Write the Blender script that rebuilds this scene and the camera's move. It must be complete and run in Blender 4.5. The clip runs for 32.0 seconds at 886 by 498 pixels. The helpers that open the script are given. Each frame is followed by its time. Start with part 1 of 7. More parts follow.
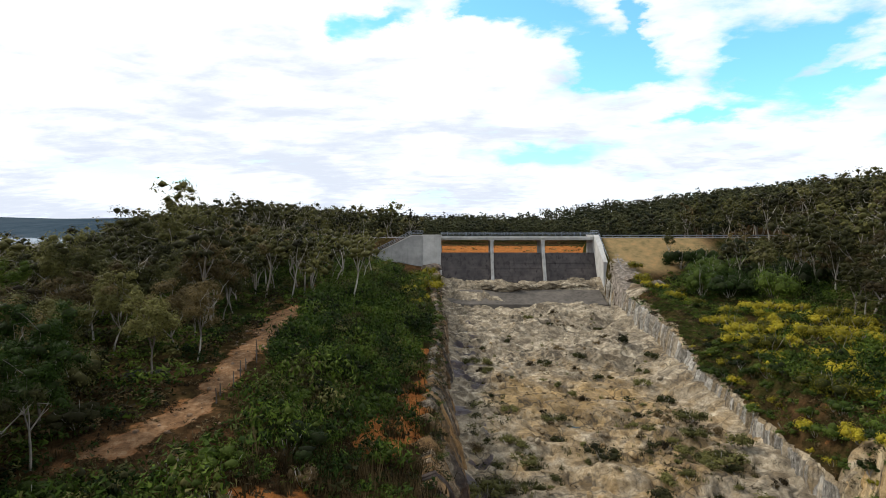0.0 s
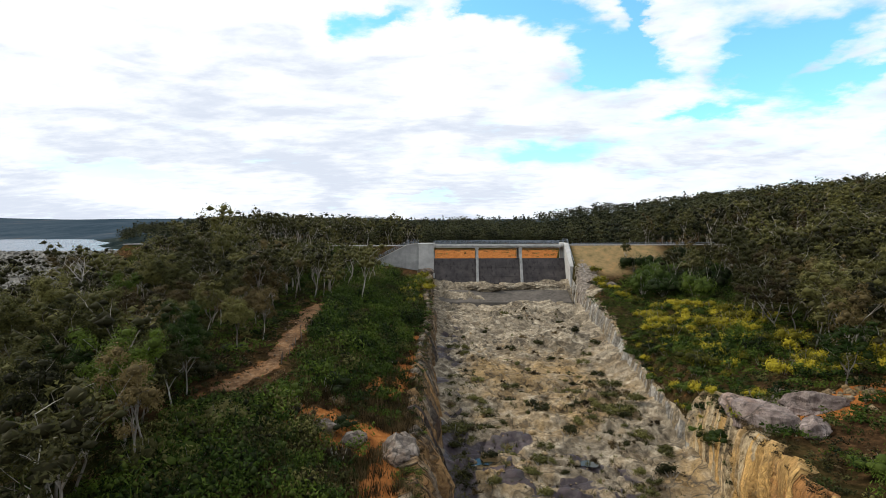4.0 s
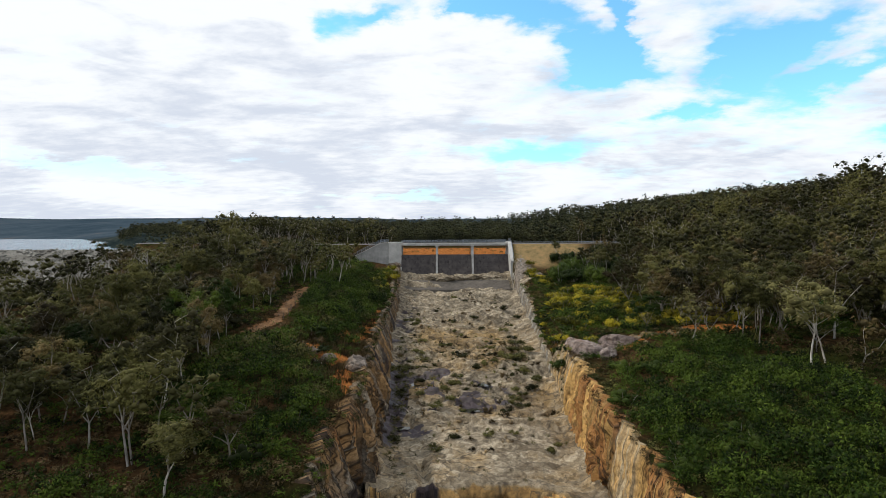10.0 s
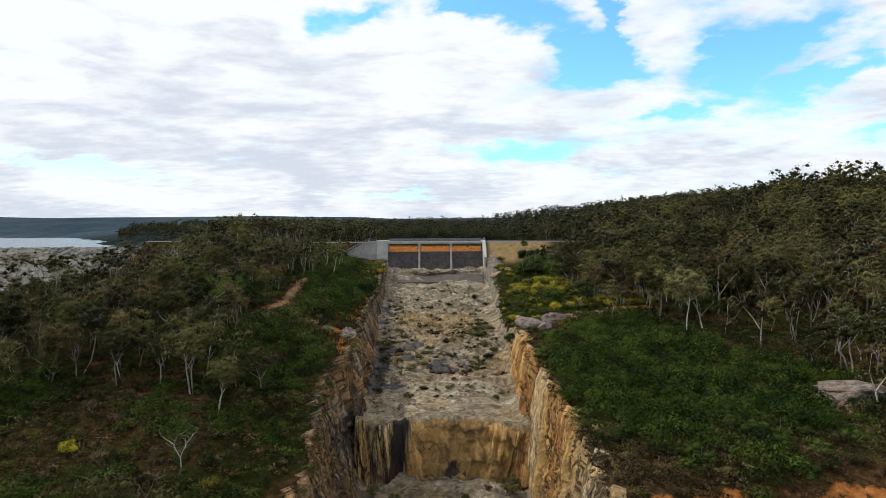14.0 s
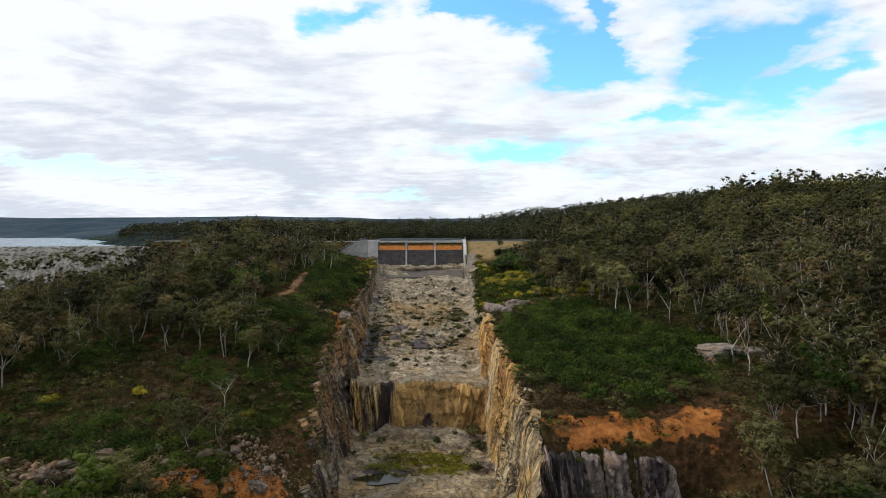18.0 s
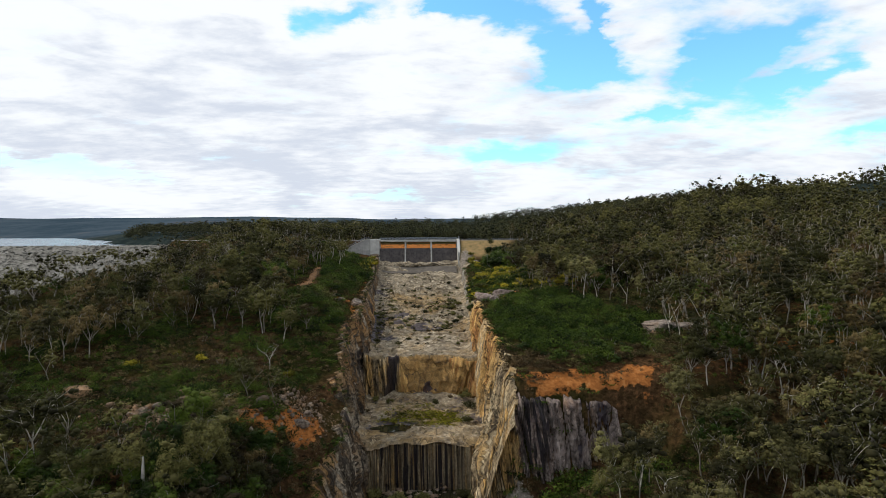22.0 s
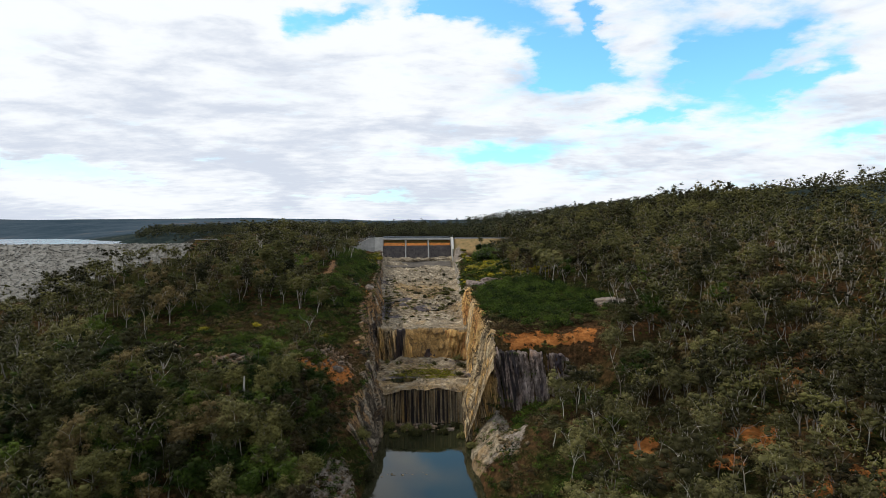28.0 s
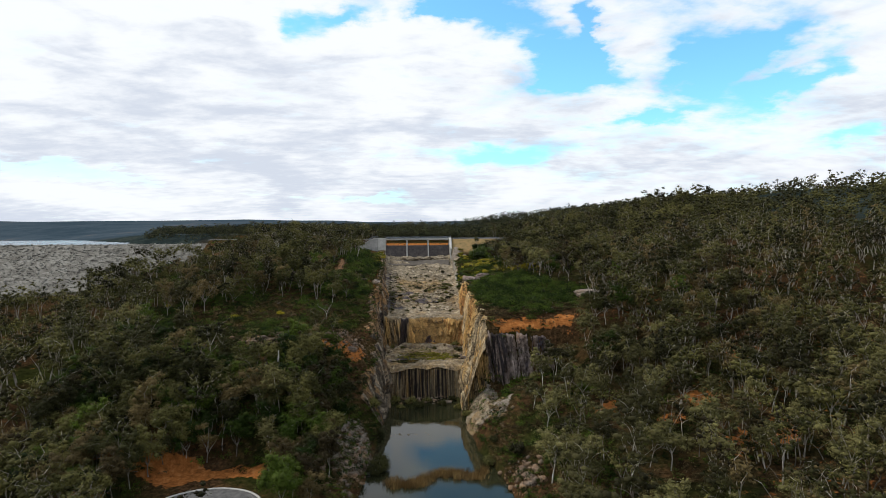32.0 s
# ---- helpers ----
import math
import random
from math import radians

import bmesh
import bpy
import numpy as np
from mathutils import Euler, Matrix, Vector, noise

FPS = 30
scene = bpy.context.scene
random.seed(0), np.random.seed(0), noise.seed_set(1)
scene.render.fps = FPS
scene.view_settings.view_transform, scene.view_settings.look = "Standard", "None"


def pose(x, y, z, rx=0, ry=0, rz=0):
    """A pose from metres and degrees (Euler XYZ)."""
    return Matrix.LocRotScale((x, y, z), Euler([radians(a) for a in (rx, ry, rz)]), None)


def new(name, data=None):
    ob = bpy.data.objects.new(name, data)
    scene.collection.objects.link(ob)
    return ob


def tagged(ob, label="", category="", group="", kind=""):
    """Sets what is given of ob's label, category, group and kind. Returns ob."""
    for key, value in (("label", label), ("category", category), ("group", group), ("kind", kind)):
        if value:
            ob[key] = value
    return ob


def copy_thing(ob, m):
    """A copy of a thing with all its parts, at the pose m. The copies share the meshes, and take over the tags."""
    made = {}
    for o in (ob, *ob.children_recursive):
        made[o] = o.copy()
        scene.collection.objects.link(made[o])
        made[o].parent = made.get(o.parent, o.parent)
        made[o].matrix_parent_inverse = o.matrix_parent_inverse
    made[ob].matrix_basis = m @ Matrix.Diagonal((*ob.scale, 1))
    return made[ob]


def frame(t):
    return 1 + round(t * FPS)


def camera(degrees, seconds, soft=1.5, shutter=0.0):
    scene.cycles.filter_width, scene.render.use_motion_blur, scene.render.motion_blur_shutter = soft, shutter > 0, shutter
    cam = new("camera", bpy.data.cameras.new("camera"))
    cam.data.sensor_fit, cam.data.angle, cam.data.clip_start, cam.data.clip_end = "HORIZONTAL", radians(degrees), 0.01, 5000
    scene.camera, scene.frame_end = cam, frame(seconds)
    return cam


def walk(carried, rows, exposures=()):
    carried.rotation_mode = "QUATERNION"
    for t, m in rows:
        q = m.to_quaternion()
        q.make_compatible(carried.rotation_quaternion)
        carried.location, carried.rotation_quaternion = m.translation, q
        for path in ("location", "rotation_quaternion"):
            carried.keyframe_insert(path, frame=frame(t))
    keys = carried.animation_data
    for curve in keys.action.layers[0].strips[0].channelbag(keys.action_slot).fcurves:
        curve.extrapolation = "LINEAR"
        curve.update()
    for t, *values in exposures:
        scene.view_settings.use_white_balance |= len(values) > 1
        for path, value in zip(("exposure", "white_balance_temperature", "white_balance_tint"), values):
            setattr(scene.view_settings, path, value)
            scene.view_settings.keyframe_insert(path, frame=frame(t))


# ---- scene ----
cam = camera(77.0, 32.0, soft=0.75)
# seconds, eye x, y, z, yaw, pitch, roll (degrees)
PATH = [
    (0, -14.68, -132.25, 4.50, 1.24, -1.59, -0.01),
    (0.5, -14.57, -135.25, 4.86, 1.06, -1.64, -0.04),
    (1, -14.52, -138.21, 5.16, 0.94, -1.66, -0.07),
    (1.5, -14.28, -141.09, 5.48, 1.07, -1.67, -0.09),
    (2, -13.83, -143.96, 5.78, 1.17, -1.70, -0.13),
    (2.5, -13.36, -146.77, 6.12, 1.26, -1.73, -0.13),
    (4.5, -10.73, -157.91, 7.59, 1.51, -1.75, -0.27),
    (5, -10.05, -160.70, 7.69, 1.43, -1.76, -0.28),
    (5.5, -9.37, -163.48, 7.79, 1.33, -1.77, -0.27),
    (6, -8.66, -166.25, 7.84, 1.23, -1.79, -0.27),
    (6.5, -7.99, -169.02, 7.85, 1.09, -1.77, -0.25),
    (7, -7.17, -171.78, 7.82, 1.01, -1.78, -0.26),
    (7.5, -6.48, -174.58, 7.84, 0.89, -1.79, -0.26),
    (8, -5.77, -177.39, 7.88, 0.76, -1.81, -0.29),
    (8.5, -5.04, -180.17, 7.85, 0.63, -1.80, -0.29),
    (9, -4.42, -183.03, 7.90, 0.47, -1.82, -0.31),
    (9.5, -3.78, -185.91, 7.94, 0.35, -1.83, -0.33),
    (10, -3.23, -188.78, 7.95, 0.22, -1.85, -0.32),
    (10.5, -2.66, -191.77, 7.99, 0.15, -1.87, -0.30),
    (11, -2.23, -194.70, 7.98, 0.02, -1.88, -0.32),
    (11.5, -1.80, -197.73, 8.00, -0.12, -1.90, -0.26),
    (12, -1.33, -200.73, 8.00, -0.24, -1.91, -0.28),
    (12.5, -0.84, -203.75, 7.97, -0.36, -1.90, -0.28),
    (13, -0.45, -206.77, 7.99, -0.47, -1.91, -0.29),
    (13.5, -0.03, -209.82, 8.03, -0.60, -1.93, -0.25),
    (14, 0.33, -212.84, 8.11, -0.71, -1.94, -0.27),
    (14.5, 0.76, -215.79, 8.08, -0.82, -1.93, -0.26),
    (16.5, 2.34, -227.65, 8.16, -1.20, -1.90, -0.25),
    (17, 2.66, -230.62, 8.19, -1.33, -1.90, -0.23),
    (17.5, 2.84, -233.56, 8.19, -1.47, -1.91, -0.24),
    (18, 2.93, -236.53, 8.21, -1.58, -1.91, -0.23),
    (18.5, 2.87, -239.48, 8.22, -1.68, -1.91, -0.21),
    (19, 2.74, -242.42, 8.23, -1.78, -1.91, -0.25),
    (19.5, 2.64, -245.39, 8.22, -1.85, -1.92, -0.25),
    (20, 2.43, -248.32, 8.19, -1.93, -1.91, -0.26),
    (20.5, 2.20, -251.29, 8.19, -2.00, -1.91, -0.28),
    (21, 1.98, -254.26, 8.22, -2.07, -1.93, -0.27),
    (21.5, 1.73, -257.17, 8.13, -2.14, -1.90, -0.28),
    (22, 1.51, -260.13, 8.13, -2.20, -1.90, -0.29),
    (22.5, 1.20, -263.06, 8.08, -2.28, -1.89, -0.30),
    (23, 0.94, -266.00, 8.04, -2.35, -1.89, -0.29),
    (23.5, 0.61, -268.94, 7.95, -2.42, -1.88, -0.29),
    (24, 0.42, -271.89, 7.91, -2.45, -1.88, -0.32),
    (24.5, 0.14, -274.85, 7.82, -2.50, -1.88, -0.31),
    (25, -0.10, -277.80, 7.76, -2.56, -1.86, -0.32),
    (25.5, -0.37, -280.78, 7.70, -2.60, -1.84, -0.34),
    (27.5, -0.93, -292.40, 7.33, -2.79, -1.80, -0.29),
    (28, -0.93, -295.26, 7.17, -2.85, -1.77, -0.30),
    (28.5, -1.01, -297.92, 7.01, -2.90, -1.76, -0.32),
    (29, -1.06, -300.74, 6.88, -2.94, -1.76, -0.32),
    (29.5, -1.21, -303.55, 6.75, -2.99, -1.73, -0.33),
    (30, -1.41, -306.37, 6.60, -3.05, -1.70, -0.32),
    (30.5, -1.53, -309.16, 6.60, -3.09, -1.70, -0.31),
    (31, -1.72, -311.92, 6.56, -3.14, -1.66, -0.32),
    (31.5, -1.89, -314.67, 6.64, -3.16, -1.65, -0.32),
    (32, -2.17, -317.40, 6.74, -3.00, -1.62, -0.36),
]
walk(cam, [(t, pose(x, y, z, 0, 0, yaw) @ pose(0, 0, 0, 90 + pitch) @ pose(0, 0, 0, 0, 0, roll)) for t, x, y, z, yaw, pitch, roll in PATH],
     exposures=((0.0, -0.06), (2.5, -0.09), (6.0, -0.2), (13.0, -0.26), (32.0, -0.27)))

# ---- world and sun ----
SUN_ELEV, SUN_AZ = radians(43), radians(-74)      # azimuth from +y, negative: to the left
world = bpy.data.worlds.new("world")
scene.world = world
world.use_nodes = True
wn, wl = world.node_tree.nodes, world.node_tree.links
wn.clear()


def wnode(kind):
    return wn.new(kind)


def wmix(blend="MIX"):
    n = wn.new("ShaderNodeMix")
    n.data_type, n.blend_type = "RGBA", blend
    return n


def wrange(a, b, lo=0.0, hi=1.0):
    n = wn.new("ShaderNodeMapRange")
    n.interpolation_type = "SMOOTHSTEP"
    for i, v in enumerate((a, b, lo, hi)):
        n.inputs[i + 1].default_value = v
    return n


def wmath(op, a, b=None, clamp=False):
    n = wn.new("ShaderNodeMath")
    n.operation, n.use_clamp = op, clamp
    for i, v in enumerate((a, b)):
        if v is None:
            continue
        if isinstance(v, (int, float)):
            n.inputs[i].default_value = v
        else:
            wl.new(v, n.inputs[i])
    return n.outputs[0]


sky = wnode("ShaderNodeTexSky")
sky.sky_type, sky.sun_disc, sky.sun_elevation, sky.sun_rotation = "NISHITA", False, SUN_ELEV, SUN_AZ
sky.air_density, sky.dust_density, sky.ozone_density = 1.0, 0.4, 1.6
tc = wnode("ShaderNodeTexCoord")
sep = wnode("ShaderNodeSeparateXYZ")
wl.new(tc.outputs["Generated"], sep.inputs[0])
zc = wmath("ADD", wmath("MAXIMUM", sep.outputs[2], 0.0), 0.16)
px, py = wmath("DIVIDE", sep.outputs[0], zc), wmath("DIVIDE", sep.outputs[1], zc)
comb = wnode("ShaderNodeCombineXYZ")
wl.new(px, comb.inputs[0]), wl.new(py, comb.inputs[1])
az = wmath("MULTIPLY", wmath("ARCTAN2", sep.outputs[0], sep.outputs[1]), 57.2958)
el = wmath("MULTIPLY", wmath("ARCSINE", sep.outputs[2]), 57.2958)


def wnoise(scale, detail, rough, off, stretch=(1, 1, 1)):
    m = wnode("ShaderNodeMapping")
    m.inputs["Location"].default_value, m.inputs["Scale"].default_value = off, stretch
    wl.new(comb.outputs[0], m.inputs[0])
    n = wnode("ShaderNodeTexNoise")
    n.inputs["Scale"].default_value, n.inputs["Detail"].default_value, n.inputs["Roughness"].default_value = scale, detail, rough
    wl.new(m.outputs[0], n.inputs["Vector"])
    return n.outputs["Fac"]


# the two angles, pushed about by noise so that every cloud edge is ragged
aec = wnode("ShaderNodeCombineXYZ")
wl.new(wmath("MULTIPLY", az, 0.1), aec.inputs[0]), wl.new(wmath("MULTIPLY", el, 0.22), aec.inputs[1])
ragged = wnode("ShaderNodeTexNoise")
ragged.inputs["Scale"].default_value, ragged.inputs["Detail"].default_value, ragged.inputs["Roughness"].default_value = 2.3, 9.0, 0.56
wl.new(aec.outputs[0], ragged.inputs["Vector"])
rsep = wnode("ShaderNodeSeparateColor")
wl.new(ragged.outputs["Color"], rsep.inputs[0])
azw = wmath("ADD", az, wmath("MULTIPLY", wmath("SUBTRACT", rsep.outputs[0], 0.5), 9.0))
elw = wmath("ADD", el, wmath("MULTIPLY", wmath("SUBTRACT", rsep.outputs[1], 0.5), 4.6))


def gap(a, e, ra, re, turn=0.0):
    """A break in the cloud round an azimuth and an elevation, in degrees, its long axis tipped up by turn."""
    da, de, c, s = wmath("SUBTRACT", azw, a), wmath("SUBTRACT", elw, e), math.cos(radians(turn)), math.sin(radians(turn))
    along = wmath("DIVIDE", wmath("ADD", wmath("MULTIPLY", da, c), wmath("MULTIPLY", de, s)), ra)
    over = wmath("DIVIDE", wmath("SUBTRACT", wmath("MULTIPLY", de, c), wmath("MULTIPLY", da, s)), re)
    r = wmath("ADD", wmath("MULTIPLY", along, along), wmath("MULTIPLY", over, over))
    return wmath("POWER", 2.718, wmath("MULTIPLY", r, -0.8))


# broken cumulus: thick to the left, with gaps of blue to the right and overhead
puff = wnoise(2.1, 8.0, 0.54, (11.3, 2.2, 0))
wisp = wnoise(6.0, 8.0, 0.62, (4.3, 8.8, 0), (1, 1.6, 1))
cover = wmath("ADD", wmath("MULTIPLY", puff, 0.55), wmath("MULTIPLY", wisp, 0.55))
cover = wmath("ADD", cover, 0.15)
for a, e, ra, re, turn, k in ((-11.7, 19.9, 1.6, 1.1, 0, 0.5), (-7.0, 20.6, 2.8, 1.3, 30, 0.65), (2.3, 21.6, 1.7, 1.0, 0, 0.5), (7.5, 21.2, 5.5, 1.4, -10, 0.8), (13.7, 17.8, 1.9, 1.7, -30, 0.6), (16.8, 16.1, 2.4, 1.8, 20, 0.7),
                              (17.0, 14.8, 4.1, 1.1, -8, 0.6), (17.7, 19.2, 0.8, 2.8, 0, 0.55), (28.2, 14.9, 2.4, 2.7, 30, 0.8), (31.8, 15.9, 4.2, 1.3, 20, 0.65), (34.8, 12.7, 3.7, 0.9, 25, 0.6), (8.6, 8.0, 6.3, 1.0, 0, 0.45),
                              (23.8, 10.9, 3.0, 0.55, 8, 0.45), (39.4, 7.7, 2.2, 0.75, 8, 0.45), (-32.0, 5.6, 5.6, 0.6, -5, 0.5), (-4.7, 3.6, 3.7, 0.5, 0, 0.35)):
    cover = wmath("SUBTRACT", cover, wmath("MULTIPLY", gap(a, e, ra, re, turn), k))
for a, e, ra, re, k in ((26, 12, 16, 9, 0.13), (8, 26, 9, 2.6, 0.6), (24, 27, 6, 4, 0.6), (34, 21.5, 5, 1.6, 0.4), (62, 25, 12, 7, 0.4), (-150, 40, 30, 12, 0.4), (120, 50, 30, 12, 0.4)):
    cover = wmath("SUBTRACT", cover, wmath("MULTIPLY", gap(a, e, ra, re), k))
ramp = wrange(0.19, 0.66)
wl.new(cover, ramp.inputs[0])
# grey bases lie in long flat streaks, deeper on the far left
streak = wnode("ShaderNodeTexNoise")
streak.inputs["Scale"].default_value, streak.inputs["Detail"].default_value, streak.inputs["Roughness"].default_value = 1.5, 6.0, 0.5
streak.inputs["Distortion"].default_value = 0.7
stv = wnode("ShaderNodeMapping")
stv.inputs["Scale"].default_value, stv.inputs["Location"].default_value = (0.55, 0.9, 1), (3.1, 1.7, 0)
wl.new(aec.outputs[0], stv.inputs[0]), wl.new(stv.outputs[0], streak.inputs["Vector"])
shade = wrange(0.47, 0.80)
bias = wmath("ADD", wmath("ADD", wmath("MULTIPLY", gap(-24, 12.5, 30, 5.5), 0.13), wmath("MULTIPLY", gap(5, 3.0, 70, 5.0), 0.15)), wmath("MULTIPLY", gap(-40, 27, 34, 9), -0.16))
wl.new(wmath("ADD", wmath("ADD", streak.outputs["Fac"], bias), wmath("MULTIPLY", wmath("SUBTRACT", wisp, 0.5), 0.5)), shade.inputs[0])
cloud = wmix()
wl.new(shade.outputs[0], cloud.inputs[0])
cloud.inputs[6].default_value, cloud.inputs[7].default_value = (1.17, 1.21, 1.26, 1), (0.82, 0.89, 1.02, 1)
bright = wmix()
skyc = wmix("MULTIPLY")
skyc.inputs[0].default_value = 1.0
wl.new(sky.outputs[0], skyc.inputs[6])
skyc.inputs[7].default_value = (0.175, 0.295, 0.30, 1)
wl.new(ramp.outputs[0], bright.inputs[0])
wl.new(skyc.outputs[2], bright.inputs[6]), wl.new(cloud.outputs[2], bright.inputs[7])
bg = wnode("ShaderNodeBackground")
bg.inputs[1].default_value = 1.0
wl.new(bright.outputs[2], bg.inputs[0])
wo = wnode("ShaderNodeOutputWorld")
wl.new(bg.outputs[0], wo.inputs[0])

sun = new("sun", bpy.data.lights.new("sun", "SUN"))
sun.data.energy, sun.data.angle, sun.data.color = 3.0, radians(3), (1.0, 0.93, 0.82)
sdir = Vector((math.sin(SUN_AZ) * math.cos(SUN_ELEV), math.cos(SUN_AZ) * math.cos(SUN_ELEV), math.sin(SUN_ELEV)))
sun.rotation_euler = sdir.to_track_quat("Z", "Y").to_euler()
sun.location = (0, 0, 60)

# ---- numpy noise ----


def hash2(ix, iy, s):
    v = np.sin(ix * 127.1 + iy * 311.7 + s * 74.7) * 43758.5453
    return v - np.floor(v)


def vnoise(x, y, s=0):
    ix, iy = np.floor(x), np.floor(y)
    fx, fy = x - ix, y - iy
    fx, fy = fx * fx * (3 - 2 * fx), fy * fy * (3 - 2 * fy)
    a, b = hash2(ix, iy, s), hash2(ix + 1, iy, s)
    c, d = hash2(ix, iy + 1, s), hash2(ix + 1, iy + 1, s)
    return (a * (1 - fx) + b * fx) * (1 - fy) + (c * (1 - fx) + d * fx) * fy


def fbm(x, y, s=0, octaves=4, gain=0.5):
    t, a, n = 0.0, 1.0, 0.0
    for k in range(octaves):
        t, n = t + a * vnoise(x * 2.03 ** k + 17 * k, y * 2.03 ** k - 9 * k, s + k), n + a
        a *= gain
    return t / n


def worley(x, y, s=0):
    """Nearest and second-nearest distance to jittered cell points, and the cell's own number."""
    ix, iy = np.floor(x), np.floor(y)
    d1, d2, cid = np.full(x.shape, 9.0), np.full(x.shape, 9.0), np.zeros(x.shape)
    for i in (-1, 0, 1):
        for j in (-1, 0, 1):
            cx, cy = ix + i, iy + j
            d = np.hypot(cx + hash2(cx, cy, s) - x, cy + hash2(cx, cy, s + 5) - y)
            near = d < d1
            d2 = np.where(near, d1, np.minimum(d2, d))
            cid = np.where(near, hash2(cx, cy, s + 9), cid)
            d1 = np.where(near, d, d1)
    return d1, d2, cid


def smooth(a, b, x):
    t = np.clip((x - a) / (b - a), 0, 1)
    return t * t * (3 - 2 * t)


def prof(y, pairs):
    """Piecewise-linear profile along the valley; pairs of (distance downstream, value)."""
    return np.interp(-np.asarray(y, float), [p[0] for p in pairs], [p[1] for p in pairs])


# ---- the plan: channel, banks, hills (distance downstream, value) ----
LEFT_BASE = [(0, -18), (24, -17), (50, -15.2), (66, -14.5), (90, -13), (115, -11.6), (151, -11.5), (157, -9.5), (195, -10), (214, -11), (250, -14), (330, -20)]
RIGHT_BASE = [(0, 18), (28, 17.6), (50, 16.6), (90, 15.7), (114, 14.2), (150, 13.9), (157, 10.7), (180, 9.5), (196, 10.8), (214, 14.5), (250, 16), (330, 22)]
FLOOR = [(0, -6.3), (6, -6.6), (9, -7.6), (17, -10.8), (45, -14), (125, -22.8)]
LEFT_RIM = [(0, -3.2), (15, -5.5), (30, -8.2), (50, -9.8), (83, -11.6), (109, -12.3), (128, -14.2), (141, -17), (150, -20.5), (160, -26), (175, -33), (190, -37), (205, -39.5), (240, -40), (330, -41)]
RIGHT_RIM = [(0, -2), (14, -5.2), (30, -7.0), (50, -9.2), (80, -11.4), (92, -12.3), (110, -12.8), (130, -13.9), (150, -16.0), (160, -17.7), (163, -18.6), (172, -29.5), (185, -36), (200, -40), (240, -40.5), (330, -41)]
LEFT_LEAN = [(0, 0.15), (40, 0.25), (83, 0.4), (110, 0.32), (128, 0.24), (145, 0.2), (158, 0.13), (166, 0.2), (180, 0.8), (330, 1.2)]
RIGHT_LEAN = [(0, 0.2), (20, 0.8), (50, 1.1), (75, 0.6), (90, 0.3), (110, 0.22), (126, 0.11), (150, 0.14), (158, 0.2), (166, 0.3), (185, 0.8), (330, 1.2)]
LEFT_HILL = [(-20, 0.5), (0, -2.4), (14, -2.8), (40, -3.6), (90, -5.2), (120, -10), (154, -19), (190, -25), (212, -35), (240, -40), (330, -44)]
RIGHT_HILL = [(-20, 3.0), (0, 1.0), (22, -5), (50, -7), (92, -9.8), (125, -11.9), (150, -15.0), (162, -17.5), (175, -26), (195, -33), (240, -39), (330, -43)]


def floor_z(y):
    return prof(y, FLOOR)


def deep_z(y):
    """Bed of the cut: upper floor, first drop, shelf, second drop, pool."""
    return np.where(-y < 118.5, floor_z(y), np.where(-y < 151, prof(y, [(118, -31.4), (151, -33.2)]), -42.6))


def wall_foot(y):
    return np.where(-y < 125, floor_z(y), deep_z(y))


def rim_left(y):
    b, z = prof(y, LEFT_BASE), prof(y, LEFT_RIM)
    return b - prof(y, LEFT_LEAN) * np.maximum(z - wall_foot(y), 1.0) - 0.6 * fbm(y * 0.12, y * 0, 31), z


def rim_right(y):
    b, z = prof(y, RIGHT_BASE), prof(y, RIGHT_RIM)
    return b + prof(y, RIGHT_LEAN) * np.maximum(z - wall_foot(y), 1.0) + 0.6 * fbm(y * 0.12, y * 0, 37), z


def lake_side(x, y):
    """Positive inside the reservoir."""
    return (-112 - (y - 30) * 0.58 - 30 * smooth(120, 230, y) - x) / 1.15


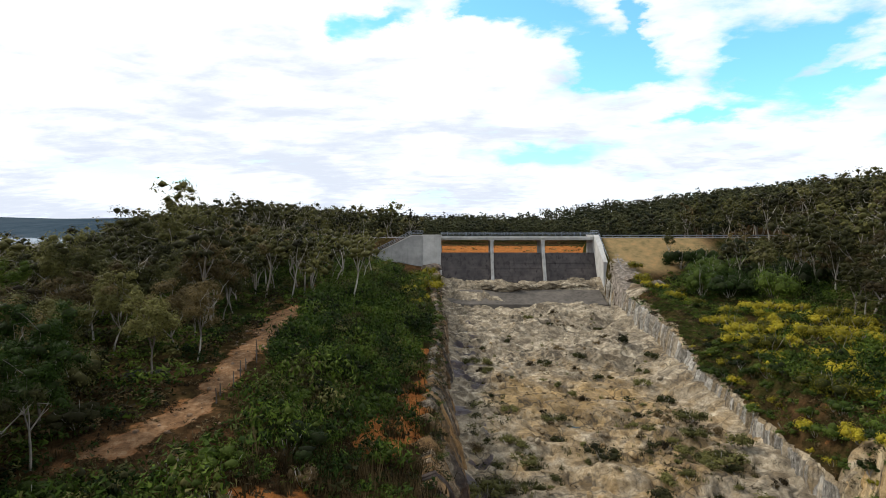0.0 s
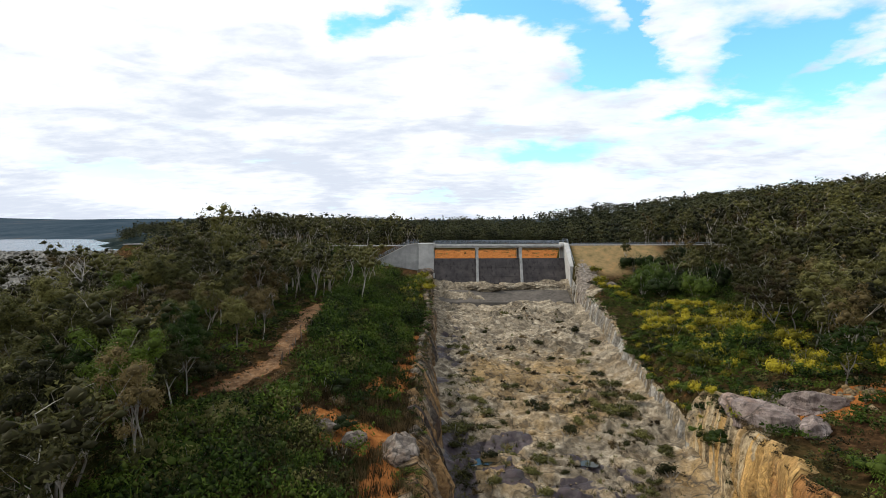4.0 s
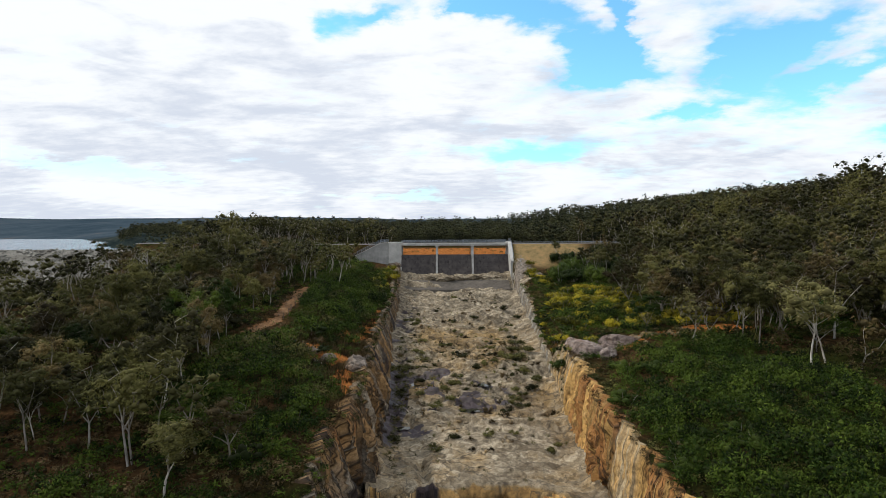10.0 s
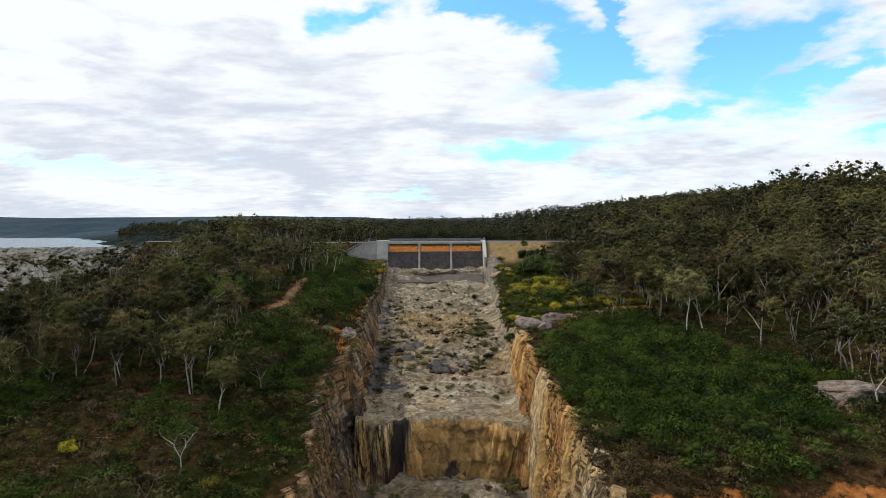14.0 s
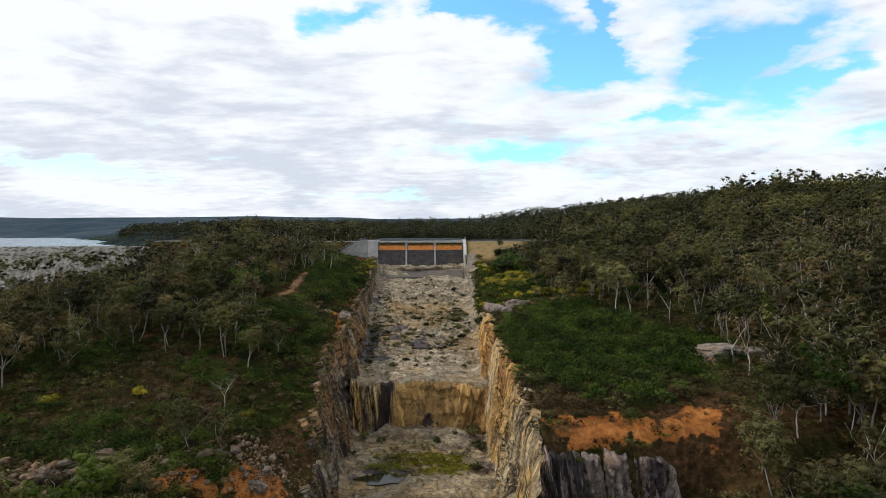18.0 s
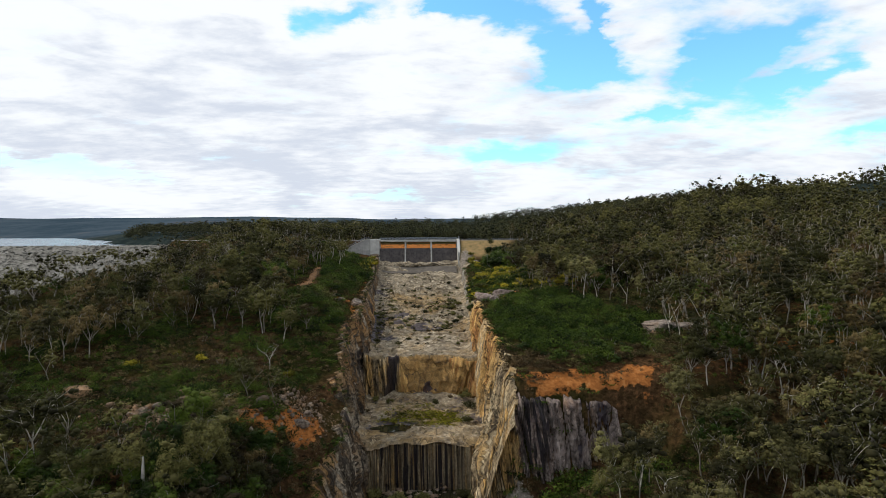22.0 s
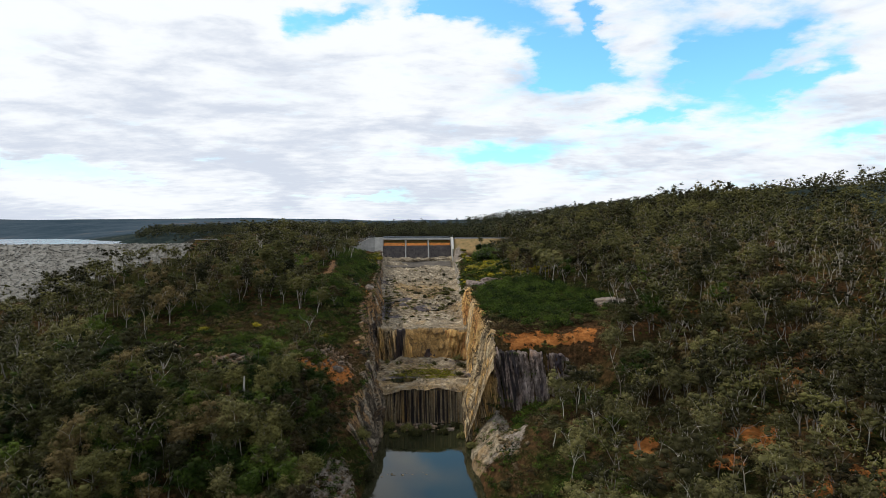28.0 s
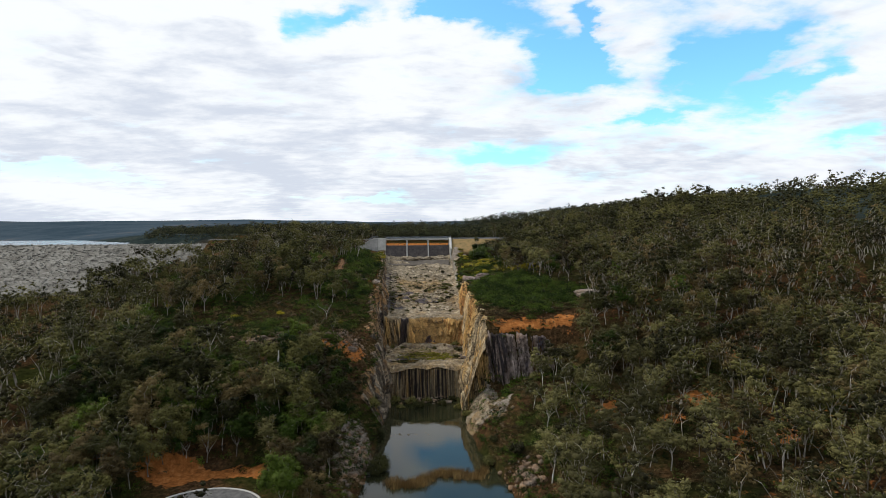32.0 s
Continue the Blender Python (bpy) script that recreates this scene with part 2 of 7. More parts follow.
def land(x, y):
    """Height of the natural ground, with no channel cut into it."""
    xl, zl = rim_left(y)
    xr, zr = rim_right(y)
    dl, dr = np.maximum(xl - x, 0), np.maximum(x - xr, 0)
    left = zl + (prof(y, LEFT_HILL) - zl) * smooth(0, 15, dl) - 0.05 * np.clip(dl - 60, 0, 120) - 0.3 * np.clip(dl - 88, 0, 70) * smooth(-128, -100, y)
    rise = 0.06 * np.clip(dr - 12, 0, 40) + 0.17 * np.clip(dr - 45, 0, 160) + 0.05 * np.clip(dr - 205, 0, 400)
    right = zr + (prof(y, RIGHT_HILL) - zr) * smooth(0, 14, dr) + rise * (1 + 0.5 * smooth(160, 240, -y))
    right = right - 10.5 * smooth(163.6, 165.8, -y) * (1 - smooth(168, 185, -y)) * (1 - smooth(35, 50, x))
    right = right - 1.6 * smooth(157, 164, -y) * smooth(1, 6, dr) * (1 - smooth(34, 50, x)) * (1 - smooth(168, 185, -y))
    left = left + 1.5 * smooth(16, 30, dl) * smooth(-30, -6, y)
    z = np.where(x < (xl + xr) / 2, left, right)
    z = z + (fbm(x * 0.07, y * 0.07, 3) - 0.5) * 2.2 * smooth(2, 14, dl + dr) + (fbm(x * 0.4, y * 0.4, 8) - 0.5) * 0.5
    # upstream of the crest: bare approach basin, then rising woods
    up = smooth(8, 26, y)
    basin = -1.4 + 2.4 * smooth(30, 110, y) + 10 * smooth(100, 320, y) * smooth(-120, 0, x) + 0.11 * np.clip(np.abs(x - 20) - 45, 0, 260) * smooth(-40, 60, x)
    basin = basin + 5 * smooth(35, 70, np.abs(x - 5)) + (fbm(x * 0.03, y * 0.03, 12) - 0.5) * 5 * smooth(60, 200, y)
    basin = basin - 34 * smooth(98, 140, -x) * (1 - smooth(47, 62, y))
    z = z * (1 - up) + basin * up
    # reservoir bed and the far shore
    lk = lake_side(x, y)
    far = smooth(840, 900, y)
    z = z * (1 - smooth(-25, 12, lk) * smooth(40, 60, y) * (1 - far)) - 9 * smooth(-25, 12, lk) * smooth(40, 60, y) * (1 - far)
    z = np.where(y > 840, z * (1 - far) + far * (6 + 26 * smooth(900, 1500, y) + 20 * (fbm(x * 0.002, y * 0.002, 21) - 0.5)), z)
    r = np.hypot(x, y)
    z = z + smooth(1500, 3200, r) * (52 + 55 * (fbm(x * 0.0011, y * 0.0011, 23) - 0.5)) * smooth(200, 1500, y)
    z = np.where((y < -330), z * 0 + np.maximum(z, -44) * 1.0, z)
    return z


ROAD_Z = 3.55


def road_mid(x):
    """The crest road's centre line: straight over the spillway, bending towards the embankment on the left."""
    return 4.0 + 42 * smooth(34, 128, -x) * (x < 0) + 10 * smooth(60, 140, x)


def ground_z(x, y):
    """Ground as built: land, cut for the channel, filled for the road, benched for the track at the foot."""
    z = land(x, y)
    xl, _ = rim_left(y)
    xr, _ = rim_right(y)
    cut = (x > xl - 0.4) & (x < xr + 0.4) & (y < 3)
    side = np.minimum((x - xl) / np.maximum(prof(y, LEFT_BASE) - xl, 0.5), (xr - x) / np.maximum(xr - prof(y, RIGHT_BASE), 0.5))
    steep = deep_z(y) - 1.5
    gentle = z + (-43.5 - z) * np.clip(side, 0, 1.15) + 2.6 * (fbm(x * 0.22, y * 0.22, 14) - 0.5) * smooth(0.25, 0.7, side)
    g = smooth(162, 169, -y)
    z = np.where(cut, np.minimum(z, steep * (1 - g) + gentle * g), z)
    # road bank
    d = np.abs(y - road_mid(x))
    fill = ROAD_Z - 0.12 - np.maximum(d - 4.5, 0) * np.where(y < road_mid(x), 0.52, 0.35)
    fill = np.where((np.abs(x) > 18.5) & (x > -135) & (x < 130) & ((x < -36) | (x > 0) | (y > -0.4)), fill, -99)
    z = np.where(y > -40, np.maximum(z, fill), z)
    # turning loop of the track beside the pool
    d = np.hypot(x + 37, y + 222)
    z = z + (-38.2 - z) * (1 - smooth(13, 20, d))
    return z

# ---- helpers for meshes ----


def mesh_np(name, verts, faces, mat=None, shade_smooth=False):
    """A mesh from an array of points and arrays of faces with equal corner counts."""
    me = bpy.data.meshes.new(name)
    if not isinstance(faces, (list, tuple)):
        faces = [faces]
    loops = np.concatenate([f.ravel() for f in faces]).astype(np.int32)
    sizes = np.concatenate([np.full(len(f), f.shape[1], np.int32) for f in faces])
    me.vertices.add(len(verts)), me.loops.add(len(loops)), me.polygons.add(len(sizes))
    me.vertices.foreach_set("co", np.asarray(verts, np.float32).ravel())
    me.loops.foreach_set("vertex_index", loops)
    me.polygons.foreach_set("loop_start", np.concatenate([[0], np.cumsum(sizes)[:-1]]).astype(np.int32))
    if shade_smooth:
        me.polygons.foreach_set("use_smooth", np.ones(len(sizes), bool))
    me.update(calc_edges=True)
    if mat:
        me.materials.append(mat)
    return me


def grid_faces(nu, nv):
    i, j = np.meshgrid(np.arange(nu - 1), np.arange(nv - 1), indexing="ij")
    a = (i * nv + j).ravel()
    return np.stack([a, a + nv, a + nv + 1, a + 1], 1)


def set_attr(me, name, values):
    a = me.attributes.new(name, "FLOAT", "POINT")
    a.data.foreach_set("value", np.asarray(values, np.float32).ravel())


def thing(name, label, category, group="", kind="", data=None, at=(0, 0, 0)):
    ob = tagged(new(name, data), label, category, group, kind)
    ob.location = at
    return ob


def part(name, bm, mat, parent, label=""):
    me = bpy.data.meshes.new(name)
    bm.to_mesh(me)
    bm.free()
    me.materials.append(mat)
    ob = new(name, me)
    ob.parent = parent
    if label:
        ob["label"] = label
    return ob


def part_np(name, verts, faces, mat, parent, label="", shade_smooth=False):
    ob = new(name, mesh_np(name, verts, faces, mat, shade_smooth))
    ob.parent = parent
    if label:
        ob["label"] = label
    return ob


def box(x0, x1, y0, y1, z0, z1, bevel=0.03):
    bm = bmesh.new()
    bmesh.ops.create_cube(bm, size=1.0, matrix=Matrix.Translation(((x0 + x1) / 2, (y0 + y1) / 2, (z0 + z1) / 2)) @ Matrix.Diagonal((x1 - x0, y1 - y0, z1 - z0, 1)))
    if bevel:
        bmesh.ops.bevel(bm, geom=bm.edges[:], offset=bevel, segments=1, affect="EDGES")
    return bm


def prism(outline, axis, a, b, bevel=0.03):
    """A closed outline of 2-D points drawn out from a to b along axis 'x' (outline in y, z) or 'y' (outline in x, z)."""
    bm = bmesh.new()
    put = (lambda p, s: (s, p[0], p[1])) if axis == "x" else (lambda p, s: (p[0], s, p[1]))
    lo, hi = [bm.verts.new(put(p, a)) for p in outline], [bm.verts.new(put(p, b)) for p in outline]
    n = len(outline)
    bm.faces.new(lo[::-1]), bm.faces.new(hi)
    for i in range(n):
        bm.faces.new((lo[i], lo[(i + 1) % n], hi[(i + 1) % n], hi[i]))
    bmesh.ops.recalc_face_normals(bm, faces=bm.faces[:])
    if bevel:
        bmesh.ops.bevel(bm, geom=bm.edges[:], offset=bevel, segments=1, affect="EDGES")
    return bm


def tube_np(points, radii, sides=6):
    """A tapered tube along points, as vertex and quad arrays."""
    P, R = np.asarray(points, float), np.asarray(radii, float)
    T = np.gradient(P, axis=0)
    T /= np.linalg.norm(T, axis=1, keepdims=True) + 1e-9
    ref = np.where(np.abs(T[:, 2:3]) > 0.9, [[1.0, 0, 0]], [[0, 0, 1.0]])
    U = np.cross(T, ref)
    U /= np.linalg.norm(U, axis=1, keepdims=True) + 1e-9
    W = np.cross(T, U)
    a = np.linspace(0, 2 * np.pi, sides, endpoint=False)
    V = P[:, None] + R[:, None, None] * (np.cos(a)[None, :, None] * U[:, None] + np.sin(a)[None, :, None] * W[:, None])
    n = len(P)
    F = [[i * sides + k, i * sides + (k + 1) % sides, (i + 1) * sides + (k + 1) % sides, (i + 1) * sides + k] for i in range(n - 1) for k in range(sides)]
    return V.reshape(-1, 3), np.array(F)


def join_np(bits):
    V, F, n = [], [], 0
    for v, f in bits:
        V.append(v), F.append(f + n)
        n += len(v)
    return np.concatenate(V), np.concatenate(F)


# ---- materials ----


class Mat:
    """Small wrapper to write node materials in few lines."""

    def __init__(self, name, rough=0.8, metal=0.0, spec=0.3):
        self.m = bpy.data.materials.new(name)
        self.m.use_nodes = True
        self.n, self.l = self.m.node_tree.nodes, self.m.node_tree.links
        self.b = self.n["Principled BSDF"]
        self.b.inputs["Roughness"].default_value, self.b.inputs["Metallic"].default_value = rough, metal
        self.b.inputs["Specular IOR Level"].default_value = spec
        self.pos = None

    def coords(self, scale=(1, 1, 1), rot=(0, 0, 0), obj=False):
        if obj:
            src = self.n.new("ShaderNodeTexCoord").outputs["Object"]
        else:
            src = self.n.new("ShaderNodeNewGeometry").outputs["Position"]
        mp = self.n.new("ShaderNodeMapping")
        mp.inputs["Scale"].default_value, mp.inputs["Rotation"].default_value = scale, rot
        self.l.new(src, mp.inputs[0])
        return mp.outputs[0]

    def noise(self, scale, detail=4.0, rough=0.55, stretch=(1, 1, 1), rot=(0, 0, 0), obj=False, dist=0.0):
        t = self.n.new("ShaderNodeTexNoise")
        t.inputs["Scale"].default_value, t.inputs["Detail"].default_value, t.inputs["Roughness"].default_value = scale, detail, rough
        t.inputs["Distortion"].default_value = dist
        self.l.new(self.coords(stretch, rot, obj), t.inputs["Vector"])
        return t.outputs["Fac"]

    def ramp(self, fac, *stops):
        r = self.n.new("ShaderNodeValToRGB")
        while len(r.color_ramp.elements) < len(stops):
            r.color_ramp.elements.new(0.5)
        for e, (p, c) in zip(r.color_ramp.elements, stops):
            e.position, e.color = p, (*c, 1) if len(c) == 3 else c
        self.l.new(fac, r.inputs[0])
        return r.outputs[0]

    def step(self, fac, a, b, lo=0.0, hi=1.0):
        r = self.n.new("ShaderNodeMapRange")
        r.interpolation_type = "SMOOTHSTEP"
        self.l.new(fac, r.inputs[0])
        for i, v in enumerate((a, b, lo, hi)):
            r.inputs[i + 1].default_value = v
        return r.outputs[0]

    def math(self, op, a, b=0.0):
        r = self.n.new("ShaderNodeMath")
        r.operation = op
        for i, v in enumerate((a, b)):
            if isinstance(v, (int, float)):
                r.inputs[i].default_value = v
            else:
                self.l.new(v, r.inputs[i])
        return r.outputs[0]

    def mix(self, fac, a, b, blend="MIX"):
        r = self.n.new("ShaderNodeMix")
        r.data_type, r.blend_type = "RGBA", blend
        for i, v in ((0, fac), (6, a), (7, b)):
            if isinstance(v, (int, float)):
                r.inputs[i].default_value = v
            elif isinstance(v, tuple):
                r.inputs[i].default_value = (*v, 1)
            else:
                self.l.new(v, r.inputs[i])
        return r.outputs[2]

    def attr(self, name):
        a = self.n.new("ShaderNodeAttribute")
        a.attribute_name = name
        return a.outputs["Fac"]

    def up(self):
        """How far the surface faces upwards."""
        s = self.n.new("ShaderNodeSeparateXYZ")
        self.l.new(self.n.new("ShaderNodeNewGeometry").outputs["Normal"], s.inputs[0])
        return s.outputs[2]

    def random(self):
        return self.n.new("ShaderNodeObjectInfo").outputs["Random"]

    def island(self):
        return self.n.new("ShaderNodeNewGeometry").outputs["Random Per Island"]

    def color(self, c):
        if isinstance(c, tuple):
            self.b.inputs["Base Color"].default_value = (*c, 1)
        else:
            self.l.new(c, self.b.inputs["Base Color"])
        return self

    def rough(self, r):
        self.l.new(r, self.b.inputs["Roughness"])
        return self

    def bump(self, height, strength=0.5, distance=0.1):
        b = self.n.new("ShaderNodeBump")
        b.inputs["Strength"].default_value, b.inputs["Distance"].default_value = strength, distance
        self.l.new(height, b.inputs["Height"])
        self.l.new(b.outputs[0], self.b.inputs["Normal"])
        return self


def mat_ground():
    g = Mat("ground_soil", 1.0, spec=0.0)
    a, b = g.noise(0.06, 5), g.noise(1.1, 8, 0.68)
    litter = g.ramp(b, (0.3, (0.014, 0.009, 0.005)), (0.5, (0.050, 0.029, 0.014)), (0.7, (0.13, 0.068, 0.032)))
    scrub = g.ramp(b, (0.3, (0.007, 0.011, 0.003)), (0.7, (0.032, 0.034, 0.010)))
    base = g.mix(g.step(a, 0.4, 0.62), litter, scrub)
    orange = g.ramp(g.noise(0.9, 9, 0.7, dist=0.6), (0.3, (0.085, 0.036, 0.015)), (0.48, (0.26, 0.096, 0.027)), (0.6, (0.35, 0.14, 0.042)), (0.75, (0.38, 0.22, 0.10)))
    mott = g.math("ADD", g.math("MULTIPLY", g.math("SUBTRACT", b, 0.5), 1.5), g.math("MULTIPLY", g.math("SUBTRACT", g.noise(0.33, 5, 0.6, dist=0.5), 0.5), 1.3))
    base = g.mix(g.step(g.math("ADD", g.attr("bare"), mott), 0.33, 0.58), base, orange)
    tan = g.ramp(g.noise(1.6, 9, 0.7), (0.3, (0.07, 0.04, 0.024)), (0.5, (0.175, 0.10, 0.052)), (0.7, (0.29, 0.19, 0.115)))
    base = g.mix(g.step(g.math("ADD", g.attr("trail"), mott), 0.38, 0.72), base, tan)
    grass = g.ramp(g.noise(0.5, 8, 0.65), (0.3, (0.12, 0.1, 0.045)), (0.5, (0.23, 0.165, 0.08)), (0.7, (0.33, 0.2, 0.09)))
    base = g.mix(g.attr("grass"), base, grass)
    grey = g.ramp(g.noise(1.4, 8, 0.7), (0.3, (0.06, 0.05, 0.042)), (0.5, (0.17, 0.145, 0.12)), (0.7, (0.36, 0.31, 0.26)))
    base = g.mix(g.step(g.math("ADD", g.attr("stony"), g.math("MULTIPLY", g.math("SUBTRACT", b, 0.5), 1.6)), 0.45, 0.62), base, grey)
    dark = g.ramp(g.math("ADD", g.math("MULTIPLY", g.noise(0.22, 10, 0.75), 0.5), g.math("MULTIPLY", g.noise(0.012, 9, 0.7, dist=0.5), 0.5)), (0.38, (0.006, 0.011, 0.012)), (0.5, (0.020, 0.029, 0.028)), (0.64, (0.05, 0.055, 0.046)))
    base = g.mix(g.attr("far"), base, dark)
    # Bluish haze over the far hills, painted into the ground colour.
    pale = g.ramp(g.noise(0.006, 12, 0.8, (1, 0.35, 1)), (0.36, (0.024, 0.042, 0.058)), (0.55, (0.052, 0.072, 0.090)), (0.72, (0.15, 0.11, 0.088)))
    base = g.mix(g.attr("far_haze"), base, pale)
    g.color(base).bump(b, 0.8, 0.35)
    return g.m


def mat_rock(name, tones, warm=(0.42, 0.27, 0.12), warm_from=0.58, stain=0.35, grain=(1, 1, 1), rot=(0, 0, 0)):
    g = Mat(name, 0.85, spec=0.3)
    fine = g.noise(1.1, 10, 0.66, grain, rot, dist=0.6)
    broad = g.noise(0.12, 5, 0.6, dist=0.5)
    patch = g.noise(0.45, 6, 0.65, grain, rot, dist=0.8)
    c = g.ramp(fine, (0.24, tones[0]), (0.49, tones[1]), (0.74, tones[2]))
    ochre = g.ramp(fine, (0.28, tuple(v * 0.4 for v in warm)), (0.62, warm))
    w = g.math("ADD", g.math("ADD", g.math("MULTIPLY", broad, 0.55), g.math("MULTIPLY", patch, 0.45)), g.math("MULTIPLY", g.attr("warm"), 0.3))
    c = g.mix(g.step(w, warm_from - 0.06, warm_from + 0.16, 0, 0.9), c, ochre)
    c = g.mix(g.step(patch, 0.5, 0.72, 0.0, stain), c, (0.035, 0.03, 0.027))
    wet = g.step(g.math("ADD", g.attr("wet"), g.math("MULTIPLY", g.math("SUBTRACT", fine, 0.5), 1.1)), 0.42, 0.6)
    c = g.mix(wet, c, g.mix(0.9, c, (0.028, 0.018, 0.032)))
    g.rough(g.math("SUBTRACT", 0.88, g.math("MULTIPLY", wet, 0.35)))
    seam = g.step(g.noise(0.9, 3, 0.5, grain, rot, dist=2.5), 0.485, 0.5)
    seam2 = g.step(g.noise(0.9, 3, 0.5, grain, rot, dist=2.5), 0.5, 0.515, 1, 0)
    line = g.math("MULTIPLY", seam, seam2)
    warp = g.n.new("ShaderNodeVectorMath")
    warp.operation = "ADD"
    jit = g.n.new("ShaderNodeTexNoise")
    jit.inputs["Scale"].default_value, jit.inputs["Detail"].default_value = 0.5, 4
    g.l.new(g.coords(), jit.inputs["Vector"]), g.l.new(g.coords((0.26, 0.5, 0.3), (0, 0, 0.35)), warp.inputs[0]), g.l.new(jit.outputs["Color"], warp.inputs[1])
    for kind in ("F1", "DISTANCE_TO_EDGE"):
        v = g.n.new("ShaderNodeTexVoronoi")
        v.feature = kind
        v.inputs["Scale"].default_value = 1.0
        g.l.new(warp.outputs[0], v.inputs["Vector"])
        if kind == "F1":
            sep = g.n.new("ShaderNodeSeparateColor")
            g.l.new(v.outputs[1], sep.inputs[0])
            c = g.mix(1.0, c, g.ramp(sep.outputs[0], (0.0, (0.6, 0.57, 0.53)), (1.0, (1.12, 1.1, 1.06))), "MULTIPLY")
        else:
            split = g.step(v.outputs[0], 0.0, 0.05, 1, 0)
    line = g.math("MAXIMUM", line, g.math("MULTIPLY", split, g.step(broad, 0.35, 0.6, 0.25, 1.0)))
    c = g.mix(g.math("MULTIPLY", line, 0.8), c, (0.035, 0.03, 0.024))
    g.color(c)
    g.bump(g.math("SUBTRACT", g.math("ADD", fine, g.math("MULTIPLY", patch, 0.8)), g.math("MULTIPLY", line, 0.3)), 0.5, 0.16)
    return g.m


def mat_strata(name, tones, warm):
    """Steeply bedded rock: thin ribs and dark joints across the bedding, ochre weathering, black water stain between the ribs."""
    g = Mat(name, 0.86, spec=0.3)

    def bed(ks, kh, wob=0.0):
        cx = g.n.new("ShaderNodeCombineXYZ")
        g.l.new(g.math("MULTIPLY", g.attr("across"), ks), cx.inputs[0])
        g.l.new(g.math("MULTIPLY", g.attr("rise"), kh), cx.inputs[1])
        return cx.outputs[0]

    def bed_noise(ks, kh, detail=6.0, rough=0.6, dist=0.3):
        t = g.n.new("ShaderNodeTexNoise")
        t.inputs["Scale"].default_value, t.inputs["Detail"].default_value, t.inputs["Roughness"].default_value = 1.0, detail, rough
        t.inputs["Distortion"].default_value = dist
        g.l.new(bed(ks, kh), t.inputs["Vector"])
        return t.outputs["Fac"]

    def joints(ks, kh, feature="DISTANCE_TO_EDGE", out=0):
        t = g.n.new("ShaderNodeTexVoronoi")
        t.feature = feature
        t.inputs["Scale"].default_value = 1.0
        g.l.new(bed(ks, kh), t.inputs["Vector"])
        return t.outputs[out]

    rib = bed_noise(1.3, 0.09)
    fine = bed_noise(2.1, 0.62, 9, 0.70, 0.9)
    grit = g.noise(2.2, 8, 0.7)
    block = g.n.new("ShaderNodeSeparateColor")
    g.l.new(joints(1.5, 0.08, "F1", 1), block.inputs[0])
    tone = g.math("ADD", g.math("ADD", g.math("MULTIPLY", rib, 0.3), g.math("MULTIPLY", fine, 0.4)), g.math("ADD", g.math("MULTIPLY", block.outputs[0], 0.16), g.math("MULTIPLY", grit, 0.46)))
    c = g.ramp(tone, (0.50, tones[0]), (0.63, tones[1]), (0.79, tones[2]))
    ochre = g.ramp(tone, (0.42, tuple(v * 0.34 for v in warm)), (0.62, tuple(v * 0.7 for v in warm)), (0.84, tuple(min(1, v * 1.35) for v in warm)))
    broad = g.noise(0.16, 5, 0.6, dist=0.6)
    w = g.math("ADD", g.math("ADD", g.math("MULTIPLY", broad, 0.6), g.math("MULTIPLY", block.outputs[1], 0.3)), g.math("MULTIPLY", g.attr("warm"), 0.5))
    c = g.mix(g.step(w, 0.5, 0.78, 0, 0.95), c, ochre)
    c = g.mix(g.step(g.math("ADD", w, g.math("MULTIPLY", fine, 0.5)), 1.12, 1.3, 0, 0.7), c, (0.34, 0.13, 0.04))
    wet = g.math("MAXIMUM", g.math("MULTIPLY", g.math("MINIMUM", g.attr("wet"), 1.0), g.step(rib, 0.49, 0.56, 1.0, 0.05)), g.step(g.attr("wet"), 1.0, 1.5, 0.0, 0.95))
    c = g.mix(wet, c, g.ramp(fine, (0.35, (0.010, 0.008, 0.010)), (0.7, (0.045, 0.032, 0.036))))
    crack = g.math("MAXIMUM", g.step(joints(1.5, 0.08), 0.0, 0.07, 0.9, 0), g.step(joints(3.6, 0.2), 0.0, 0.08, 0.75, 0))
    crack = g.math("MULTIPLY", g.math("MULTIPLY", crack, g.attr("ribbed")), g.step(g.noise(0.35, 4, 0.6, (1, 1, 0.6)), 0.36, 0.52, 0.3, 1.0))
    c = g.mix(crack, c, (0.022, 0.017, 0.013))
    c = g.mix(g.step(g.noise(0.8, 6, 0.65, dist=0.7), 0.52, 0.68, 0, 0.45), c, (0.06, 0.043, 0.028))
    g.color(c)
    g.rough(g.math("SUBTRACT", 0.9, g.math("MULTIPLY", wet, 0.2)))
    g.bump(g.math("SUBTRACT", g.math("ADD", g.math("ADD", rib, fine), g.math("MULTIPLY", grit, 0.5)), g.math("MULTIPLY", crack, 0.8)), 1.0, 0.4)
    return g.m


def mat_concrete(name, lo, hi, streak=0.5, lifts=0.0):
    g = Mat(name, 0.85, spec=0.25)
    a = g.noise(0.5, 6, 0.6)
    c = g.ramp(a, (0.3, lo), (0.7, hi))
    run = g.noise(1.3, 6, 0.6, (1, 1, 0.06))
    c = g.mix(g.step(run, 0.5, 0.72, 0, streak), c, tuple(v * 0.35 for v in lo))
    pale = g.noise(2.0, 5, 0.6, (1, 1, 0.05))
    c = g.mix(g.step(pale, 0.62, 0.8, 0, 0.35), c, tuple(min(1, v * 1.7) for v in hi))
    g.color(c).bump(g.noise(6, 6, 0.6), 0.3, 0.03)
    return g.m


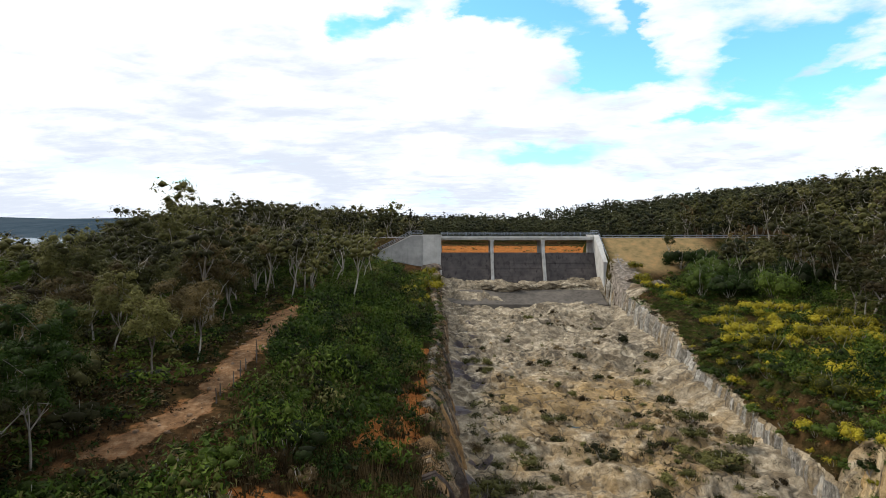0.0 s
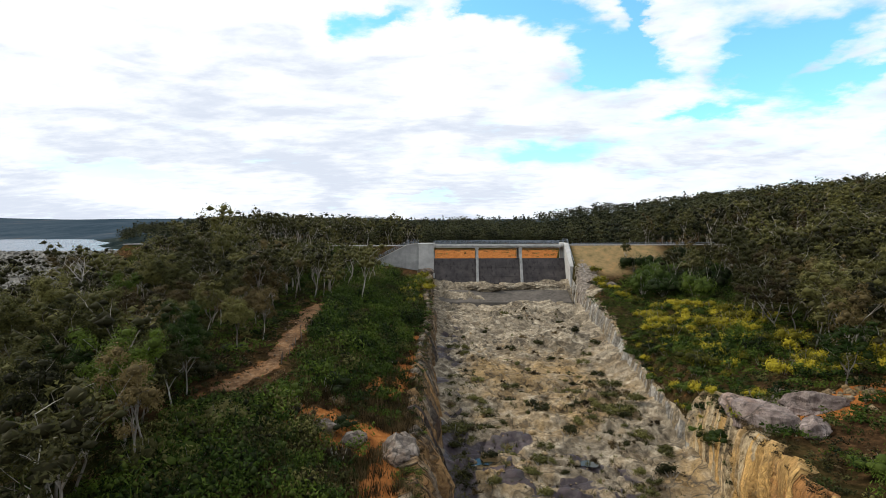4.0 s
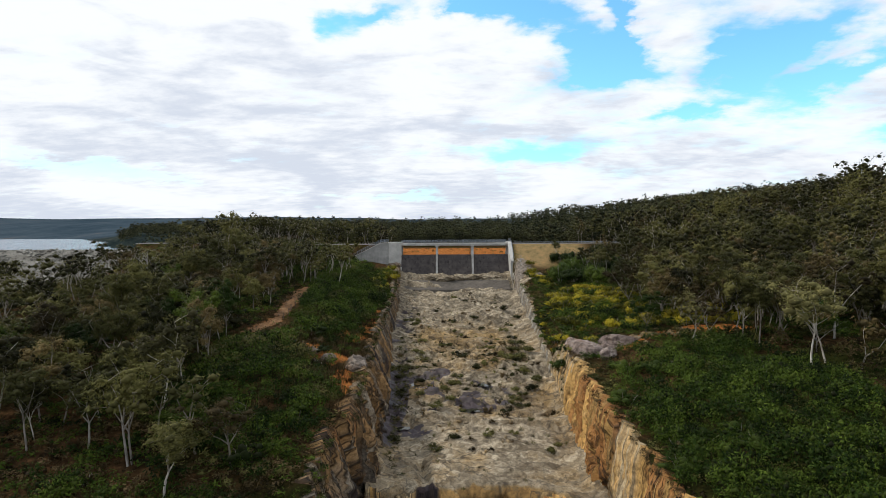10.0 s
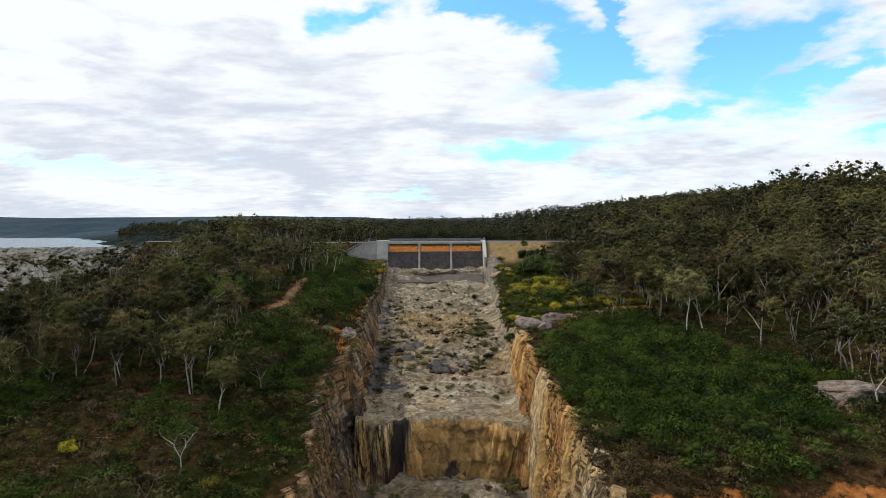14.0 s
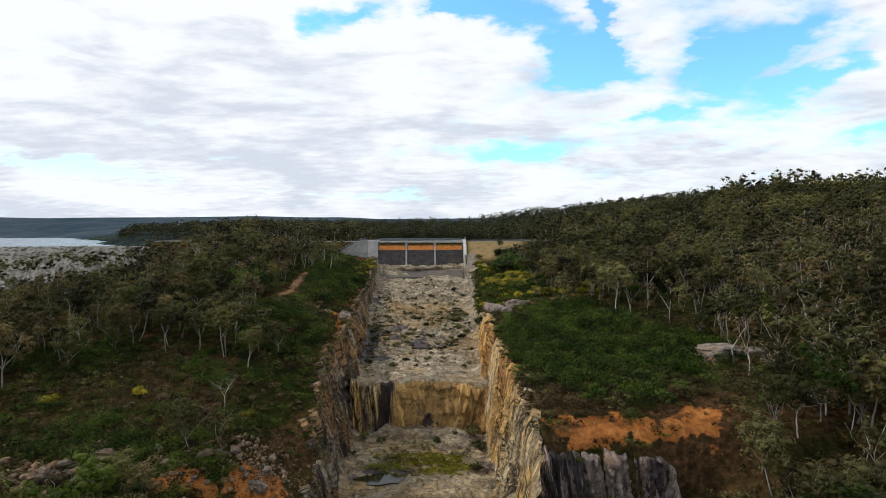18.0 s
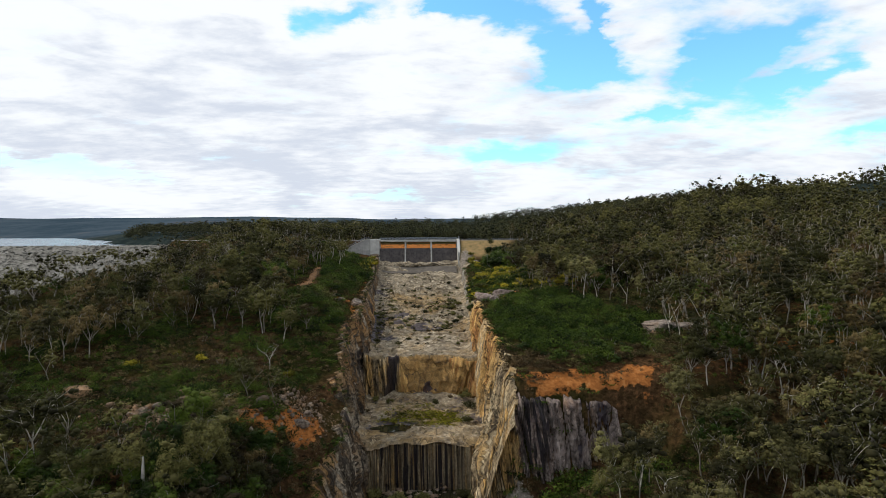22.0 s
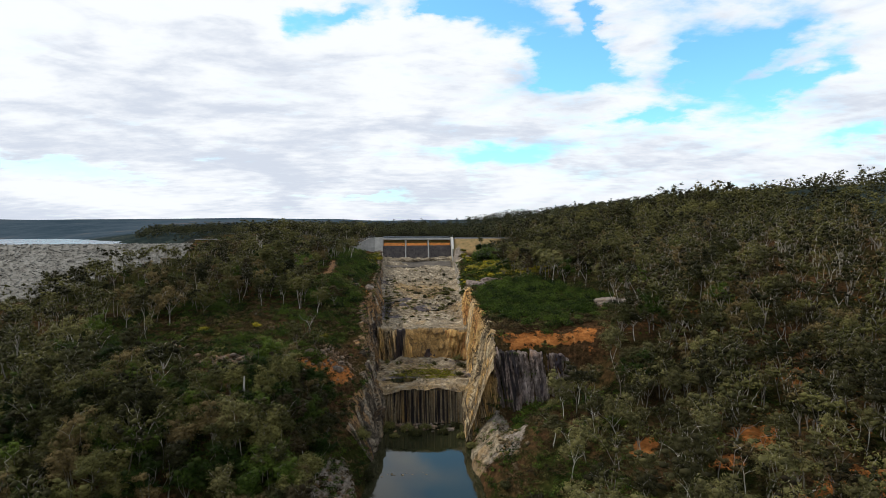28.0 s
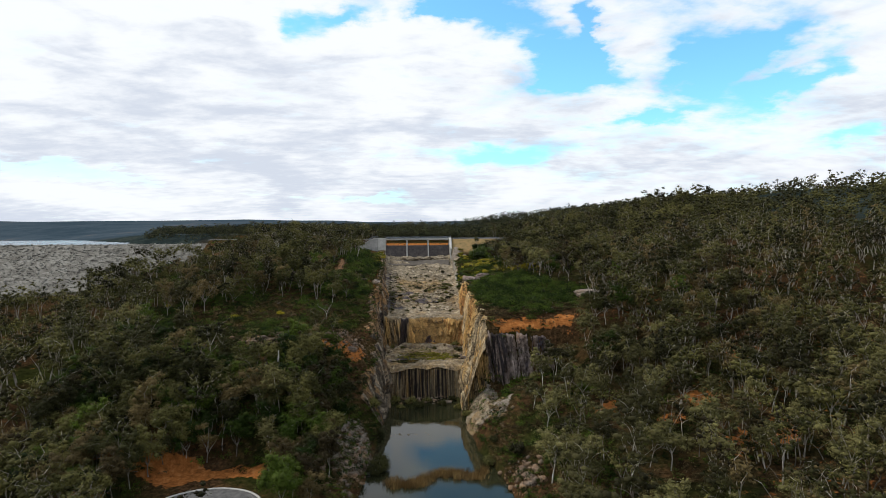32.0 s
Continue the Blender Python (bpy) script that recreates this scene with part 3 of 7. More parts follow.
def mat_leaf(name, dark, mid, light, rough=0.7, sheen=0.08):
    """Foliage: tone by plant, by place and by spray; a third of the light passes through the leaf."""
    g = Mat(name, rough, spec=sheen)
    dark, mid, light = tuple(v * 0.7 for v in dark), tuple(v * 0.74 for v in mid), tuple(v * 0.9 for v in light)
    t = g.math("ADD", g.math("MULTIPLY", g.island(), 0.2), g.math("MULTIPLY", g.noise(0.25, 4), 0.34))
    t = g.math("ADD", t, g.math("MULTIPLY", g.math("ADD", g.attr("tint"), g.math("MULTIPLY", g.attr("single"), g.random())), 0.58))
    col = g.ramp(t, (0.25, dark), (0.52, mid), (0.92, light))
    # Heart points go darker: shade inside the clump, painted into the leaf colour.
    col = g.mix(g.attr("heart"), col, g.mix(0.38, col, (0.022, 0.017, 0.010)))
    g.color(col)
    tr = g.n.new("ShaderNodeBsdfTranslucent")
    g.l.new(col, tr.inputs[0])
    mx = g.n.new("ShaderNodeMixShader")
    mx.inputs[0].default_value = 0.2
    g.l.new(g.b.outputs[0], mx.inputs[1]), g.l.new(tr.outputs[0], mx.inputs[2])
    g.l.new(mx.outputs[0], g.n["Material Output"].inputs[0])
    return g.m


def mat_bark(name, lo, hi):
    g = Mat(name, 0.9, spec=0.15)
    c = g.ramp(g.noise(1.2, 5, 0.6, (1, 1, 0.35)), (0.35, lo), (0.65, hi))
    c = g.mix(g.step(g.random(), 0.5, 0.95, 0, 0.5), c, (0.09, 0.07, 0.055))
    g.color(c).bump(g.noise(5, 4, 0.6, (1, 1, 0.2)), 0.5, 0.05)
    return g.m


def mat_water(name, tint, rough, spec=0.5):
    g = Mat(name, rough, spec=spec)
    g.b.inputs["IOR"].default_value = 1.33
    g.color(g.ramp(g.noise(0.12, 3), (0.3, tint), (0.7, tuple(v * 1.6 for v in tint))))
    g.bump(g.noise(0.8, 4, 0.5, (1, 2.0, 1)), 0.08, 0.05)
    return g.m


GROUND = mat_ground()
ROCK = mat_rock("grey_granite", ((0.06, 0.048, 0.034), (0.245, 0.203, 0.143), (0.54, 0.48, 0.37)), (0.37, 0.245, 0.10), 0.565, 0.7)
OCHREROCK = mat_rock("ochre_step_rock", ((0.07, 0.047, 0.024), (0.25, 0.175, 0.088), (0.44, 0.335, 0.19)), (0.43, 0.26, 0.09), 0.50, 0.55)
PALESTONE = mat_rock("pale_quarried_stone", ((0.06, 0.048, 0.033), (0.205, 0.172, 0.12), (0.43, 0.375, 0.285)), (0.32, 0.2, 0.08), 0.55, 0.7)
PINKROCK = mat_rock("pinkish_grey_rock", ((0.05, 0.036, 0.034), (0.20, 0.158, 0.145), (0.43, 0.365, 0.33)), (0.30, 0.16, 0.08), 0.58, 0.8, (1, 1, 0.35))
RUBBLE = mat_rock("weathered_stone", ((0.04, 0.033, 0.029), (0.15, 0.125, 0.108), (0.36, 0.315, 0.27)), (0.34, 0.2, 0.1), 0.55, 0.5)
CONCRETE = mat_concrete("weathered_concrete", (0.22, 0.22, 0.21), (0.38, 0.37, 0.35), 0.6)
PALECONC = mat_concrete("pale_concrete", (0.34, 0.33, 0.31), (0.52, 0.51, 0.48), 0.3)
APRONCONC = mat_concrete("damp_concrete", (0.06, 0.053, 0.045), (0.13, 0.112, 0.093), 0.6)
WEIRCONC = mat_concrete("stained_weir_concrete", (0.042, 0.037, 0.036), (0.088, 0.075, 0.070), 0.8)
STEEL = Mat("galvanised_steel", 0.5, 0.7).color((0.22, 0.25, 0.29)).m
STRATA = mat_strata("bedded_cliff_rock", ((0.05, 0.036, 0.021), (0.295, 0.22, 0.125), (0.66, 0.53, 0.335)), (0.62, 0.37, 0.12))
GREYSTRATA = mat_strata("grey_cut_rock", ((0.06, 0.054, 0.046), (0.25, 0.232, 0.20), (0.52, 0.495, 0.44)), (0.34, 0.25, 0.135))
# Strata for the left cliff, its shade put into darker brown tones.
SHADESTRATA = mat_strata("shaded_brown_rock", ((0.014, 0.011, 0.008), (0.098, 0.078, 0.056), (0.42, 0.355, 0.265)), (0.33, 0.19, 0.075))
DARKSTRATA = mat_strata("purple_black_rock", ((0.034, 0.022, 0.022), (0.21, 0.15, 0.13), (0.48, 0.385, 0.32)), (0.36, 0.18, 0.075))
GUM = mat_leaf("gum_leaves", (0.014, 0.016, 0.005), (0.068, 0.070, 0.022), (0.195, 0.182, 0.056))
OLIVE = mat_leaf("olive_gum_leaves", (0.020, 0.021, 0.008), (0.094, 0.088, 0.032), (0.25, 0.23, 0.085))
GUMBROWN = mat_leaf("dry_gum_leaves", (0.020, 0.016, 0.007), (0.092, 0.069, 0.028), (0.23, 0.17, 0.068))
GREEN = mat_leaf("wattle_leaves", (0.007, 0.016, 0.003), (0.030, 0.060, 0.008), (0.108, 0.155, 0.020))
YELLOW = mat_leaf("wattle_blossom", (0.04, 0.05, 0.007), (0.25, 0.22, 0.016), (0.60, 0.49, 0.035))
MOSS = mat_leaf("wet_moss", (0.05, 0.055, 0.006), (0.17, 0.165, 0.014), (0.32, 0.28, 0.03))
HEATH = mat_leaf("heath_leaves", (0.016, 0.012, 0.006), (0.068, 0.048, 0.020), (0.18, 0.125, 0.06))
FARLEAF = mat_leaf("distant_canopy", (0.012, 0.019, 0.009), (0.047, 0.056, 0.024), (0.11, 0.11, 0.045))
REED = mat_leaf("dry_reeds", (0.10, 0.06, 0.025), (0.26, 0.16, 0.06), (0.42, 0.29, 0.12))
BARK = mat_bark("grey_gum_bark", (0.10, 0.085, 0.07), (0.42, 0.39, 0.345))
PALEBARK = mat_bark("pale_gum_bark", (0.16, 0.14, 0.115), (0.52, 0.48, 0.42))
WHITEBARK = mat_bark("white_gum_bark", (0.26, 0.235, 0.20), (0.60, 0.57, 0.51))
DEADWOOD = mat_bark("grey_dead_wood", (0.2, 0.18, 0.16), (0.45, 0.42, 0.38))
LAKE = mat_water("lake_water", (0.035, 0.065, 0.10), 0.25, 0.22)
POOL = mat_water("pool_water", (0.014, 0.015, 0.007), 0.03)

# ---- ground sheet ----


def spaced(lo, a, b, hi, step, grow=1.16):
    mid = list(np.arange(a, b + 1e-6, step))
    s, v = step, b
    while v < hi:
        s *= grow
        v += s
        mid.append(v)
    s, v = step, a
    while v > lo:
        s *= grow
        v -= s
        mid.insert(0, v)
    return np.array(mid)


TRAIL = [(-34.5, -64), (-32.8, -78), (-31.2, -89), (-31.2, -97), (-33.6, -101.5)]


def near_line(x, y, line):
    d = np.full(np.shape(x), 1e9)
    for (ax, ay), (bx, by) in zip(line, line[1:]):
        t = np.clip(((x - ax) * (bx - ax) + (y - ay) * (by - ay)) / ((bx - ax) ** 2 + (by - ay) ** 2), 0, 1)
        d = np.minimum(d, np.hypot(x - ax - t * (bx - ax), y - ay - t * (by - ay)))
    return d


def spot(x, y, cx, cy, rx, ry):
    """1 inside an oval patch, falling to 0 at its edge."""
    return 1 - smooth(0.55, 1.05, np.hypot((x - cx) / rx, (y - cy) / ry))


def trodden(x, y):
    """The foot trail."""
    return 1 - smooth(0.4, 2.2, near_line(x, y, TRAIL) + 2.6 * (fbm(x * 0.45, y * 0.45, 19) - 0.5))


def bare_soil(x, y):
    """Where orange soil lies open."""
    b = 0.8 * trodden(x, y)
    x0, y0 = x, y
    x, y = x + 7 * (fbm(x * 0.16, y * 0.16, 15) - 0.5), y + 5 * (fbm(x * 0.2, y * 0.2, 16) - 0.5)
    for cx, cy, rx, ry in ((-20.5, -105.5, 7.5, 4.2), (-17.2, -112, 2.4, 8), (-18.4, -79, 2.4, 9), (-19.2, -91, 2.8, 6), (-19.6, -64, 1.7, 6), (25, -161.6, 9.5, 3.2), (37, -162.3, 9, 2.2), (29, -97, 8, 3.5), (42, -95, 10, 4),
                           (-20, -164, 5, 4), (-27, -169, 5, 3), (-45, -212, 20, 4.2), (59.8, -216, 3, 3), (-58, -221, 4, 3), (60, -199, 5, 4), (40, -196, 3, 4), (66, -215, 5, 5), (78, -184, 5, 3), (52, -205, 4, 2.5), (-116, -104, 11, 2.6)):
        b = np.maximum(b, spot(x, y, cx, cy, rx, ry) * np.clip(0.35 + 1.25 * fbm(x * 0.33 + cx, y * 0.33, 18), 0, 1))
    x, y = x0, y0
    up = smooth(10, 18, y) * (1 - smooth(58, 84, y)) * (1 - smooth(24, 34, np.abs(x - 2)))
    return np.maximum(b, up)


def grass_bank(x, y):
    return smooth(19, 21, x) * (1 - smooth(40, 46, x)) * smooth(-16, -12, y) * (1 - smooth(0, 2, y))


gx, gy = spaced(-4600, -80, 100, 4600, 1.0), spaced(-4600, -252, 30, 4600, 1.0)
GX, GY = np.meshgrid(gx, gy, indexing="ij")
GZ = ground_z(GX, GY)
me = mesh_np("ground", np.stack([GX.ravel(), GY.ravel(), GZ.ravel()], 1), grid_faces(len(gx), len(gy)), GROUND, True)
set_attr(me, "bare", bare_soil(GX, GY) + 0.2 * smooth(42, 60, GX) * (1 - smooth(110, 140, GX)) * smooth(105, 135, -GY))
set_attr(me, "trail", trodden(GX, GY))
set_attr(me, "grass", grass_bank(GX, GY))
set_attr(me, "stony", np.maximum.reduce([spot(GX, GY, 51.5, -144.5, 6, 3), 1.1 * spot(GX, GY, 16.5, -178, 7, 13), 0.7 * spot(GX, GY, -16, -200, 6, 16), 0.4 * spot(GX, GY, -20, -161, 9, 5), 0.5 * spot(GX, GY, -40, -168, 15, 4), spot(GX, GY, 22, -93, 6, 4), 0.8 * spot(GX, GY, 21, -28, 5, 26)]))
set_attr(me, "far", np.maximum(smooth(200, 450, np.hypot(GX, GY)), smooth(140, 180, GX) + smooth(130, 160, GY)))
set_attr(me, "far_haze", smooth(700, 1100, np.hypot(GX, GY)))
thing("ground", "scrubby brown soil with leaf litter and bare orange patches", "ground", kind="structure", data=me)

# lake and pool
me = mesh_np("lake", np.array([(-3500, 46, -3.0), (-60, 46, -3.0), (-60, 1000, -3.0), (-3500, 1000, -3.0)], float), np.array([[0, 1, 2, 3]]), LAKE)
thing("lake_water", "calm pale reservoir water below a cloudy sky", "water", kind="structure", data=me)
me = mesh_np("pool", np.array([(-26, -330, -41.6), (28, -330, -41.6), (28, -155, -41.6), (-26, -155, -41.6)], float), np.array([[0, 1, 2, 3]]), POOL)
thing("pool_water", "still dark pool reflecting clouds below the rock steps", "water", kind="structure", data=me)


# ---- rock of the spillway cut ----
def terrace(h, step, a=0.72):
    """Flat treads with steep risers."""
    k = np.floor(h / step)
    return step * (k + smooth(a, 1.0, h / step - k))


def rock_relief(x, y):
    """Bedrock: broad ledges with angular risers, split by recessed joints, with a few rougher patches."""
    wx, wy = x + 2.5 * (fbm(x * 0.25, y * 0.25, 41) - 0.5), y + 2.5 * (fbm(x * 0.25, y * 0.25, 43) - 0.5)
    d1, d2, c = worley(wx / 4.6 + 0.25 * wy, wy / 2.6, 1)
    e1, e2, f = worley(wx / 1.5 + 0.5 * wy, wy / 1.0, 2)
    broad = terrace((fbm(x * 0.09, y * 0.15, 44, 5) - 0.5) * 5.0 + 0.06 * y, 0.62) - 0.06 * y
    slab = (c - 0.5) * 0.95 * smooth(0, 0.1, d2 - d1) - 0.6 * (1 - smooth(0.0, 0.1, d2 - d1)) * smooth(0.35, 0.6, fbm(x * 0.25, y * 0.25, 46))
    chip = ((f - 0.5) * 0.42 - 0.16 * (1 - smooth(0, 0.14, e2 - e1))) * smooth(0.55, 0.68, fbm(x * 0.14, y * 0.14, 48))
    back = 1.5 * np.sqrt(np.abs(fbm(wx * 0.13 + 0.05 * wy, wy * 0.17, 42, 3) - 0.5) * 2)
    return 0.75 * broad + slab + chip + back - 0.55 + (fbm(x * 0.7, y * 0.7, 45, 2) - 0.5) * 0.14


def rib_relief(s, h, seed):
    """Ribs standing proud of a bedded face, with sunk joints, at three sizes."""
    d1, d2, c = worley(s / 2.4, h / 18, seed)
    e1, e2, f = worley(s / 0.8, h / 11 + 0.1 * s, seed + 1)
    g1, g2, k = worley(s / 0.4, h / 4, seed + 2)
    return (c - 0.5) * 2.2 + (f - 0.5) * 1.6 + (k - 0.5) * 0.9 - 0.9 * (1 - smooth(0, 0.14, d2 - d1)) - 0.7 * (1 - smooth(0, 0.16, e2 - e1))


def bedded(me, across, rise, warm, wet, ribbed):
    for key, val in (("across", across), ("rise", rise), ("warm", warm), ("wet", wet), ("ribbed", ribbed)):
        set_attr(me, key, val)


def lip_y(x):
    """The edge of the upper step: a gully, proud columns beside it, a hollow curving round to the cliff."""
    return -122.6 - 1.6 * (fbm(x * 0.35, 0 * x, 78) - 0.5) + 2.4 * np.exp(-((x + 5.6) / 1.0) ** 2) - 1.3 * smooth(-6.6, -7.6, x) - 5.0 * np.clip((x - 4) / 10, 0, 1.2) ** 2


def shelf_relief(x, y):
    """The shelf between the drops, with a hollow that holds water."""
    return rock_relief(x, y + 40) * 0.55 * (1 - 0.9 * spot(x, y, -5, -145.2, 6, 3.4)) - 0.25 * spot(x, y, -5, -145.2, 4.5, 2.4)


def bed_relief(x, y):
    return rock_relief(x, y) * (1 - 0.1 * smooth(30, 60, -y)) * (1 - 0.65 * smooth(103, 114, -y)) - 1.1 * np.exp(-((x + 5.8 + 0.12 * (y + 122)) / 0.8) ** 2) * smooth(112, 121, -y)


ys = np.arange(-5.0, -122.7, -0.27)
u = np.linspace(0, 1, 150)
Y, U = np.meshgrid(ys, u, indexing="ij")
X = (prof(Y, LEFT_BASE) - 1.2) * (1 - U) + (prof(Y, RIGHT_BASE) + 1.2) * U
Y = np.where(Y < -104, -104 + (Y + 104) * (lip_y(X) + 104) / (ys[-1] + 104), Y)
edge = np.minimum(U, 1 - U)
Z = floor_z(Y) + bed_relief(X, Y) * (0.35 + 0.65 * smooth(0, 0.1, edge)) + 0.9 * (1 - smooth(0, 0.1, edge)) - 1.5 * smooth(8.5, 10.5, -Y) * (1 - smooth(15.5, 17.5, -Y)) * smooth(-9, 3, X + 3 * np.sin(Y))
V = [np.stack([X, Y, Z], -1)]
d = np.concatenate([np.linspace(0.1, 1.2, 5), np.linspace(1.5, 10.8, 40)])[:, None]
x, y, z = X[-1][None] + 0 * d, Y[-1][None] + 0 * d, Z[-1][None] - d
ribs = 0.1 + 0.9 * np.maximum(smooth(-6.2, -7.2, x), 0.45 * smooth(6, 11, x))
lean = x + (0.08 - 0.3 * smooth(1, 9, x)) * (z + 26)
y = y - 1.1 * (1 - np.exp(-d / 0.7)) - 0.17 * d - smooth(0, 2.5, d) * (ribs * rib_relief(lean, z, 71) * 0.8 + (fbm(x * 0.3, z * 0.25, 76, 5) - 0.5) * 1.5 + (worley(x / 1.9, z / 2.6, 77)[2] - 0.5) * 0.9 * smooth(-4, -2, x))
x = x + 0.15 * d * np.clip((x - 8) / 6, 0, 1)
V.append(np.stack([x, y, z], -1))
V = np.concatenate(V)
me = mesh_np("upper_floor", V.reshape(-1, 3), grid_faces(len(V), len(u)), ROCK)
X, Y, Z = V[..., 0], V[..., 1], V[..., 2]
rows = len(ys)
face = np.arange(len(V))[:, None] - rows + 0 * X
me.materials.append(STRATA)
me.materials.append(OCHREROCK)
jag = face + 5 * (fbm(X * 0.7, Y * 0 + 3, 79) - 0.5) > 1
plain = (X + 0.35 * (Z + 26) > -3.9 + 1.2 * fbm(Z * 0.6, 0 * Z, 73)) & (X + 0.3 * (Z + 26) < 7.5 + 3 * fbm(Z * 0.5, 0 * Z, 72))
me.polygons.foreach_set("material_index", np.where(jag, np.where(plain, 2, 1), 0)[:-1, :-1].ravel().astype(np.int32))
warm = spot(X, Y, 3, -68, 18, 22) * 0.45 + 0.45 * smooth(70, 100, -Y) * fbm(X * 0.1, Y * 0.1, 50)
warm = np.where(face > 0, 0.4 + 0.5 * smooth(-5, -3.5, X) - 0.35 * spot(X, Z, 2.5, -29, 2, 4), warm)
puddly = fbm(X * 0.35, Y * 0.5, 52)
# Along the left foot the wet mask also paints in the cliff's shade.
wet = 1.4 * spot(X, Y, -6.3, -88, 4.6, 2.6) + 0.75 * spot(X, Y, -11.5, -99, 2.8, 20) + smooth(0.5, 0.62, puddly) * (0.9 * spot(X, Y, -8, -100, 6, 14) + 0.7 * spot(X, Y, 2, -96, 8, 8) + 0.5 * spot(X, Y, -13, -60, 4, 50) + 0.1)
wet = np.where(face > 0, 2.0 * np.exp(-((X + 5.5 - 0.1 * (Z + 23)) / 1.3) ** 4) + 0.8 * spot(X, Z, 3.2, -31, 2.2, 3) * smooth(0.4, 0.55, fbm(X, Z * 0.4, 74)) + 0.35 * smooth(0.6, 0.75, fbm(X * 0.8, Z * 0.05, 70)) * smooth(-6, -7, X), wet)
bedded(me, X + (0.08 - 0.3 * smooth(1, 9, X)) * (Z + 26), Z, warm, np.where(face > 0, wet, np.clip(wet, 0, 1)), np.maximum(smooth(-5, -7, X), 0.12 + 0.5 * smooth(2, 8, X)))
upper = thing("channel_floor", "jointed pale grey and ochre bedrock floor of the spillway", "rock", kind="structure", data=me)


FLANK_KNEE = [(0, 0.75), (47, 0.75), (56, 0.45), (90, 0.42), (97, 0.6), (106, 1.0)]
FLANK_OUT = [(0, 0.3), (92, 0.22), (106, 1.0)]


def flank_out(y, w):
    """How far out the right flank has leant at a share w of its height: a steep cut below, a bench above."""
    k, t = prof(y, FLANK_KNEE), prof(y, FLANK_OUT)
    return np.where(w < k, t * w / k, t + (1 - t) * (w - k) / np.maximum(1 - k, 1e-3))


def flank_z(x, y):
    """Height of the right flank at a place on its bench."""
    base, (rx, rz), k, t = prof(y, RIGHT_BASE), rim_right(y), prof(y, FLANK_KNEE), prof(y, FLANK_OUT)
    out = np.clip((x - base) / (rx - base), 0, 1)
    w = np.where(out < t, k * out / t, k + (1 - k) * (out - t) / np.maximum(1 - t, 1e-3))
    bz = floor_z(y) - 1.5
    return bz + (rz + 0.3 - bz) * w


def cliff_side(sign, name, label, y0, y1, mat):
    """One flank of the cut, in leaning ribs."""
    ys = np.arange(y0, y1, 0.2)
    v = np.concatenate([np.linspace(0, 1, 62), [1.03, 1.07, 1.12]])
    Y, W = np.meshgrid(ys, v, indexing="ij")
    lip, W = np.maximum(W - 1, 0) * smooth(0, 12, Y - y0), np.minimum(W, 1)
    base = prof(Y, LEFT_BASE if sign < 0 else RIGHT_BASE)
    rx, rz = rim_left(Y) if sign < 0 else rim_right(Y)
    bz = np.where(-Y < 124, floor_z(Y) - 1.5, np.where(-Y < 150.5, -34.0, -43.0))
    ends = smooth(0, 6, Y - y0) * smooth(0, 3, y1 - Y)
    Z = bz + (rz + 0.3 - bz) * W
    s = Y + (-0.22 if sign < 0 else -0.25) * (Z + 28) + 0.6 * (fbm(Y * 0.1, Z * 0.1, 61) - 0.5)
    low = smooth(110, 84, -Y)
    slab = spot(s, 0 * s, -134.0, 0, 3.4, 1) * (sign > 0)
    rough = rib_relief(s, Z, 62) * (1 - 0.6 * low) * (1 - 0.8 * slab) + (fbm(Y * 0.12, Z * 0.2, 64) - 0.5) * (2.4 - 0.8 * low) + (fbm(Y * 0.9, Z * 0.9, 65) - 0.5) * (0.8 - 0.3 * low) + 1.0 * slab
    plain = smooth(86, 96, -Y) * (1 - smooth(116, 126, -Y)) * (sign > 0)
    rough = rough * (1 - 0.35 * low * (sign > 0)) * (1 - 0.5 * plain)
    gully = np.exp(-((s + 129.6) / 0.9) ** 2) * (sign > 0)
    rough = (rough - 1.5 * gully) * (0.15 + 0.85 * ends)
    X = base + (rx - base) * (flank_out(Y, W) if sign > 0 else W ** 1.15) - sign * rough * (0.25 + 0.75 * np.sin(np.pi * np.clip(W, 0.05, 0.95))) * 0.9
    X = X + sign * (0.5 * smooth(0.92, 1.0, W) + lip * 13)
    jag = smooth(0.75, 1.0, W) * (fbm(s * 0.8, 0 * s, 66) - 0.55) * 1.8 * smooth(60, 90, -Y)
    Z = Z + 0.12 - lip * 5 + jag
    me = mesh_np(name, np.stack([X.ravel(), Y.ravel(), Z.ravel()], 1), grid_faces(len(ys), len(v))[:, ::sign], mat)
    if sign > 0:
        me.materials.append(ROCK), me.materials.append(GROUND), me.materials.append(GREYSTRATA)
        fy, fw = Y[:-1, :-1].ravel(), W[:-1, :-1].ravel()
        bench = (fw > prof(fy, FLANK_KNEE) + 0.06 + 0.12 * (fbm(fy * 0.4, fw * 6, 59) - 0.5)) & (fy < -26) & (fy > -87)
        upstream = fy > -88 + 5 * (fbm(fy * 0.3, Z[:-1, :-1].ravel() * 0.4, 69) - 0.5)
        wall = upstream & (fw < prof(fy, FLANK_KNEE) + 0.1 * (fbm(fy * 0.5, fw * 5, 68) - 0.5))
        me.polygons.foreach_set("material_index", np.where(wall, 3, np.where(bench, 2, upstream)).astype(np.int32))
        warm = (0.2 + spot(Z, Y, -20, -126, 20, 30) * 0.8) * (1 - 0.8 * slab)
        wet = 0.5 * smooth(0.66, 0.8, fbm(s * 0.35, Z * 0.05, 67)) + 1.2 * gully
    else:
        warm = 0.22 + spot(Z, Y, -14, -100, 5, 40) * 0.3 + 0.45 * smooth(0.5, 0.7, fbm(s * 0.15, Z * 0.1, 60)) * smooth(100, 120, -Y)
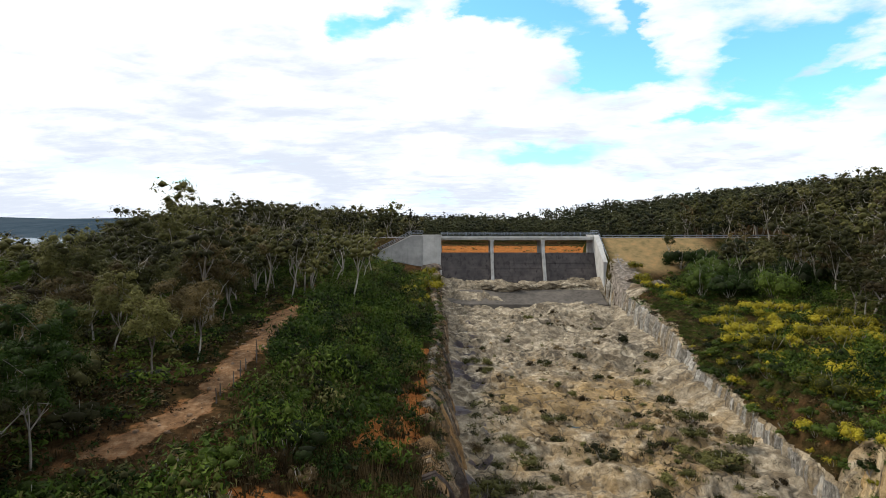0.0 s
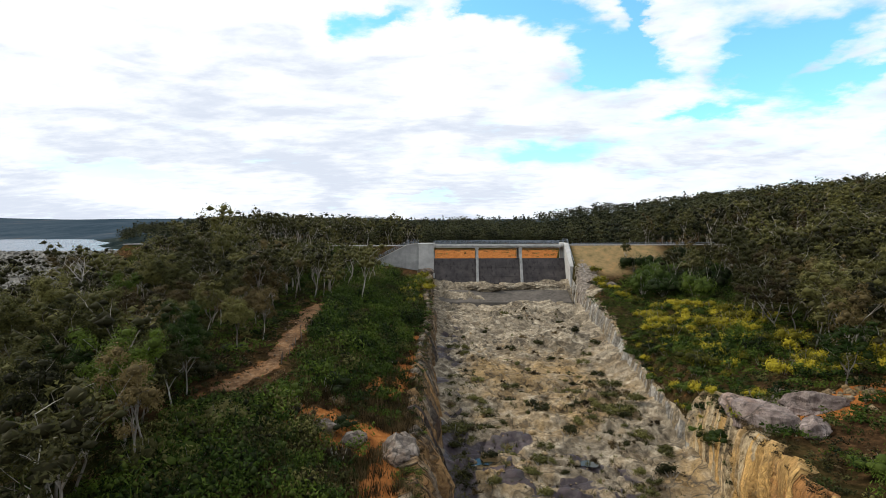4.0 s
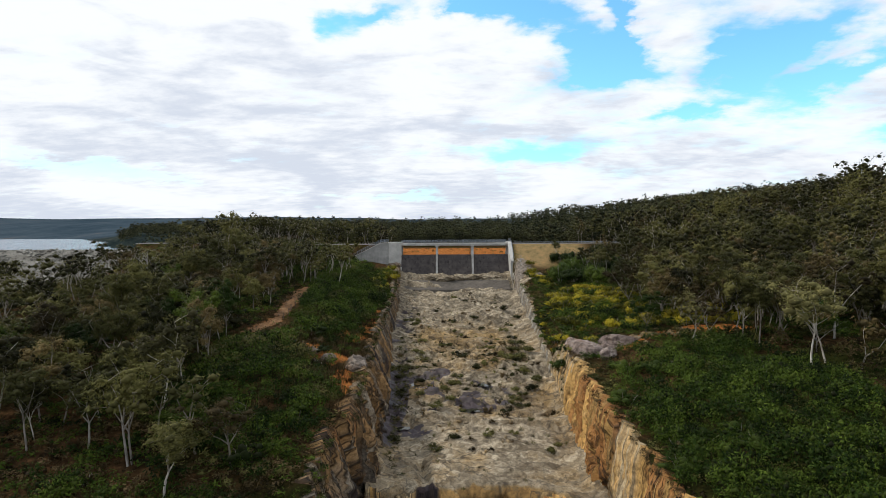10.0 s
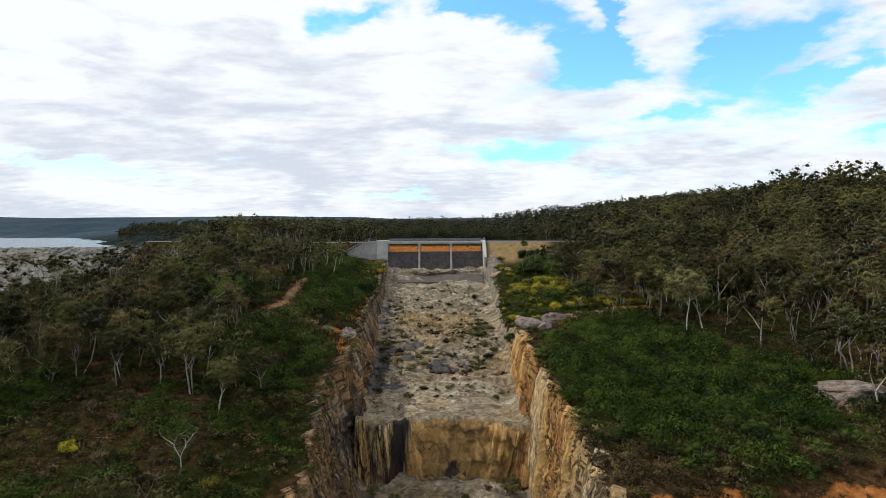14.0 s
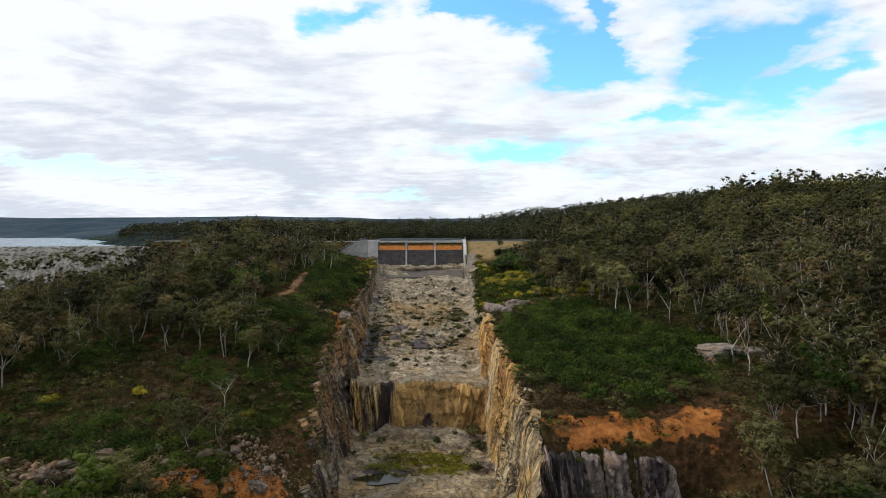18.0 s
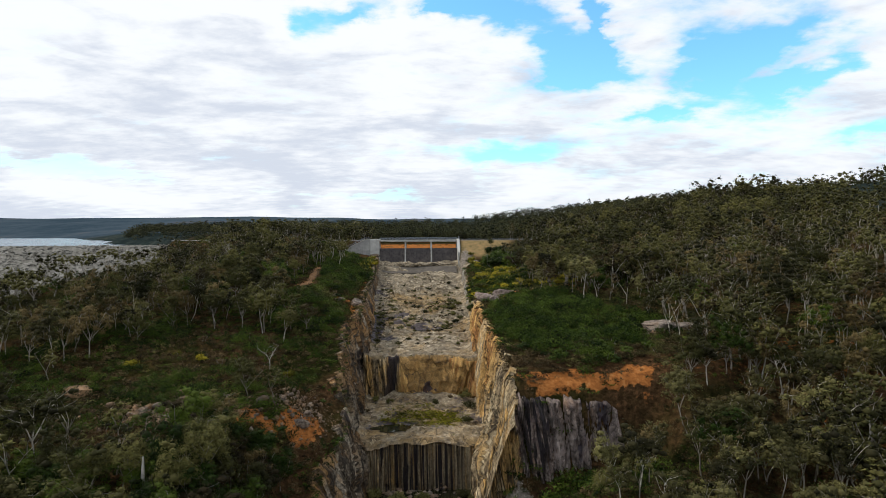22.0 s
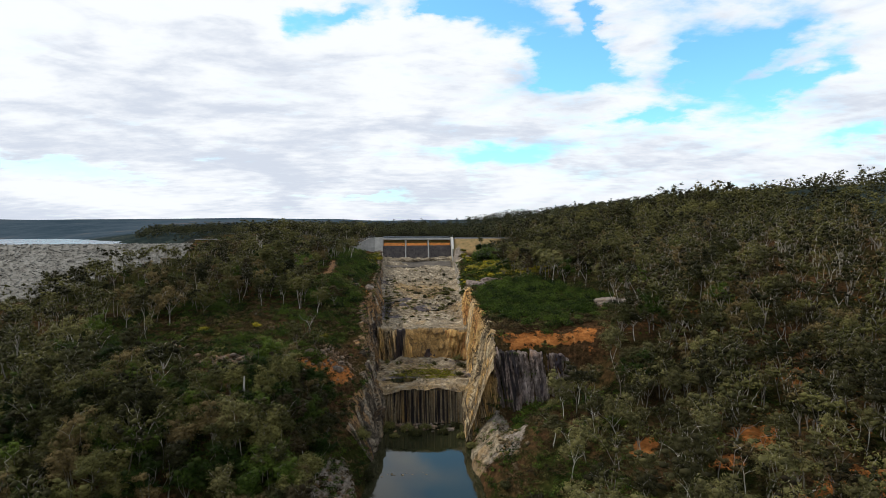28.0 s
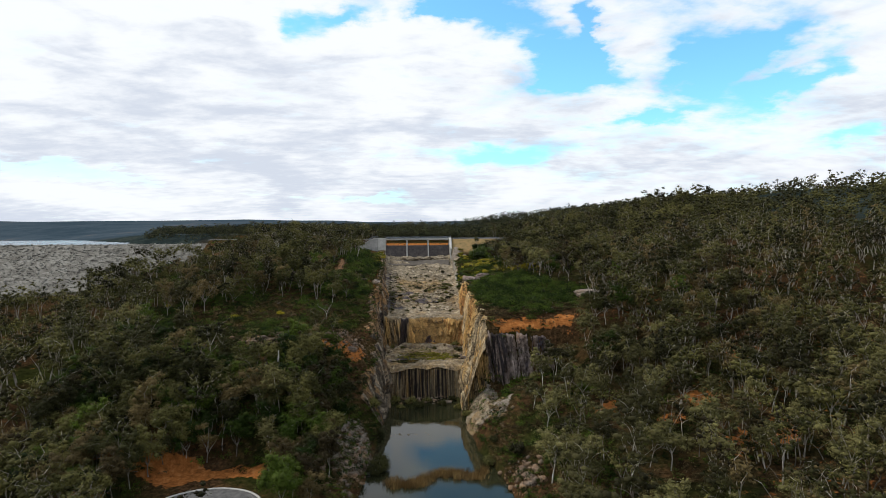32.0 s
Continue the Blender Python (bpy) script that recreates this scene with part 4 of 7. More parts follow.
        wet = 0.85 * smooth(0.52, 0.7, fbm(s * 0.35, Z * 0.05, 67))
    bedded(me, s, Z, warm, np.clip(wet, 0, 1), np.clip(1 - 0.85 * slab - 0.6 * low - 0.6 * plain, 0.1, 1))
    return thing(name, label, "rock", kind="structure", data=me)


cliff_side(-1, "cliff_left", "brown and grey leaning bedded rock face along the cut", -178, -3, SHADESTRATA)
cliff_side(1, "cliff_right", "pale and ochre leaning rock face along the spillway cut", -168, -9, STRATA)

# lower step above the pool: pale columns with black water stain between them
xs, v = np.arange(-14, 16.5, 0.12), np.linspace(0, 1, 44)
X, W = np.meshgrid(xs, v, indexing="ij")
top = -32.8 - 0.9 * fbm(X * 2.4, 0 * X, 85) - 0.6 * worley(X / 0.8, 0 * X, 86)[2]
Z = -43 + (top + 43) * W
col = worley(X / 0.55, Z / 12 + 0.3 * np.floor(X / 3), 81)
Y = -151.6 - 1.8 * (1 - W) - ((col[2] - 0.5) * 1.3 - 0.5 * (1 - smooth(0, 0.2, col[1] - col[0]))) * smooth(1.0, 0.9, W) - (fbm(X * 0.2, Z * 0.1, 83) - 0.5) * 0.9 + 2.6 * smooth(0.96, 1.0, W)
Y = Y + 1.2 * smooth(-7, -4, X) * (1 - smooth(7, 10, X)) * (1 - W)
me = mesh_np("lower_drop", np.stack([X.ravel(), Y.ravel(), Z.ravel()], 1), grid_faces(len(xs), len(v)), STRATA)
bedded(me, X * 1.7 + 0.03 * Z, Z * 0.15, 0.06 + 0.3 * smooth(9, 13, X), 1.06 * (1 - 0.6 * smooth(0.6, 0.75, col[2])) * smooth(-9.5, -7, X) * (1 - smooth(8, 11, X)) * (1 - smooth(0.93, 0.99, W)) + 0 * X, 0.6 + 0 * X)
thing("lower_drop", "black-streaked columnar rock step above the pool", "rock", kind="structure", data=me)

# shelf between the two drops
ys = np.arange(-152.4, -122.5, 0.3)
Y, U = np.meshgrid(ys, np.linspace(0, 1, 100), indexing="ij")
X = -13.5 * (1 - U) + 16.0 * U
Z = prof(Y, [(122, -31.3), (151.4, -33.3)]) + shelf_relief(X, Y) + 1.6 * smooth(0.42, 0.5, np.abs(U - 0.5)) - 0.8 * smooth(151.3, 152.3, -Y)
me = mesh_np("shelf", np.stack([X.ravel(), Y.ravel(), Z.ravel()], 1), grid_faces(len(ys), 100), ROCK)
set_attr(me, "warm", 0.1 + 0.4 * fbm(X * 0.2, Y * 0.2, 80))
set_attr(me, "wet", np.clip(0.8 * spot(X, Y, -4, -143, 5, 3) + 0.5 * smooth(0.5, 0.62, fbm(X * 0.3, Y * 0.4, 84)) * smooth(-149, -146, Y), 0, 1))
thing("rock_shelf", "flat grey bedrock shelf between the rock steps", "rock", kind="structure", data=me)

# black rock face at the end of the shrub-covered spur
xs, v = np.arange(10.5, 37, 0.2), np.linspace(0, 1, 46)
X, W = np.meshgrid(xs, v, indexing="ij")
t = np.maximum(X - 18, 0)
top = -19.2 - 1.3 * smooth(19, 24, X) + 0.16 * t - 0.012 * t ** 2 - 18 * (1 - smooth(10.5, 17.5, X)) - 2.2 * fbm(X * 0.45, 0 * X, 95)
foot = -36 + 0.3 * t - 8 * (1 - smooth(12, 19, X))
Z = foot + (top - foot) * W
Y = -168.2 + 0.1 * t + 2.6 * W + 2.2 * smooth(0.93, 1, W) - rib_relief(X + 0.1 * Z, Z, 91) * 0.8 - (fbm(X * 0.3, Z * 0.2, 93) - 0.5) * 2
me = mesh_np("spur_face", np.stack([X.ravel(), Y.ravel(), Z.ravel()], 1), grid_faces(len(xs), len(v)), DARKSTRATA)
me.materials.append(STRATA)
me.materials.append(PINKROCK)
wob = (X + 3.0 * (fbm(Z * 0.5, X * 0.3, 96) - 0.5))[:-1, :-1].ravel()
me.polygons.foreach_set("material_index", np.where(wob < 18, 1, np.where(wob > 23.2, 2, 0)).astype(np.int32))
bedded(me, X + 0.1 * Z, Z, 0.5 * (1 - smooth(17, 20, X)), np.clip(1.0 * spot(X, Z, 20.6, -27, 3.4, 12) + 0.6 * smooth(0.6, 0.7, fbm(X * 0.3, Z * 0.04, 94)), 0, 1) * smooth(17, 20, X), 1 + 0 * X)
thing("spur_face", "dark purple-grey rock face below orange soil", "rock", kind="structure", data=me)

# ---- spillway structure ----
DECK, CREST = 2.95, 0.0
weir = thing("weir", "dark water-stained concrete overflow weir with lift lines", "weir", kind="structure")
steps = [(1.6, -0.25), (0.9, -0.05), (0.2, 0.0), (-0.5, -0.12)]
n_lift = 11
face_y, face_z = np.linspace(-0.5, -4.2, n_lift + 1), np.linspace(-0.12, -6.6, n_lift + 1)
for bay, (x0, x1) in enumerate(((-18, -6.35), (-5.65, 5.65), (6.35, 18))):
    bm = prism([(7.0, -9.0), (7.0, -0.6)] + steps + [(-4.2, -6.6), (-4.2, -9)], "x", x0, x1, 0)
    part("weir_bay", bm, WEIRCONC, weir)
    for i in range(n_lift):
        a = (face_y[i + 1] - face_y[i], face_z[i + 1] - face_z[i])
        y0, z0, y1, z1 = face_y[i], face_z[i], face_y[i] + a[0] * 0.93, face_z[i] + a[1] * 0.93
        o = 0.045 + 0.03 * (i % 2)
        bm = prism([(y0, z0), (y0 - o, z0 - 0.02), (y1 - o, z1), (y1, z1)], "x", x0 + 0.02, x1 - 0.02, 0)
        part("concrete_lift", bm, WEIRCONC, weir)

for x in (-6, 6):
    pier = thing("bridge_pier", "pale concrete pier tapering down the weir face", "pier", "bridge piers")
    part("shaft", prism([(6.5, DECK), (-0.9, DECK), (-1.1, 1.2), (-4.9, -6.8), (-3.5, -7.2), (6.5, -7.2)], "x", x - 0.36, x + 0.36, 0.05), CONCRETE, pier)
    part("bearing_cap", box(x - 0.5, x + 0.5, -0.7, 6.4, DECK - 0.28, DECK - 0.004, 0.03), PALECONC, pier)

bridge = thing("road_bridge", "low concrete road bridge with steel railings over the weir", "bridge")
for x0, x1 in ((-18, -6.02), (-5.98, 5.98), (6.02, 18)):
    part("deck_slab", box(x0, x1, -0.2, 7.4, DECK + 0.35, DECK + 0.62, 0.03), PALECONC, bridge)
    for y in (0.05, 2.4, 4.6, 6.8):
        part("girder", box(x0 + 0.05, x1 - 0.05, y, y + 0.45, DECK, DECK + 0.35, 0.02), PALECONC, bridge)
for y in (-0.12, 7.2):
    part("kerb", box(-18, 18, y, y + 0.3, DECK + 0.62, DECK + 0.85, 0.02), PALECONC, bridge)


def railing(parent, x0, x1, y, z, n, dz=0.0, y1=None):
    """Posts and three rails; dz is the rise from end to end."""
    y1 = y if y1 is None else y1
    V, F = tube_np([(x0, y, z + 1.0), (x1, y1, z + dz + 1.0)], [0.045, 0.045], 6)
    top = part_np("railing", V, F, STEEL, parent, "galvanised steel railing")
    for i in range(n + 1):
        t = i / n
        x, yy, zz = x0 + (x1 - x0) * t, y + (y1 - y) * t, z + dz * t
        part("post", box(x - 0.04, x + 0.04, yy - 0.04, yy + 0.04, zz, zz + 1.02, 0), STEEL, top)
    for h in (0.35, 0.68):
        V, F = tube_np([(x0, y, z + h), (x1, y1, z + dz + h)], [0.045, 0.045], 6)
        part_np("rail", V, F, STEEL, top)


railing(bridge, -18, 18, 0.05, DECK + 0.85, 24)
railing(bridge, -18, 18, 7.35, DECK + 0.85, 24)

# left abutment: block, stub wall and sloping wing
abut = thing("abutment", "weathered concrete abutment block with a sloping wing wall", "abutment")
part("block", box(-22.2, -18, -1.4, 7, -3.4, 4.0, 0.06), PALECONC, abut)
part("capping", box(-22.35, -17.9, -1.55, 7, 4.0, 4.22, 0.03), PALECONC, abut)
part("wing_wall", prism([(-22.2, -3.6), (-22.2, 3.95), (-25.0, 3.9), (-34.0, -0.6), (-34.0, -3.6)], "y", -1.1, -0.2, 0.04), CONCRETE, abut)
part("wing_coping", prism([(-22.2, 3.95), (-22.2, 4.15), (-25.1, 4.1), (-34.3, -0.5), (-34.3, -0.72), (-25.0, 3.9)], "y", -1.25, -0.05, 0.02), PALECONC, abut)
part("footing", box(-21.2, -18.6, -1.0, 2, -5.2, -3.4, 0.05), CONCRETE, abut)
part("column", box(-21.9, -21.5, -1.3, -0.9, -5.0, -3.4, 0.03), CONCRETE, abut)
part("stub_wall", box(-18.6, -17.7, -3.4, 0, -6.9, -4.0, 0.05), PALECONC, abut)
part("training_wall", prism([(7, -9), (7, 3.9), (-0.5, 3.9), (-1.2, -3.6), (-3.2, -4.2), (-3.2, -9)], "x", -18.7, -18.004, 0.03), CONCRETE, abut)
railing(abut, -22.3, -25.0, -0.65, 4.15, 2)
railing(abut, -25.1, -34.1, -0.65, 4.1, 7, -4.55)

right = thing("abutment", "pale concrete training wall stepping down beside the grass bank", "abutment")
part("training_wall", prism([(7, -9), (7, 4.0), (0.2, 4.0), (-0.8, 3.7), (-8.9, -1.9), (-9.2, -10.5), (-4, -10.5)], "x", 18.004, 18.9, 0.04), PALECONC, right)
part("coping", prism([(7, 4.0), (7, 4.22), (0.1, 4.22), (-0.9, 3.92), (-9.1, -1.75), (-9.1, -1.98), (-0.8, 3.7), (0.2, 4.0)], "x", 17.95, 19.2, 0.02), PALECONC, right)
part("return_wall", box(18.9, 21.2, -9.4, -8.7, -5.6, -1.9, 0.04), PALECONC, right)
part("lower_wall", prism([(-9.2, -1.9), (-10.4, -1.9), (-13.6, -4.6), (-13.8, -7.0), (-9.2, -7.0)], "x", 20.6, 21.2, 0.03), PALECONC, right)
for dx, a, b in ((19.05, (7, 4.22), (0.1, 4.22)), (19.05, (0.1, 4.22), (-9.0, -1.75)), (20.9, (-9.4, -1.9), (-13.6, -4.5))):
    for h in (0.5, 1.0):
        V, F = tube_np([(dx, a[0], a[1] + h), (dx, b[0], b[1] + h)], [0.04, 0.04], 6)
        part_np("rail", V, F, STEEL, right)
    for i in range(5):
        t = i / 4
        y, z = a[0] + (b[0] - a[0]) * t, a[1] + (b[1] - a[1]) * t
        part("post", box(dx - 0.04, dx + 0.04, y - 0.04, y + 0.04, z - 0.05, z + 1.0, 0), STEEL, right)

# concrete apron below the weir mound
apron = thing("apron", "smooth grey concrete apron patch over bedrock", "apron", kind="structure")
part("slab", prism([(-6, -9), (-9.0, -7.9), (-16.0, -10.25), (-16.4, -12), (-6, -11.6)], "x", -17.3, 17.2, 0.1), APRONCONC, apron)

# crest road
ROADMAT = Mat("pale_sealed_road", 0.9)
ROADMAT.color(ROADMAT.ramp(ROADMAT.noise(1.5, 6), (0.3, (0.14, 0.135, 0.13)), (0.7, (0.24, 0.23, 0.22)))).bump(ROADMAT.noise(12, 4), 0.3, 0.02)
for name, x0, x1 in (("road_left", -132, -22.5), ("road_right", 19.3, 128)):
    xs = np.arange(x0, x1, 1.0)
    X, O = np.meshgrid(xs, np.array([-3.6, -3.55, 3.55, 3.6]), indexing="ij")
    Z = ROAD_Z + np.where(np.abs(O) > 3.57, -0.3, 0.03) + 0 * X
    Y = np.vectorize(road_mid)(X) + O
    me = mesh_np(name, np.stack([X.ravel(), Y.ravel(), Z.ravel()], 1), grid_faces(len(xs), 4), ROADMAT.m)
    thing(name, "narrow grey sealed crest road", "road", kind="structure", data=me)
guard = thing("guard_rail", "galvanised guard rail along the crest road", "guard rail")
for i in range(26):
    x = 20.5 + i * 2.0
    y = float(road_mid(x)) - 4.0
    part("post", box(x - 0.06, x + 0.06, y - 0.05, y + 0.05, ROAD_Z - 0.6, ROAD_Z + 0.62, 0), STEEL, guard)
xs = np.arange(20, 72.1, 2.0)
V, F = tube_np([(x, float(road_mid(x)) - 4.1, ROAD_Z + 0.5) for x in xs], [0.12] * len(xs), 6)
part_np("rail", V, F, STEEL, guard)

# ---- embankment dam beyond the left bank ----
DAM_Y, DAM_TOP = 45.0, 0.9


def dam_z(x, y):
    return np.minimum(DAM_TOP, DAM_TOP - np.maximum(DAM_Y - 3 - y, 0) * 0.56)


xs, ys = np.arange(-760, -104, 4.0), np.arange(-20, DAM_Y + 4, 2.0)
X, Y = np.meshgrid(xs, ys, indexing="ij")
Z = dam_z(X, Y) + (vnoise(X * 0.9, Y * 0.9, 101) - 0.5) * 0.4
Y = np.where(Y > DAM_Y + 2.5, DAM_Y + 9, Y)
Z = np.where(Y > DAM_Y + 6, -6.0, Z)
RIPRAP = mat_rock("rockfill", ((0.10, 0.098, 0.09), (0.175, 0.172, 0.158), (0.27, 0.264, 0.245)), (0.21, 0.18, 0.14), 0.7, stain=0.05)
me = mesh_np("embankment", np.stack([X.ravel(), Y.ravel(), Z.ravel()], 1), grid_faces(len(xs), len(ys)), RIPRAP)
dam = thing("embankment_dam", "long embankment dam faced with grey dumped rock", "dam", kind="structure", data=me)
rng = np.random.default_rng(5)
ico_v = np.array([(0, 0, 1), (0.9, 0, 0.4), (0.28, 0.85, 0.4), (-0.72, 0.53, 0.4), (-0.72, -0.53, 0.4), (0.28, -0.85, 0.4), (0.72, 0.53, -0.4), (-0.28, 0.85, -0.4), (-0.9, 0, -0.4), (-0.28, -0.85, -0.4), (0.72, -0.53, -0.4), (0, 0, -1)])
ico_f = np.array([(0, 1, 2), (0, 2, 3), (0, 3, 4), (0, 4, 5), (0, 5, 1), (1, 6, 2), (2, 7, 3), (3, 8, 4), (4, 9, 5), (5, 10, 1), (6, 7, 2), (7, 8, 3), (8, 9, 4), (9, 10, 5), (10, 6, 1), (11, 7, 6), (11, 8, 7), (11, 9, 8), (11, 10, 9), (11, 6, 10)])


def rocks_np(px, py, pz, size, rng):
    """Angular stones, joined."""
    n = len(px)
    V = ico_v[None] * (0.75 + 0.5 * rng.random((n, 12, 1)))
    V = V * size[:, None, None] * (0.6 + 0.7 * rng.random((n, 1, 3)))
    a = rng.random(n) * 6.28
    c, s = np.cos(a)[:, None], np.sin(a)[:, None]
    V = np.stack([V[..., 0] * c - V[..., 1] * s, V[..., 0] * s + V[..., 1] * c, V[..., 2] * 0.8], -1)
    V = V + np.stack([px, py, pz], 1)[:, None]
    F = ico_f[None] + 12 * np.arange(n)[:, None, None]
    return V.reshape(-1, 3), F.reshape(-1, 3)


n = 4800
px, py = -104 - 200 * rng.random(n) ** 1.2, 43 - 50 * rng.random(n) ** 1.2
V, F = rocks_np(px, py, dam_z(px, py), 0.3 + 0.6 * rng.random(n) ** 2, rng)
stones = part_np("dumped_rock", V, F, RIPRAP, dam)
stones["kind"] = "stuff"

# ---- vegetation ----
rng = np.random.default_rng(11)


def leaf_tris(centres, out, size, rng, slim=0.4):
    """One small spray of foliage (a slim triangle) at each centre, facing outwards and up from its clump, unevenly."""
    n = len(centres)
    nrm = out / (np.linalg.norm(out, axis=1, keepdims=True) + 1e-9) * 0.8 + (0, 0, 0.4) + rng.normal(size=(n, 3)) * 0.32
    nrm /= np.linalg.norm(nrm, axis=1, keepdims=True) + 1e-9
    a = np.cross(nrm, rng.normal(size=(n, 3)))
    a /= np.linalg.norm(a, axis=1, keepdims=True) + 1e-9
    b = np.cross(nrm, a)
    s = size * (0.6 + 0.8 * rng.random((n, 1)))
    a, b = a * s * 1.12, b * s * slim
    V = np.stack([centres - a, centres + a * 0.6 - b, centres + a * 0.5 + b], 1)
    return V.reshape(-1, 3), np.arange(3 * n).reshape(n, 3)


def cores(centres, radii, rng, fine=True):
    """Hearts of foliage clumps: rough low lumps that the leaves cover, inner shade put into their colour."""
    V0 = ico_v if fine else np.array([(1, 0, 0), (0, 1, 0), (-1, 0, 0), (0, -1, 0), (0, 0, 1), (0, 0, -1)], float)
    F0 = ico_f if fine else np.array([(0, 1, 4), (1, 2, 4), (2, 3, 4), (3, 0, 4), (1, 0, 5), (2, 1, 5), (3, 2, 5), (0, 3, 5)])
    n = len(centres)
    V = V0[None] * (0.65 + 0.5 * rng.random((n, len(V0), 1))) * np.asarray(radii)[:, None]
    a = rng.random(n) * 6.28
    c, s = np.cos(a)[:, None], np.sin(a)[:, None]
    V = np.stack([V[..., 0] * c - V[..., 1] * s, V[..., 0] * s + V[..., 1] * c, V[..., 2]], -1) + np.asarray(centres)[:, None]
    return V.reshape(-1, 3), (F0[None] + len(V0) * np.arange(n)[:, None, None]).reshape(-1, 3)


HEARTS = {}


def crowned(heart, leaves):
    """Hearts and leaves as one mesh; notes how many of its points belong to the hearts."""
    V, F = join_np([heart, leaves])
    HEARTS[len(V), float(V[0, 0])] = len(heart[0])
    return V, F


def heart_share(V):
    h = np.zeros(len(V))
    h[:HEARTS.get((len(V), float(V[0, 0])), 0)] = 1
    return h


def limb(start, direction, length, rng, bend=0.3, n=5):
    P, d = [np.array(start, float)], np.array(direction, float)
    for _ in range(n):
        d = d + rng.normal(size=3) * bend * 0.4
        d[2] += 0.06
        d /= np.linalg.norm(d)
        P.append(P[-1] + d * length / n)
    return np.array(P)


def gum_tree(seed, h, spread, clumps, leaves, leaf, bare=0.0, forks=3, sides=5, low=0.16, twigs=4, seg=4, thick=1.0):
    """A eucalypt: a leaning trunk, forking limbs and open tufts of foliage at their ends."""
    rng = np.random.default_rng(seed)
    bits, tips = [], []
    split = h * rng.uniform(low, low + 0.2)
    trunk = limb((0, 0, -0.5), (rng.normal() * 0.12, rng.normal() * 0.12, 1), split + 0.5, rng, 0.22, 4)
    r0 = (0.0095 * h + 0.03) * thick
    bits.append(tube_np(trunk, np.linspace(r0 * 1.15, r0 * 0.75, len(trunk)), sides))
    for k in range(forks):
        a = 6.283 * (k + rng.random() * 0.6) / forks
        tilt = rng.uniform(0.22, 0.62)
        L = limb(trunk[-1], (math.cos(a) * tilt, math.sin(a) * tilt, 1), (h - split) * rng.uniform(0.62, 0.92), rng, 0.5, seg)
        bits.append(tube_np(L, np.linspace(r0 * 0.66, r0 * 0.16, len(L)), max(3, sides - 1)))
        tips += [L[-1], L[-2]]
        for j in range(twigs):
            s = L[1 + (j + 1) % seg]
            b = rng.random() * 6.283
            M = limb(s, (math.cos(b), math.sin(b), rng.uniform(0.25, 1.1)), spread * rng.uniform(0.3, 0.55), rng, 0.6, 3)
            bits.append(tube_np(M, np.linspace(r0 * 0.28, r0 * 0.07, len(M)), 3))
            tips += [M[-1], M[-2]]
    wood = join_np(bits)
    tips = np.array(tips)
    keep = rng.random(len(tips)) >= bare
    tips = tips[keep] if keep.any() else tips[:1]
    mid = np.array((trunk[-1][0], trunk[-1][1], split + (h - split) * 0.34))
    C, O, hearts, sizes = [], [], [], []
    heart = 0.5
    for i in range(clumps):
        # foliage hangs in flattish pads: most at the limbs' ends, the others over the crown's dome
        if i % 5 < 3 or bare > 0.3:
            t = tips[i % len(tips)] + rng.normal(size=3) * (0.4, 0.4, 0.25)
        else:
            b, w = rng.random() * 6.283, math.sqrt(rng.uniform(0.05, 1))
            t = mid + np.array((math.cos(b) * w * spread * 0.46, math.sin(b) * w * spread * 0.46, (h - split) * 0.5 * math.sqrt(1.05 - w * w) * rng.uniform(0.15, 1.05)))
        rad = spread * rng.uniform(0.13, 0.25) * (1.3 if leaves < 20 else 1.0)
        p = rng.normal(size=(leaves, 3))
        p /= np.linalg.norm(p, axis=1, keepdims=True)
        p *= rad * rng.random((leaves, 1)) ** 0.3
        p[:, 2] = p[:, 2] * 0.8 - 0.1 * (p[:, 0] ** 2 + p[:, 1] ** 2) / rad
        C.append(t + p), O.append(p * (0.7, 0.7, 1.3)), hearts.append(t), sizes.append((rad * heart, rad * heart, rad * heart * 0.75))
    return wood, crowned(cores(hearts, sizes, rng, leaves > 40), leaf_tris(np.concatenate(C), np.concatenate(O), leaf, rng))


def shrub(seed, r, h, n, leaf, lumps=9, stems=5, slim=0.4):
    """A multi-stemmed bush: stems and lumpy foliage."""
    rng = np.random.default_rng(seed)
    bits = [tube_np(limb((0, 0, -0.3), (math.cos(a) * 0.6, math.sin(a) * 0.6, 1), h * 0.85, rng, 0.3, 3), [0.05, 0.04, 0.03, 0.012], 3) for a in np.linspace(0, 6.28, stems + 1)[:-1]]
    C, O, hearts, sizes = [], [], [], []
    for k in range(lumps):
        a, d = rng.random() * 6.283, r * 0.72 * math.sqrt(rng.random())
        top = h * (1 - 0.5 * (d / r) ** 2) * rng.uniform(0.6, 1.0)
        p = rng.normal(size=(n // lumps, 3))
        p /= np.linalg.norm(p, axis=1, keepdims=True)
        p *= rng.random((len(p), 1)) ** 0.35
        O.append(p)
        size, mid = np.array((r * 0.4, r * 0.4, top * 0.4)), np.array((math.cos(a) * d, math.sin(a) * d, top * 0.6))
        C.append(p * size + mid), hearts.append(mid), sizes.append(size * (0.55 if n > 300 else 0.26))
    C, O = np.concatenate(C), np.concatenate(O)
    C[:, 2] = np.maximum(C[:, 2], 0.02)
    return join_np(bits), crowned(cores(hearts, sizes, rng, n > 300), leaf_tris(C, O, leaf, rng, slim))


